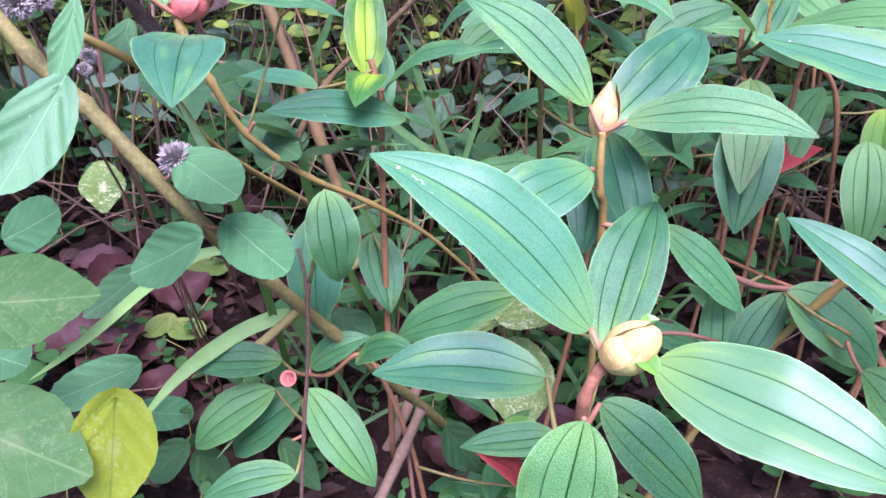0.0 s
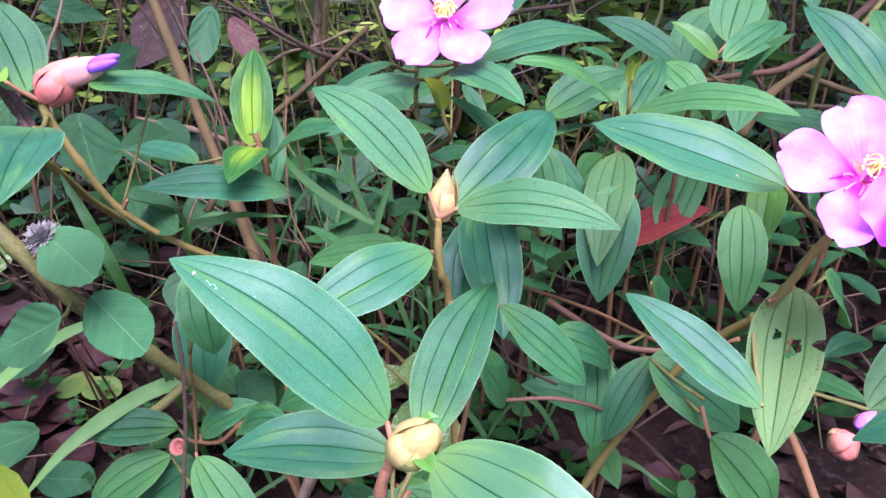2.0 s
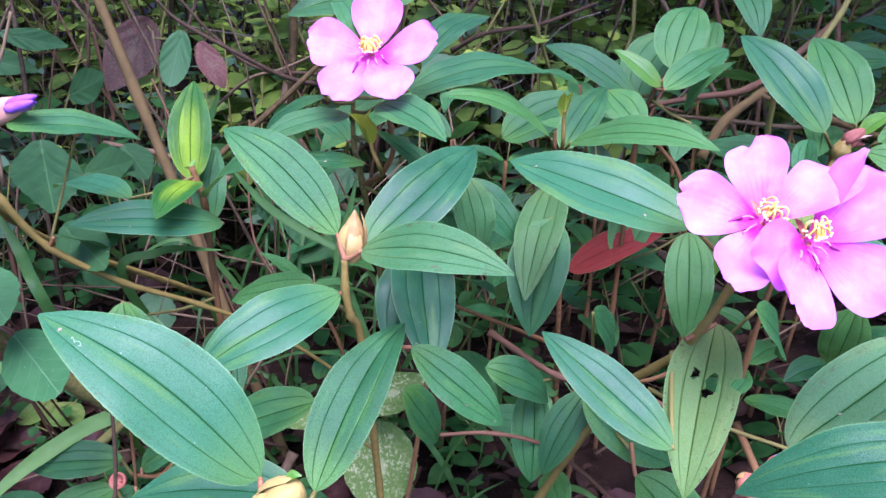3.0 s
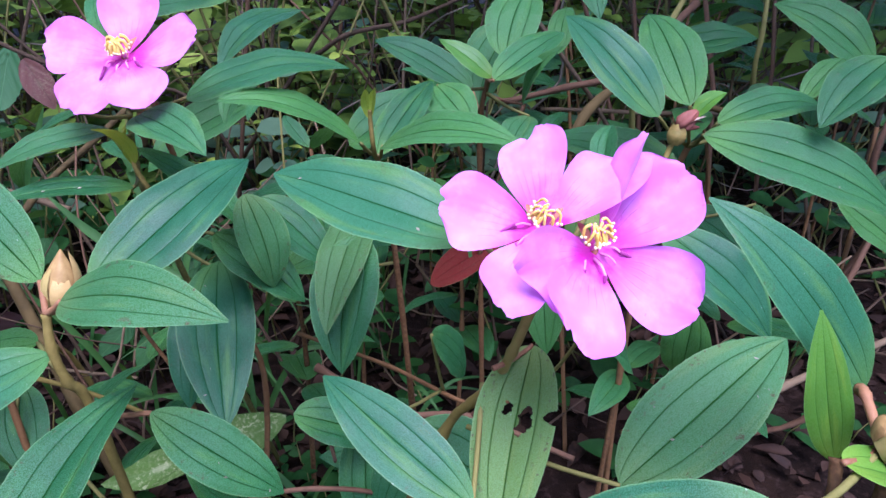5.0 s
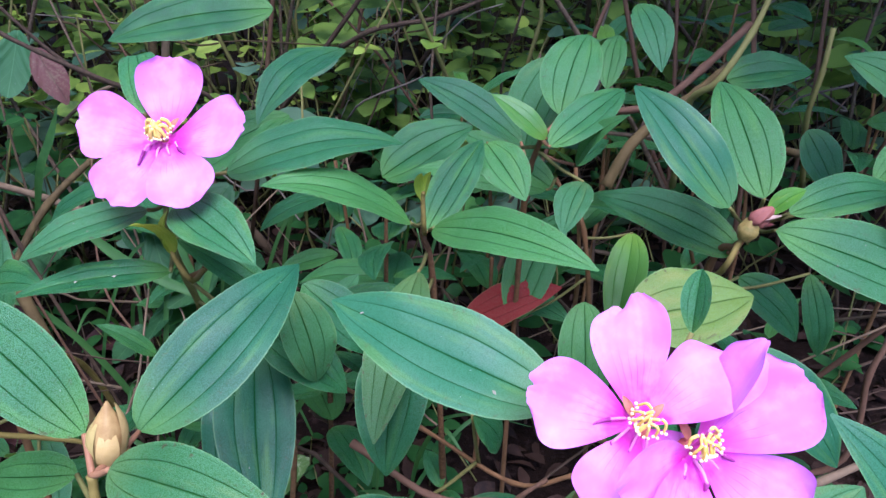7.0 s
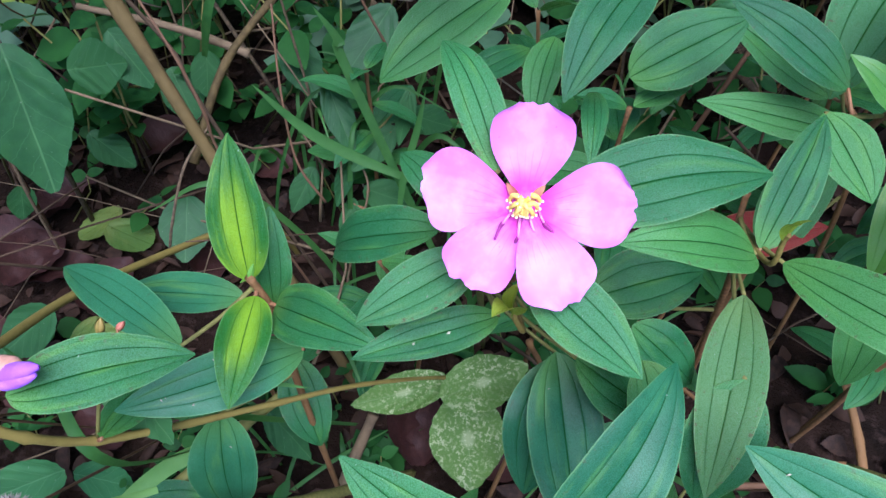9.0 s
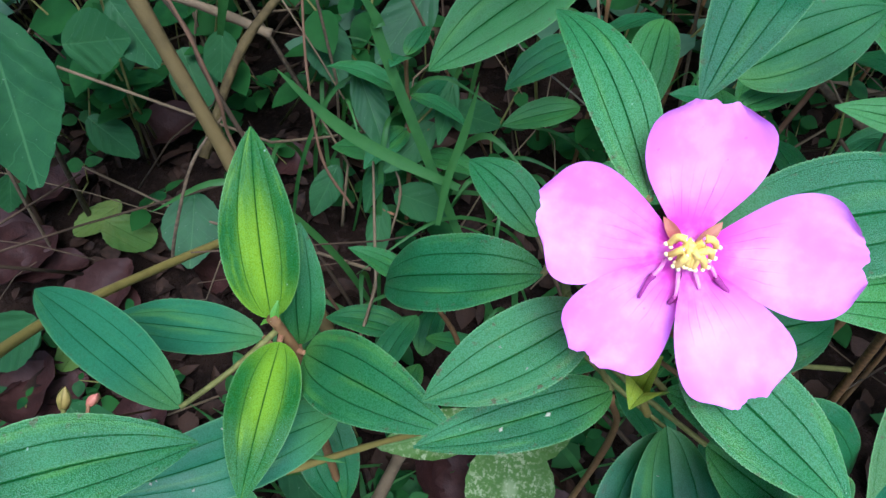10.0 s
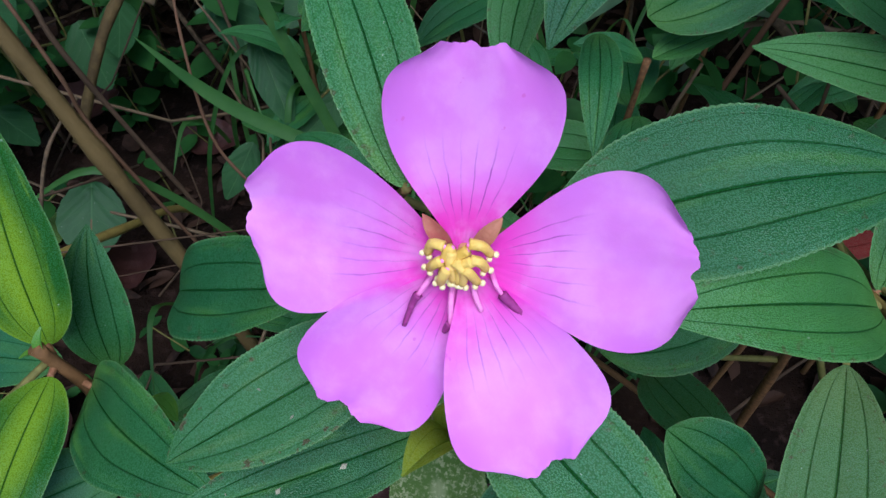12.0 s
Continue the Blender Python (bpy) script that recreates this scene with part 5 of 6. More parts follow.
round_leaf(floor_creeper, (-0.1988, 0.8933, 0.1549), (-0.1912, 0.8370, 0.1436), 0.0340, -9, SHADE_LEAF, point=0.6)
round_leaf(floor_creeper, (-0.3995, 0.7723, 0.0798), (-0.3756, 0.7220, 0.0873), 0.0275, -13, SHADE_LEAF, point=0.6)
round_leaf(floor_creeper, (-0.2414, 0.8901, 0.1347), (-0.2134, 0.8371, 0.1106), 0.0446, 3, SHADE_LEAF, point=0.6)
petiole(floor_creeper, (-0.2414, 0.8901, 0.1347), (-0.3175, 0.9159, 0.0983))
round_leaf(floor_creeper, (-0.3379, 0.8449, 0.0855), (-0.2870, 0.8064, 0.0758), 0.0370, 14, SHADE_LEAF, point=0.6)
petiole(floor_creeper, (-0.3379, 0.8449, 0.0855), (-0.3099, 0.8894, 0.0625))
round_leaf(floor_creeper, (-0.3028, 0.5943, 0.1056), (-0.3536, 0.5724, 0.0709), 0.0436, -38, SHADE_LEAF, point=0.6)
round_leaf(floor_creeper, (-0.1512, 0.4129, 0.0918), (-0.1493, 0.4243, 0.0393), 0.0237, 139, SHADE_LEAF, point=0.6)
round_leaf(floor_creeper, (-0.0863, 0.4750, 0.1344), (-0.0522, 0.4375, 0.1382), 0.0277, 27, SHADE_LEAF, point=0.6)
round_leaf(floor_creeper, (-0.0421, 0.4552, 0.1476), (-0.0686, 0.4689, 0.1042), 0.0267, -77, SHADE_LEAF, point=0.6)
round_leaf(floor_creeper, (0.0026, 0.4072, 0.0739), (0.0284, 0.4131, 0.0252), 0.0322, 63, SHADE_LEAF, point=0.6)
round_leaf(floor_creeper, (-0.2012, 0.4020, 0.0611), (-0.2433, 0.4077, 0.0182), 0.0291, -55, SHADE_LEAF, point=0.6)
round_leaf(floor_creeper, (-0.1951, 0.4054, 0.0519), (-0.1822, 0.4124, -0.0000), 0.0296, 72, SHADE_LEAF, point=0.6)
red_leaf_bush = shrub((-0.2332, 0.9265, 0.0000), LABELS["red_leaf_bush"])
stem(red_leaf_bush, TWIG, 0.0012, 0.0014, (-0.2439, 0.9584, 0.3783), (-0.2369, 0.9375, 0.2866), (-0.2345, 0.9304, 0.1577), (-0.2332, 0.9265, 0.0000))
round_leaf(red_leaf_bush, (-0.2697, 1.0141, 0.3792), (-0.3212, 0.9812, 0.3015), 0.0673, -64, RUST, point=0.6)
petiole(red_leaf_bush, (-0.2697, 1.0141, 0.3792), (-0.2439, 0.9584, 0.3783))
round_leaf(red_leaf_bush, (-0.1595, 0.8808, 0.3674), (-0.1285, 0.8444, 0.3262), 0.0309, 24, RUST, point=0.6)
round_leaf(red_leaf_bush, (-0.2073, 0.9555, 0.3718), (-0.2219, 0.9248, 0.3113), 0.0379, -37, ROUND, point=0.0)
petiole(red_leaf_bush, (-0.2073, 0.9555, 0.3718), (-0.2432, 0.9562, 0.3689))
round_leaf(red_leaf_bush, (-0.3167, 0.7560, 0.3975), (-0.2528, 0.7365, 0.3888), 0.0245, 52, SHADE_LEAF, point=0.6)
round_leaf(red_leaf_bush, (-0.3828, 0.7971, 0.3720), (-0.3131, 0.7835, 0.3560), 0.0295, 50, SHADE_LEAF, point=0.6)
round_leaf(red_leaf_bush, (-0.3043, 0.8387, 0.3209), (-0.2552, 0.8178, 0.3442), 0.0408, 73, SHADE_LEAF, point=0.6)
round_leaf(red_leaf_bush, (-0.2586, 0.7474, 0.2516), (-0.2051, 0.7282, 0.2701), 0.0465, 60, SHADE_LEAF, point=0.6)
round_leaf(red_leaf_bush, (-0.2216, 0.7590, 0.2742), (-0.1863, 0.7176, 0.2542), 0.0367, 19, SHADE_LEAF, point=0.6)
round_leaf(red_leaf_bush, (-0.1714, 0.3323, 0.3983), (-0.1594, 0.2814, 0.3772), 0.0130, -17, ROUND, point=0.0)
round_leaf(red_leaf_bush, (-0.1934, 0.4339, 0.3725), (-0.1865, 0.3819, 0.3574), 0.0178, -20, SHADE_LEAF, point=0.6)
round_leaf(red_leaf_bush, (-0.1724, 0.3940, 0.3946), (-0.1354, 0.3518, 0.3739), 0.0079, 21, RUST, point=0.6)
round_leaf(red_leaf_bush, (-0.1236, 0.4216, 0.3157), (-0.0848, 0.3828, 0.3073), 0.0290, 31, SHADE_LEAF, point=0.6)

flower(top_flower, facing((0.0777, 0.4168, 0.4256), (0.987, -0.124, 0.101), (0.011, 0.682, 0.732)),
       ((84, 0.0372, 0.0302, 0, 0.27, 0.0, 5, ((-0.2, 0.04, 0.25), (0.5, 0.012, 0.2))), (1, 0.0384, 0.0297, 2, 0.30, -0.02, -6, ((-0.35, 0.035, 0.2),)),
        (-66, 0.0388, 0.0281, 13, 0.10, 0.0, -11, ((0.25, 0.025, 0.4),)), (-132, 0.0362, 0.0274, 0, 0.17, -0.03, -5, ((-0.1, 0.05, 0.35),)),
        (164, 0.0380, 0.0302, 1, 0.21, -0.05, -2, ((-0.2, 0.02, 0.25),))), 0.036, 270.0, 1.25, 1.15)
flower(twin_flower, facing((0.2438, 0.2591, 0.3810), (0.947, -0.322, -0.001), (0.226, 0.660, 0.716)),
       ((171, 0.0345, 0.0264, 12, 0.07, -0.06, -8, ((-0.45, 0.06, 0.2),)), (99, 0.0402, 0.0244, 3, -0.05, -0.05, -13, ((0.35, 0.08, 0.35),)),
        (41, 0.0376, 0.0244, 12, 0.03, -0.15, -13), (-112, 0.0300, 0.0232, 8, 0.04, 0.07, -5, ((0.1, 0.03, 0.3),)), (-40, 0.0250, 0.0220, -38, 0.0)), 0.032, 230.0, 0.7, 1.7)
flower(twin_flower, facing((0.2603, 0.2541, 0.3743), (0.982, -0.159, -0.098), (0.182, 0.690, 0.700)),
       ((212, 0.0320, 0.0280, 26, 0.06, -0.16, -36), (39, 0.0390, 0.0301, 23, 0.17, -0.01, 0, ((0.1, 0.03, 0.3),)), (71, 0.0402, 0.0160, 37, 0.09, -0.03, -64),
        (-106, 0.0360, 0.0313, 11, 0.18, 0.10, -23, ((-0.4, 0.06, 0.15),)), (-28, 0.0384, 0.0278, -1, 0.03, -0.03, 23, ((0.0, 0.03, 0.2),))), 0.033, 300.0, 0.75, 1.7)

# ---- buds, young shoots and seed cups on the shrubs ----
bud(near_bud, (0.0508, 0.1723, 0.3182), (0.0649, 0.1695, 0.3321), 0.0067, BUD, BUD_GREEN, True)
leaf(near_bud, (0.0582, 0.1676, 0.3243), (0.0640, 0.1606, 0.3218), 0.0065, 20, YOUNG, fold=0.6)
leaf(near_bud, (0.0599, 0.1716, 0.3319), (0.0652, 0.1719, 0.3345), 0.005, 0, YOUNG, fold=0.6)
bud(mid_bud, (0.0702, 0.2954, 0.3498), (0.0736, 0.3010, 0.3738), 0.0060, BUD_BROWN, BUD)
bud(pink_bud, (-0.1352, 0.3635, 0.3908), (-0.1157, 0.3706, 0.4127), 0.0088, BUD_PINK, BUD_PINK)
furl = [(0.0, 0.0050), (0.006, 0.0062), (0.013, 0.0066), (0.019, 0.0058), (0.024, 0.0046), (0.026, 0.0030)]
blob("furled_petal", CREAM_PINK, pink_bud, aim((-0.1263, 0.3671, 0.4018), (0.0283, -0.0012, 0.0095)), furl, 24, 3, 0.10)
for side, lift, reach in ((0.0, 0.0016, 0.0165), (0.0016, -0.0012, 0.0145), (-0.0018, -0.0004, 0.0150)):
    tip = [(0.0, 0.0022), (0.003, 0.0032), (0.008, 0.0031), (reach * 0.8, 0.0022), (reach, 0.0007)]
    blob("petal_tip", PURPLE, pink_bud, aim((-0.1075, 0.3640 + side, 0.4082 + lift), (0.0155, 0.0, 0.0045)), tip, 14, 2, 0.12)
tube("stem", GREEN_STEM, pink_bud, 0.0006, 0.0009, (-0.0869, 0.39, 0.3928), (-0.0877, 0.386, 0.3873), (-0.1119, 0.3762, 0.3242))
bud(pink_bud, (-0.0873, 0.39, 0.3918), (-0.0856, 0.394, 0.3974), 0.0016, SPENT, GREEN_STEM)
tube("stem", PINK_STEM, pink_bud, 0.0005, 0.0008, (-0.0789, 0.39, 0.3954), (-0.0796, 0.386, 0.3934), (-0.0877, 0.386, 0.3873))
bud(pink_bud, (-0.0796, 0.39, 0.394), (-0.0763, 0.392, 0.3973), 0.0012, SEPAL, PINK_STEM)
bud(spent_bud, (0.3606, 0.4028, 0.3640), (0.3655, 0.4034, 0.3775), 0.0046, SPENT, SPENT, True)
tube("stem", OCHRE_STEM, spent_bud, 0.0015, 0.0018, (0.3608, 0.4030, 0.3648), (0.3591, 0.4035, 0.3610), (0.3555, 0.4060, 0.3451), (0.3700, 0.4450, 0.3100))
crumple = [(0.0, 0.0030), (0.003, 0.0046), (0.006, 0.0043), (0.009, 0.0034), (0.011, 0.0024), (0.013, 0.0010)]
blob("withered_petal", WITHERED, spent_bud, aim((0.3632, 0.4026, 0.3738), (0.0060, -0.0010, 0.0060), 0.4), crumple, 22, 5, 0.22)
for k in range(9):
    turn = k * 0.7
    place = aim((0.3655, 0.4022 + 0.0015 * math.sin(turn), 0.3756 + 0.0015 * math.cos(turn)), (0.010, 0.006 * math.sin(turn), 0.0045 + 0.005 * math.cos(turn)), turn)
    sepal(spent_bud, place, 0.0075 + 0.0014 * (k % 4), 0.0036, 0.0014 * (k % 3 - 1), (WITHERED, PAPERY, SEPAL)[k % 3], "withered_petal")
leaf(spent_bud, (0.3712, 0.4030, 0.3780), (0.3892, 0.4030, 0.3911), 0.0105, 35, YOUNG, fold=0.7)
tube("stem", OCHRE_STEM, side_sprig, 0.0011, 0.0015, (0.1950, 0.4260, 0.3900), (0.1948, 0.4270, 0.3852), (0.1955, 0.4280, 0.3670), (0.1990, 0.4600, 0.3500))
leaf(side_sprig, (0.1948, 0.4260, 0.3850), (0.1935, 0.4215, 0.4022), 0.0062, 30, SHOOT, fold=0.7)
leaf(side_sprig, (0.1950, 0.4265, 0.3850), (0.1985, 0.4235, 0.4020), 0.0055, -30, SHOOT, fold=0.7)
bud(close_bud, (0.3245, 0.1901, 0.3333), (0.3366, 0.1843, 0.3417), 0.0070, BUD_BROWN, BUD, True)
bud(twin_flower, (0.2409, 0.2265, 0.2694), (0.2463, 0.2201, 0.2799), 0.0062, BUD_PINK, BUD_BROWN)
bud(twin_flower, (0.2579, 0.2374, 0.2705), (0.2669, 0.2403, 0.2775), 0.0035, PURPLE, BUD_PINK)
tube("stem", STEM, top_flower, 0.0016, 0.0018, (0.0794, 0.4246, 0.4183), (0.0838, 0.4262, 0.4050), (0.0858, 0.4300, 0.3820), (0.0868, 0.4350, 0.3619), (0.0778, 0.4400, 0.3451), (0.0650, 0.4512, 0.3343))
tube("stem", OCHRE_STEM, top_flower, 0.0012, 0.0015, (0.0751, 0.4006, 0.3790), (0.0765, 0.4004, 0.3720), (0.0807, 0.4040, 0.3595), (0.0778, 0.4400, 0.3451))
leaf(top_flower, (0.0751, 0.4000, 0.3765), (0.0640, 0.3860, 0.3985), 0.0120, 10, SHOOT, arch=0.12, fold=0.5, fine=True)
leaf(top_flower, (0.0752, 0.4010, 0.3765), (0.0764, 0.4022, 0.3975), 0.0080, -20, SHOOT, arch=0.10, fold=0.7)
for k in range(2):
    tip = (Vector((-0.0441, 0.4490, 0.3550)), Vector((-0.0501, 0.4407, 0.3513)))[k]
    leaf(bright_shoot, (-0.0459, 0.4432, 0.3482), tip, 0.0035, 30 * k, YOUNG, fold=0.7)
cup_ring = [(0.0, 0.0025), (0.004, 0.0045), (0.008, 0.0058), (0.0098, 0.0060), (0.0098, 0.0046), (0.005, 0.0036), (0.002, 0.0020), (0.0045, 0.0012), (0.006, 0.0004)]
blob("seed_cup", SEPAL, low_plant, aim((-0.1063, 0.3839, 0.1419), (-0.1, -0.75, 0.65)), cup_ring, 14)

# ---- sticks and dead stems ----


def stick(label, material, start, end, *points, name="stick"):
    ob = tube(name, material, None, start, end, *points, steps=6, sides=9, knots=0.18)
    return tagged(ob, label, "stick", "dead stems")


stick("thick tan dead stem leaning among the leaves", TAN_STEM, 0.0046, 0.0056, (-0.225, 0.728, 0.52), (-0.199, 0.704, 0.446), (-0.163, 0.670, 0.351), (-0.120, 0.630, 0.241), (-0.075, 0.590, 0.115), (-0.03, 0.55, 0.0))
stick("long ochre green stem arching over the litter", OCHRE_STEM, 0.0024, 0.0030, (-0.1900, 0.3600, 0.3850), (-0.1680, 0.4050, 0.3480), (-0.1730, 0.4970, 0.2730), (-0.1370, 0.6250, 0.1710), (-0.1180, 0.6900, 0.1100), (-0.1076, 0.7257, 0.0000))
stick("dark twig leaning among leaves", DARK_TWIG, 0.0013, 0.0018, (-0.2284, 0.7200, 0.4346), (-0.1974, 0.7100, 0.3892), (-0.1686, 0.7000, 0.3429), (-0.1458, 0.6900, 0.3027), (-0.1332, 0.6800, 0.2492), (-0.06, 0.66, 0.0))
stick("black bent twig among the leaves", DARK_TWIG, 0.0016, 0.0024, (-0.1660, 0.8162, 0.4388), (-0.1135, 0.8185, 0.3753), (-0.0733, 0.8268, 0.3484), (0.0064, 0.8675, 0.3237), (0.0559, 0.9184, 0.1973))
stick("pale straight dead stem lying across", TAN_STEM, 0.0030, 0.0036, (0.0061, 0.8333, 0.3694), (-0.0632, 0.7875, 0.3108), (-0.1258, 0.7345, 0.2612), (-0.1593, 0.6764, 0.2025))
stick("upright brown sapling stem", TWIG, 0.0050, 0.0070, (-0.0965, 1.1913, 0.4246), (-0.0955, 1.1465, 0.3253), (-0.1037, 1.1181, 0.2129), (0.02, 1.1, 0.0))
stick("reddish bare twig lying low", RED_TWIG, 0.0016, 0.0024, (0.2961, 0.3597, 0.1893), (0.2380, 0.3747, 0.2175), (0.1945, 0.3785, 0.2245), (0.1502, 0.4099, 0.2411))
stick("reddish bare twig lying low", RED_TWIG, 0.0012, 0.0018, (0.2598, 0.3802, 0.2277), (0.2380, 0.3747, 0.2175), (0.2127, 0.4030, 0.1428))
stick("thin pinkish twig lying low", RED_TWIG, 0.0012, 0.0016, (0.1108, 0.3405, 0.2105), (0.1489, 0.3394, 0.2111), (0.1889, 0.3491, 0.1874), (0.2359, 0.3476, 0.1392))
stick("pale dry stalk lying across", TWIG, 0.0022, 0.0026, (0.5458, 0.3912, 0.2333), (0.4940, 0.3835, 0.2238), (0.4332, 0.3748, 0.2092), (0.3863, 0.3729, 0.1898))
stick("brown leaning stem among the twigs", RED_TWIG, 0.0022, 0.0028, (0.6089, 0.5214, 0.2456), (0.5866, 0.5094, 0.2130), (0.5709, 0.5051, 0.1752), (0.5676, 0.5082, 0.0628), (0.44, 0.58, 0.0))
stick("reddish brown stem behind the leaves", RED_TWIG, 0.0020, 0.0026, (0.6166, 0.5219, 0.3910), (0.5867, 0.5058, 0.3472), (0.5806, 0.5088, 0.3044), (0.6068, 0.5303, 0.2167), (0.55, 0.62, 0.0))
stick("thin reddish twig beside the branch", RED_TWIG, 0.0009, 0.0013, (-0.1418, 0.6571, 0.3698), (-0.1256, 0.6418, 0.3340), (-0.1176, 0.6349, 0.2918), (-0.1130, 0.6346, 0.2295), (-0.05, 0.62, 0.0))
stick("thin pale dry stalk", TWIG, 0.0009, 0.0013, (-0.1249, 0.6498, 0.2654), (-0.1443, 0.6261, 0.2476), (-0.1619, 0.6065, 0.2080), (-0.1766, 0.6043, 0.1688))
stick("brown fallen branch in the undergrowth", TWIG, 0.0040, 0.0055, (0.3480, 0.9397, 0.1401), (0.3967, 0.9054, 0.1158), (0.4446, 0.8608, 0.0838), (0.5245, 0.8343, 0.0410))
stick("brown fallen branch in the undergrowth", TWIG, 0.0025, 0.0032, (0.5673, 0.8715, 0.0692), (0.4897, 0.8924, 0.0831), (0.4180, 0.9050, 0.0910), (0.2775, 0.8874, 0.0754))
stick("pale broken stalk on the litter", TWIG, 0.0045, 0.0055, (-0.0147, 0.5035, 0.0604), (-0.0353, 0.4755, 0.0269), (-0.0566, 0.4463, -0.0074))
stick("brown upright stem between leaves", STEM, 0.0018, 0.0022, (0.0993, 0.4586, 0.2530), (0.1096, 0.4584, 0.1910), (0.08, 0.44, 0.0))
stick("tan stem crossing low under leaves", GREEN_STEM, 0.0035, 0.0040, (-0.0631, 0.4557, 0.1981), (-0.0925, 0.4449, 0.1772), (-0.1493, 0.4210, 0.1337))
stick("brown branch lying on the ground", STEM, 0.0035, 0.0045, (0.3976, 0.5143, 0.0737), (0.4084, 0.4700, 0.0384), (0.4142, 0.4259, 0.0032))

stick("grey knobbly branch lying across the litter", TWIG, 0.0030, 0.0042, (-0.2730, 0.8216, 0.2649), (-0.2047, 0.8073, 0.2556), (-0.1545, 0.8006, 0.2392), (-0.1227, 0.7968, 0.2246))
stick("reddish thin upright stalk", RED_TWIG, 0.0009, 0.0012, (-0.0781, 0.7431, 0.3101), (-0.0779, 0.7072, 0.2588), (-0.0720, 0.6777, 0.2000), (-0.0527, 0.6677, 0.1558))
stick("dark leaning twig in the shade", DARK_TWIG, 0.0016, 0.0022, (-0.2801, 0.8686, 0.4195), (-0.2897, 0.8646, 0.3627), (-0.3003, 0.8695, 0.3011), (-0.30, 0.86, 0.0))
stick("pale thin stalk beside the bud", TWIG, 0.0010, 0.0014, (-0.1925, 0.5433, 0.4394), (-0.1989, 0.5314, 0.4132), (-0.2075, 0.5178, 0.3832), (-0.2111, 0.5092, 0.3170))

stick("thin dark red twig hanging between leaves", DARK_TWIG, 0.0010, 0.0013, (-0.0845, 0.3533, 0.2625), (-0.0802, 0.3440, 0.2450), (-0.0808, 0.3336, 0.2041), (-0.0852, 0.3190, 0.1553), (-0.0894, 0.2999, 0.0981))
stick("pale broken stalk standing in the litter", TWIG, 0.0034, 0.0044, (-0.0151, 0.3633, 0.1321), (-0.0285, 0.3571, 0.0992), (-0.0501, 0.3437, 0.0526))
stick("thin pink twig crossing below leaves", RED_TWIG, 0.0012, 0.0017, (-0.0347, 0.3913, 0.1210), (-0.0264, 0.3739, 0.0882), (-0.0202, 0.3526, 0.0481))

stick("olive leaning stem behind the leaves", GREEN_STEM, 0.0022, 0.0030, (0.4742, 0.6033, 0.4649), (0.4595, 0.5979, 0.4301), (0.4377, 0.5938, 0.3960), (0.4281, 0.6155, 0.3702), (0.4446, 0.6482, 0.2868))
stick("thin olive stem behind the leaves", GREEN_STEM, 0.0020, 0.0026, (0.5553, 0.6393, 0.4248), (0.5508, 0.6323, 0.3898), (0.5544, 0.6409, 0.3431), (0.5998, 0.6834, 0.2639))

stick("reddish brown branch lying behind the shrubs", RED_TWIG, 0.0030, 0.0042, (0.3406, 0.7300, 0.3234), (0.3983, 0.7100, 0.3380), (0.4417, 0.7000, 0.3478), (0.4917, 0.7200, 0.3743), (0.5476, 0.7500, 0.4074))
stick("brown dead branch leaning behind the shrubs", TAN_STEM, 0.0036, 0.0050, (0.5272, 0.7400, 0.3710), (0.4791, 0.7000, 0.3578), (0.4445, 0.6800, 0.3461), (0.4002, 0.6500, 0.3269), (0.3783, 0.6400, 0.2934))
stick("pale dead branch lying behind the shrubs", TAN_STEM, 0.0026, 0.0036, (0.4445, 0.6800, 0.3461), (0.4688, 0.6600, 0.3379), (0.5115, 0.6600, 0.3246), (0.5822, 0.6800, 0.3002))
stick("thin brown branch lying behind the shrubs", TWIG, 0.0020, 0.0028, (0.3826, 0.7400, 0.3115), (0.4373, 0.7200, 0.3102), (0.5070, 0.7200, 0.3021), (0.5833, 0.7400, 0.2937))
stick("thin dark branch rising behind the flower", DARK_TWIG, 0.0024, 0.0034, (0.3436, 0.9700, 0.4092), (0.2706, 0.9500, 0.3862), (0.2257, 0.9500, 0.3793), (0.1890, 0.9500, 0.3722), (0.1523, 0.9800, 0.3477))
stick("thin dark upright twig", DARK_TWIG, 0.0014, 0.0020, (0.3619, 0.9000, 0.4194), (0.3526, 0.9000, 0.3789), (0.3464, 0.9300, 0.3318), (0.3495, 0.9500, 0.2664))
stick("dark forked branch arching behind the leaves", DARK_TWIG, 0.0018, 0.0030, (-0.1769, 0.8000, 0.4284), (-0.1540, 0.8000, 0.4051), (-0.0910, 0.8000, 0.3686), (-0.0530, 0.8200, 0.3430), (-0.0175, 0.8400, 0.3292))
stick("thin brown twig crossing behind the leaves", TWIG, 0.0014, 0.0020, (-0.0161, 0.8500, 0.3639), (-0.0579, 0.8500, 0.3463), (-0.0996, 0.8500, 0.3346), (-0.1505, 0.8700, 0.2964))
stick("brown upright sapling stem", TAN_STEM, 0.0046, 0.0054, (-0.0468, 0.9200, 0.4454), (-0.0528, 0.9200, 0.3784), (-0.0600, 0.9200, 0.3216), (-0.0737, 0.9400, 0.2489))

# ---- grass ----


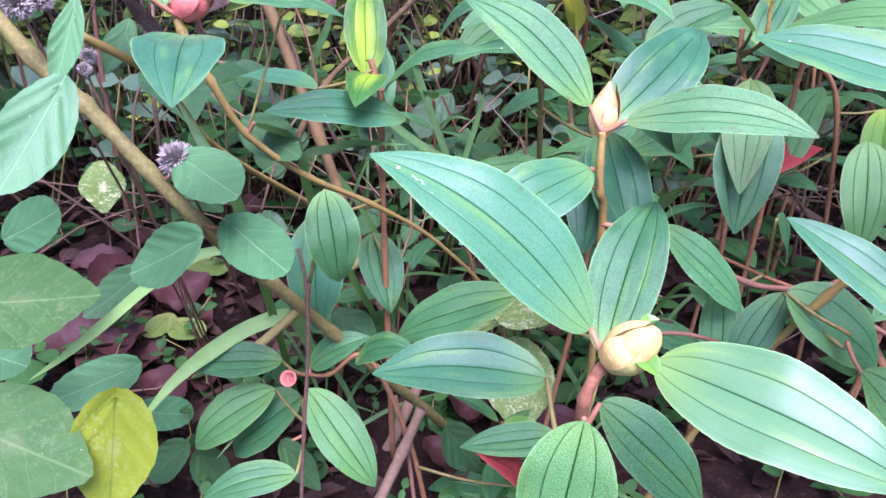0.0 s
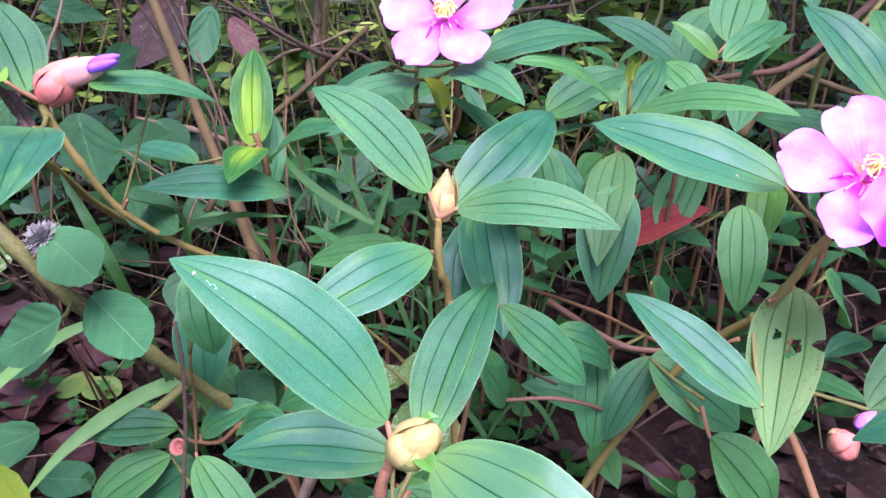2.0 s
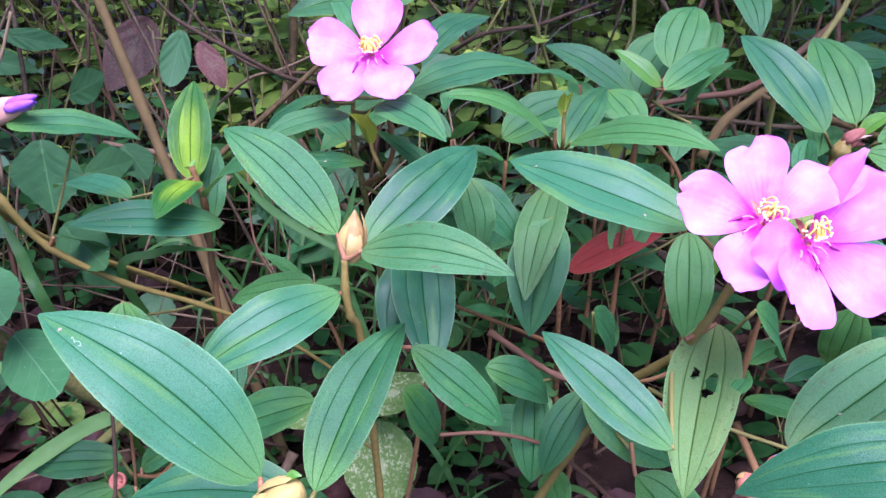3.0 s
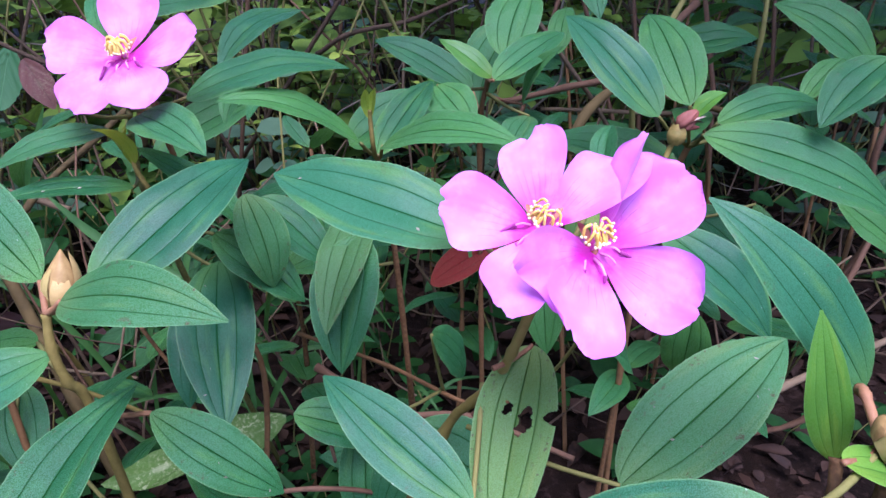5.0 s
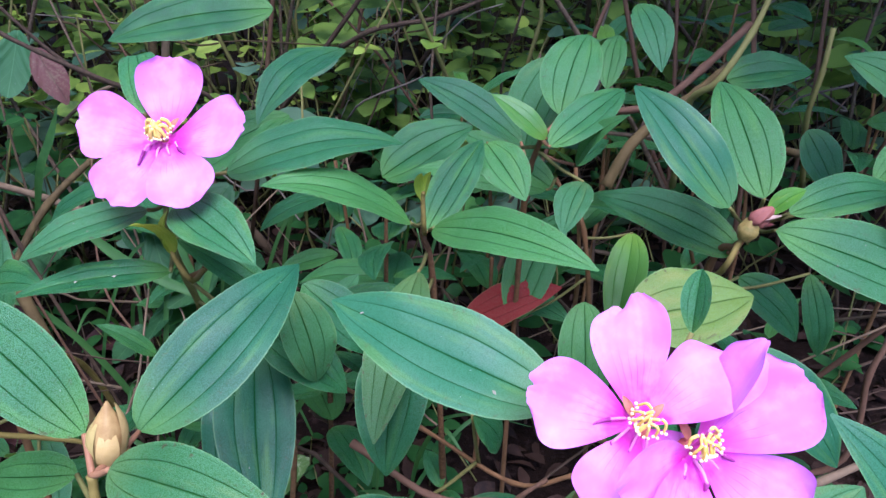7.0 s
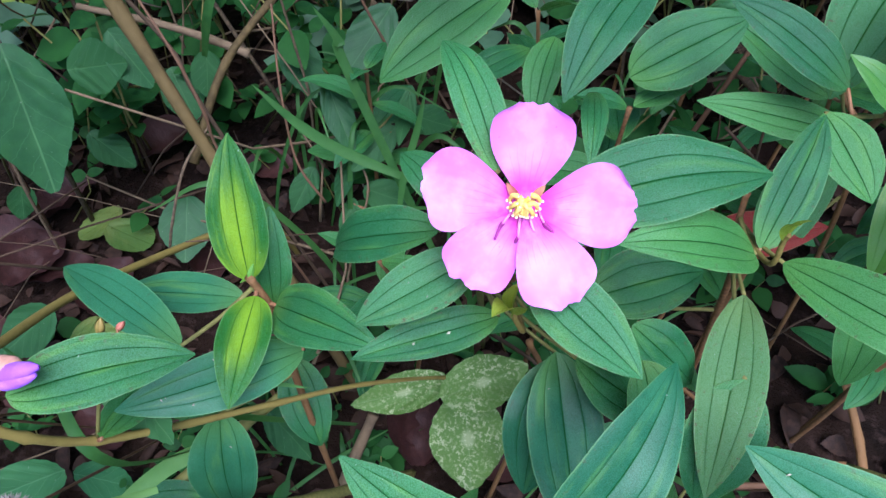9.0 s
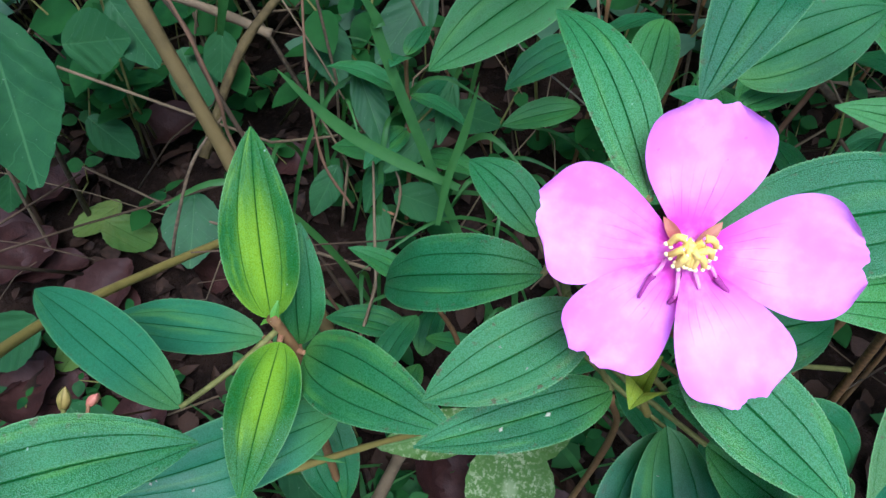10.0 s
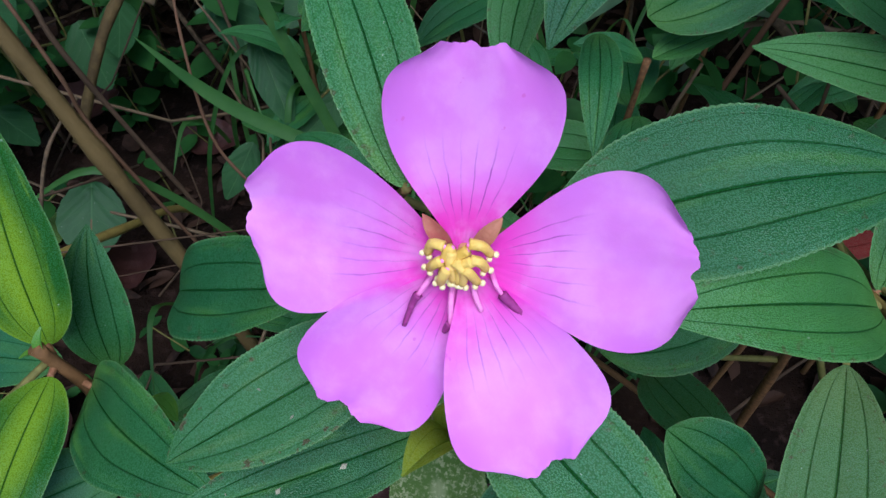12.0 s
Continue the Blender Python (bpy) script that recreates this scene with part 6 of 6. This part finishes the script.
def blade(label, width, *points, material=None):
    """One flat folded blade of grass along points."""
    path = smooth_path(points, 8)
    verts, faces = [], []
    for i, p in enumerate(path):
        s = i / (len(path) - 1)
        d = (path[min(i + 1, len(path) - 1)] - path[max(i - 1, 0)]).normalized()
        side = d.cross(Vector((0.15, -0.75, 0.65))).normalized()
        up = side.cross(d)
        half = width / 2 * min(1.0, 2.2 * (1 - s) ** 0.75) * (0.6 + 0.4 * min(1, s * 4))
        verts += [p - side * half + up * half * 0.4, p, p + side * half + up * half * 0.4]
        if i:
            a = (i - 1) * 3
            faces += [(a, a + 1, a + 4, a + 3), (a + 1, a + 2, a + 5, a + 4)]
    return tagged(mesh_object("grass_blade", verts, faces, material or GRASS), label, "grass", "grass blades")


blade("long light green grass blade arching over litter", 0.007, (-0.1114, 0.3798, 0.2484), (-0.1469, 0.3694, 0.2501), (-0.1781, 0.3607, 0.2339), (-0.2058, 0.3498, 0.2134), (-0.2318, 0.3401, 0.1950), (-0.2543, 0.3328, 0.1813), material=PALE_GRASS)
blade("long pale green grass blade arching down", 0.012, (-0.1053, 0.4593, 0.0998), (-0.1154, 0.4425, 0.1533), (-0.1411, 0.4321, 0.1551), (-0.1678, 0.4159, 0.1459), (-0.1916, 0.3882, 0.1365), (-0.2162, 0.3645, 0.1131), material=PALE_GRASS)
blade("bright green upright grass blade", 0.007, (-0.14, 0.52, 0.0), (-0.1258, 0.3896, 0.2640), (-0.1509, 0.4108, 0.3063), (-0.1689, 0.4247, 0.3339))
blade("pale arching grass blade", 0.006, (-0.03, 0.5, 0.05), (-0.0879, 0.4139, 0.2721), (-0.0663, 0.4160, 0.3019), (-0.0204, 0.4057, 0.3078))
blade("wide flat grass blade over the litter", 0.009, (0.0305, 0.6603, 0.1859), (-0.0223, 0.6657, 0.2152), (-0.0572, 0.6694, 0.2433), (-0.0910, 0.6748, 0.2856))
blade("wide grass blade standing in the shade", 0.008, (-0.1602, 0.7855, 0.2324), (-0.1433, 0.7800, 0.2794), (-0.1285, 0.7853, 0.3094), (-0.1166, 0.7891, 0.3383))
blade("wide yellow green grass blade", 0.008, (0.08, 0.62, 0.0), (-0.0201, 0.7159, 0.2553), (-0.0262, 0.7226, 0.2862), (-0.0432, 0.7280, 0.3159))
blade("narrow upright grass blade among herbs", 0.006, (0.0142, 0.6389, 0.1685), (0.0217, 0.6527, 0.2053), (0.0335, 0.6645, 0.2405), (0.0423, 0.6747, 0.2743))
for n in range(64):
    x, y = random.uniform(-0.14, 0.22), random.uniform(0.42, 0.95)
    h, lean = random.uniform(0.06, 0.22) * (0.5 if y < 0.5 else 1), Vector((random.uniform(-0.1, 0.1), random.uniform(-0.08, 0.06), 0))
    blade("narrow green grass blade in the undergrowth", random.uniform(0.002, 0.006), (x, y, 0.0), Vector((x, y, h * 0.6)) + lean * 0.4, Vector((x, y, h)) + lean, Vector((x, y, h * 0.9)) + lean * 1.7)

# ---- dry seed heads ----


def seed_head(foot, at, size, label):
    """A fuzzy round dead flower head of many small scales on a thin stalk."""
    foot, at = Vector(foot), Vector(at)
    head = new("seed_head")
    head.matrix_basis = Matrix.Translation(foot)
    tagged(head, label, "seed head", "dry seed heads")
    tube("stalk", RED_TWIG, head, 0.0008, 0.0010, at, at.lerp(foot, 0.5) + Vector((0.004, 0, 0)), foot, steps=5, sides=6)
    verts, faces = [], []
    chance = random.Random(int(size * 1e6))
    for _ in range(420):
        d = Vector((chance.gauss(0, 1), chance.gauss(0, 1), chance.gauss(0, 1))).normalized()
        side = d.orthogonal().normalized() * size * 0.10
        reach = size * chance.uniform(0.6, 0.85)
        k = len(verts)
        verts += [d * size * 0.45 - side, d * size * 0.45 + side, d * reach + side.cross(d) * 0.5]
        verts += [d * size * 0.45 + side.cross(d)]
        faces += [(k, k + 1, k + 2), (k + 1, k + 3, k + 2), (k + 3, k, k + 2)]
    attach(mesh_object("fluff", verts, faces, FUZZ, smooth=False), head, Matrix.Translation(at))


seed_head((-0.17, 0.55, 0.0), (-0.1420, 0.3450, 0.3205), 0.0135, "grey fuzzy dry seed head beside a round leaf")
seed_head((-0.22, 0.52, 0.0), (-0.1910, 0.3755, 0.3682), 0.0060, "grey brown dry flower head among leaves")
seed_head((-0.21, 0.52, 0.0), (-0.1883, 0.3623, 0.3646), 0.0050, "grey brown dry flower head among leaves")
seed_head((-0.23, 0.56, 0.0), (-0.2052, 0.3467, 0.3991), 0.0100, "grey purple dry flower head among leaves")
seed_head((-0.23, 0.57, 0.0), (-0.1988, 0.3582, 0.3996), 0.0075, "grey purple dry flower head among leaves")

# ---- fallen leaves ----


def dead_leaf(at, size, turn, curl, label="curled purple-brown dead leaf on the soil"):
    verts, faces = [], []
    rows, cols = 12, 9
    for i in range(rows + 1):
        s = i / rows
        half = 0.36 * math.sin(math.pi * min(1, 0.04 + s * 0.95)) ** 0.7
        for k in range(cols):
            v = k / (cols - 1) * 2 - 1
            z = curl * (v * v * half + 0.35 * (s - 0.5) ** 2) + 0.03 * math.sin(s * 21 + abs(v) * 4)
            verts.append(Vector(((s - 0.5), v * half, z)) * size)
    for i in range(rows):
        for k in range(cols - 1):
            a = i * cols + k
            faces.append((a, a + cols, a + cols + 1, a + 1))
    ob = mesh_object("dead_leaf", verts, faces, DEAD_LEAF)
    ob.matrix_basis = Matrix.Translation(at) @ pose(0, 0, 0, random.uniform(-18, 18), random.uniform(-18, 18), turn)
    return tagged(ob, label, "leaf", "fallen leaves")


for x, y, size, turn in ((-0.33, 0.57, 0.085, 30), (-0.23, 0.55, 0.06, 80), (-0.30, 0.66, 0.08, -20), (-0.20, 0.70, 0.06, 100), (-0.42, 0.62, 0.08, 10), (-0.11, 0.55, 0.055, 60), (-0.27, 0.52, 0.06, 140),
                         (0.03, 0.50, 0.06, 75), (0.10, 0.47, 0.05, 20), (-0.38, 0.80, 0.08, 50), (-0.15, 0.85, 0.06, 0), (0.0, 0.42, 0.055, 120), (0.28, 0.46, 0.05, 45), (-0.36, 0.70, 0.07, 200)):
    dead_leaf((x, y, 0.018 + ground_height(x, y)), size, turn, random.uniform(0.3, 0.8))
for foot, tip in (((-0.3151, 0.7792, 0.0300), (-0.3564, 0.7507, 0.0200)), ((-0.3161, 0.7552, 0.0300), (-0.2649, 0.7276, 0.0300)), ((-0.3015, 0.6320, 0.0300), (-0.3102, 0.5894, 0.0300)), ((-0.2914, 0.6209, 0.0300), (-0.2539, 0.5894, 0.0300))):
    plant = shrub(foot, "yellowing heart-shaped fallen leaf on the litter", "leaf", "fallen_leaf", "fallen leaves")
    round_leaf(plant, foot, tip, 0.75 * (Vector(tip) - Vector(foot)).length, 0, YELLOW)
for at, size, turn in (((-0.3896, 0.7121, 0.0300), 0.085, 70), ((-0.4221, 0.7410, 0.0300), 0.07, 20), ((-0.3882, 0.5794, 0.0300), 0.10, 20), ((-0.3344, 0.5697, 0.0300), 0.085, 120), ((-0.2931, 0.6731, 0.0300), 0.07, 60), ((0.0176, 0.5060, 0.0300), 0.075, 95), ((-0.2850, 0.8926, 0.0300), 0.08, 40)):
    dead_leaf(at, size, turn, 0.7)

rng = np.random.default_rng(5)


def spread(n, x, y):
    return rng.uniform(x[0], x[1], n), rng.uniform(y[0], y[1], n)


def heights(xs, ys):
    return np.array([ground_height(a, b) for a, b in zip(xs, ys)])


xs, ys = spread(4200, (-0.9, 1.2), (0.25, 1.6))
ax = np.stack([rng.normal(size=4200), rng.normal(size=4200), rng.normal(size=4200) * 0.25], 1)
up = np.stack([rng.normal(size=4200) * 0.35, rng.normal(size=4200) * 0.35, np.ones(4200)], 1)
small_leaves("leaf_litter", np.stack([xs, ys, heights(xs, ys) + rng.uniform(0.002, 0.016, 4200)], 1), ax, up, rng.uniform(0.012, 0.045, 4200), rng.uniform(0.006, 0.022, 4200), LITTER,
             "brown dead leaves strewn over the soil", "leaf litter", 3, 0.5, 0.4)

# ---- undergrowth behind the shrubs ----


def undergrowth(name, count, x, y, high, size, material, label, pairs=(3, 6), lean=0.35, seed=1, wide=0.6):
    """Herbs with opposite leaves on thin stems, leaves and stems each as one mesh."""
    r = np.random.default_rng(seed)
    places, axes, lengths, paths, radii = [], [], [], [], []
    for _ in range(count):
        px, py = r.uniform(*x), r.uniform(*y)
        foot = np.array([px, py, ground_height(px, py)])
        h = r.uniform(*high)
        tip = foot + np.array([r.normal() * lean * h, r.normal() * lean * h, h])
        mid = (foot + tip) / 2 + np.array([r.normal(), r.normal(), 0]) * h * 0.08
        paths.append([Vector(foot), Vector(mid), Vector(tip)])
        radii.append(0.0007 + 0.004 * h)
        turn = r.uniform(0, 6.28)
        n = r.integers(pairs[0], pairs[1] + 1)
        for k in range(n):
            q = 1 - 0.8 * k / n
            p = (1 - q) ** 2 * foot + 2 * q * (1 - q) * mid + q * q * tip
            turn += 1.4 + r.normal() * 0.3
            for flip in (0, math.pi):
                a = turn + flip
                places.append(p)
                axes.append((math.cos(a), math.sin(a), r.uniform(-0.35, 0.5)))
                lengths.append(r.uniform(*size) * (0.6 + 0.4 * (k > 0)))
    places, axes, lengths = np.array(places), np.array(axes), np.array(lengths)
    up = np.stack([r.normal(size=len(places)) * 0.3, r.normal(size=len(places)) * 0.3 - 0.25, np.ones(len(places))], 1)
    small_leaves(name, places, axes, up, lengths, lengths * wide * r.uniform(0.75, 1.25, len(places)), material, label, "undergrowth", 4)
    many_tubes(name + "_stems", paths, radii, DARK_TWIG if name == "thicket" else GREEN_STEM, "thin stems of " + label, "stems")


undergrowth("herbs", 60, (-0.75, 0.55), (0.46, 1.0), (0.02, 0.09), (0.022, 0.042), HERB, "small round green herbs over the litter", (1, 2), 0.3, 11, 0.75)
undergrowth("ground_cover", 100, (-0.38, 0.16), (0.30, 0.62), (0.01, 0.06), (0.014, 0.030), HERB, "low leafy herbs covering the soil", (1, 3), 0.4, 31, 0.6)
undergrowth("tall_herbs", 62, (-0.05, 0.9), (0.62, 1.3), (0.12, 0.28), (0.02, 0.05), HERB, "leafy green herbs behind the shrubs", (3, 5), 0.35, 12, 0.55)
undergrowth("tall_herbs", 95, (-1.0, -0.05), (0.85, 1.4), (0.12, 0.30), (0.02, 0.055), HERB, "leafy green herbs behind the shrubs", (3, 5), 0.35, 19, 0.6)
undergrowth("right_herbs", 26, (0.16, 1.0), (0.30, 0.75), (0.02, 0.09), (0.02, 0.045), HERB, "small herbs among bare twigs", (2, 3), 0.35, 13, 0.55)
undergrowth("broad_herbs", 100, (-1.1, 1.2), (0.85, 1.6), (0.10, 0.34), (0.05, 0.085), GREYLEAF, "broad grey-green leaves in the shade", (2, 3), 0.4, 18, 0.6)
undergrowth("thicket", 620, (-2.6, 3.0), (1.15, 3.0), (0.25, 1.1), (0.035, 0.09), THICKET, "dense leafy thicket behind", (8, 13), 0.35, 14, 0.6)
# hedge and side bushes are added blockers that cut the low sky light
undergrowth("hedge", 420, (-5.0, 5.0), (2.6, 4.8), (0.9, 2.2), (0.10, 0.24), THICKET, "tall bushes closing the view, added to block sky light", (12, 18), 0.3, 15, 0.6)
undergrowth("side_bushes", 150, (-5.0, -1.2), (-3.5, 3.0), (0.9, 2.2), (0.09, 0.2), THICKET, "tall bushes added at the sides to cut low sky light", (10, 16), 0.3, 16)
undergrowth("side_bushes", 150, (1.8, 5.5), (-3.5, 3.0), (0.9, 2.2), (0.09, 0.2), THICKET, "tall bushes added at the sides to cut low sky light", (10, 16), 0.3, 17)

# brighter leaf colour here imitates sunlit specks in the thicket
undergrowth("lit_bushes", 100, (-0.7, 1.1), (1.05, 2.0), (0.25, 0.75), (0.016, 0.036), LIT_LEAF, "small yellow-green leaves with sunlight painted in, behind the shrubs", (5, 8), 0.3, 51, 0.6)
r = np.random.default_rng(71)
for colour, label in ((TAN_STEM, "thin tan branchlets tangled behind the shrubs"), (GREY_TWIG, "thin grey branchlets tangled behind the shrubs")):
    paths, radii = [], []
    for _ in range(36):
        p = np.array([r.uniform(-0.7, 1.2), r.uniform(0.85, 1.5), r.uniform(0.05, 0.5)])
        d = np.array([r.normal(), r.normal() * 0.4, r.normal() * 0.6])
        d = d / np.linalg.norm(d) * r.uniform(0.15, 0.4)
        steps = [p + d * q + r.normal(size=3) * 0.014 for q in (0.2, 0.4, 0.6, 0.8)]
        paths.append(smooth_path([Vector(p)] + [Vector(q) for q in steps] + [Vector(p + d)], 3))
        radii.append(r.uniform(0.0010, 0.0024))
    many_tubes("branchlets", paths, radii, colour, label, "twigs")
r = np.random.default_rng(21)
paths, radii = [], []
for _ in range(260):
    p = np.array([r.uniform(-0.9, 1.2), r.uniform(0.5, 1.5), r.uniform(0.0, 0.12)])
    d = np.array([r.normal(), r.normal() * 0.7, abs(r.normal()) * 0.9])
    d = d / np.linalg.norm(d) * r.uniform(0.1, 0.35)
    m = p + d / 2 + r.normal(size=3) * 0.02
    paths.append([Vector(p), Vector((p + m) / 2 + r.normal(size=3) * 0.006), Vector(m), Vector(p + d)])
    radii.append(r.uniform(0.0007, 0.0022))
many_tubes("twigs", paths[:150], radii[:150], DARK_TWIG, "tangled thin dark twigs between the plants", "twigs")
many_tubes("twigs", paths[150:215], radii[150:215], TWIG, "tangled dry brown twigs between the plants", "twigs")

r = np.random.default_rng(61)
for colour, label in ((TWIG, "bare brown sapling stems behind the shrubs"), (RED_TWIG, "thin reddish upright stems behind the shrubs")):
    paths, radii = [], []
    for _ in range(24):
        p = np.array([r.uniform(-0.7, 1.2), r.uniform(0.72, 1.35), 0.0])
        top = p + np.array([r.normal() * 0.26, r.normal() * 0.12, r.uniform(0.4, 0.95)])
        bow = r.normal(size=3) * np.array([0.03, 0.03, 0.0])
        paths.append([Vector(p), Vector(p + (top - p) * 0.35 + bow), Vector(p + (top - p) * 0.7 + bow), Vector(top)])
        radii.append(r.uniform(0.0012, 0.0042))
    many_tubes("saplings", paths, radii, colour, label, "stems")

# ---- unseen trees added overhead to shade the plants and litter ----


def shade_tree(foot, top, limbs, x, y, z, seed):
    """An unseen slim tree, added to block light: a trunk, limbs reaching over the stretch x, y at the heights z, and
    their leaves.
    """
    r = np.random.default_rng(seed)
    foot, top = Vector(foot), Vector(top)
    tree = new("tree")
    tree.matrix_basis = Matrix.Translation(foot)
    tagged(tree, "unseen tree added to shade the plants and litter", "tree", "overhanging trees")
    tube("trunk", TWIG, tree, 0.05, 0.11, top, foot.lerp(top, 0.55) + Vector((0.04, -0.05, 0)), foot, steps=8, sides=14, knots=0.1)
    places, axes = [], []
    for k in range(limbs):
        end = np.array([r.uniform(*x), r.uniform(*y), r.uniform(*z)])
        start = np.array(foot.lerp(top, r.uniform(0.6, 0.98)))
        mid = (start + end) / 2 + np.array([0, 0, 0.25])
        tube("limb", TWIG, tree, 0.004, 0.022, end, mid, start, steps=6, sides=6)
        for _ in range(150):
            q = r.uniform(0.45, 1.03)
            p = (1 - q) ** 2 * start + 2 * q * (1 - q) * mid + q * q * end + r.normal(size=3) * np.array([0.14, 0.12, 0.10])
            places.append(p)
            axes.append((r.normal(), r.normal(), -0.3 + r.normal() * 0.3))
    places, axes = np.array(places), np.array(axes)
    up = np.stack([r.normal(size=len(places)) * 0.4, r.normal(size=len(places)) * 0.4, np.ones(len(places))], 1)
    lengths = r.uniform(0.06, 0.12, len(places))
    crown = small_leaves("crown", places - np.array(foot), axes, up, lengths, lengths * 0.5, THICKET, "leaves of the unseen tree that casts shade", "", 3)
    crown.parent = tree


# three canopies out of view, set where they keep sun off the background
shade_tree((1.5, 3.0, 0.0), (1.2, 2.4, 2.6), 28, (-1.4, 2.4), (0.3, 1.2), (1.35, 2.0), 41)
shade_tree((-1.9, 1.3, 0.0), (-1.6, 1.1, 2.4), 22, (-1.3, -0.18), (-0.15, 0.8), (1.15, 1.7), 43)

shade_tree((2.3, 0.9, 0.0), (2.0, 0.8, 2.2), 18, (0.35, 1.3), (0.1, 0.8), (1.15, 1.6), 47)

# ---- shrubs of the same kind in the shade behind ----


def back_shrub(x, y, z, leaves, size):
    plant = shrub((x, y, 0.0), "shaded ribbed green shrub sprig behind the flowers")
    top = Vector((x + random.uniform(-0.03, 0.03), y + random.uniform(-0.03, 0.03), z))
    stem(plant, STEM, 0.0016, 0.0024, top, Vector((x, y, z * 0.6)) + Vector((0.01, 0, 0)), (x, y, 0.0))
    turn = random.uniform(0, 6)
    for k in range(leaves):
        pair = k // 2
        p = top - Vector((0, 0, 0.035 * pair))
        a = turn + pair * 1.5 + (k % 2) * math.pi + random.uniform(-0.25, 0.25)
        l = size * random.uniform(0.75, 1.1) * (0.6 if pair == 0 else 1)
        end = p + Vector((math.cos(a) * l, math.sin(a) * l, random.uniform(-0.35, 0.35) * l + (0.4 * l if pair == 0 else 0)))
        leaf(plant, p + (end - p) * 0.06, end, l * random.uniform(0.36, 0.46), random.uniform(-25, 25), YOUNG if pair == 0 and random.random() < 0.3 else LEAF)


BEHIND = ((0.02, 0.56, 0.20, 8, 0.07), (0.12, 0.55, 0.26, 8, 0.075), (0.17, 0.62, 0.30, 8, 0.075), (0.26, 0.60, 0.24, 8, 0.08), (0.36, 0.66, 0.30, 8, 0.08), (0.46, 0.60, 0.27, 8, 0.08), (0.42, 0.78, 0.38, 8, 0.085), (0.56, 0.72, 0.34, 8, 0.085), (0.66, 0.62, 0.30, 8, 0.085), (0.30, 0.80, 0.34, 8, 0.08), (0.14, 0.78, 0.28, 8, 0.08), (-0.02, 0.74, 0.24, 8, 0.07))
FARTHER = ((0.22, 0.46, 0.16, 6, 0.065), (0.36, 0.48, 0.18, 6, 0.07), (-0.10, 0.50, 0.16, 6, 0.065), (0.07, 0.40, 0.10, 6, 0.06), (0.60, 0.90, 0.40, 8, 0.09), (0.75, 0.80, 0.36, 8, 0.09), (0.50, 0.52, 0.20, 8, 0.07), (0.86, 0.92, 0.42, 8, 0.09), (0.48, 0.92, 0.36, 8, 0.085), (0.70, 1.02, 0.42, 8, 0.09), (0.28, 0.94, 0.30, 8, 0.08), (0.92, 0.70, 0.36, 8, 0.09))
for x, y, z, k, size in BEHIND + FARTHER:
    back_shrub(x, y, z, k, size)
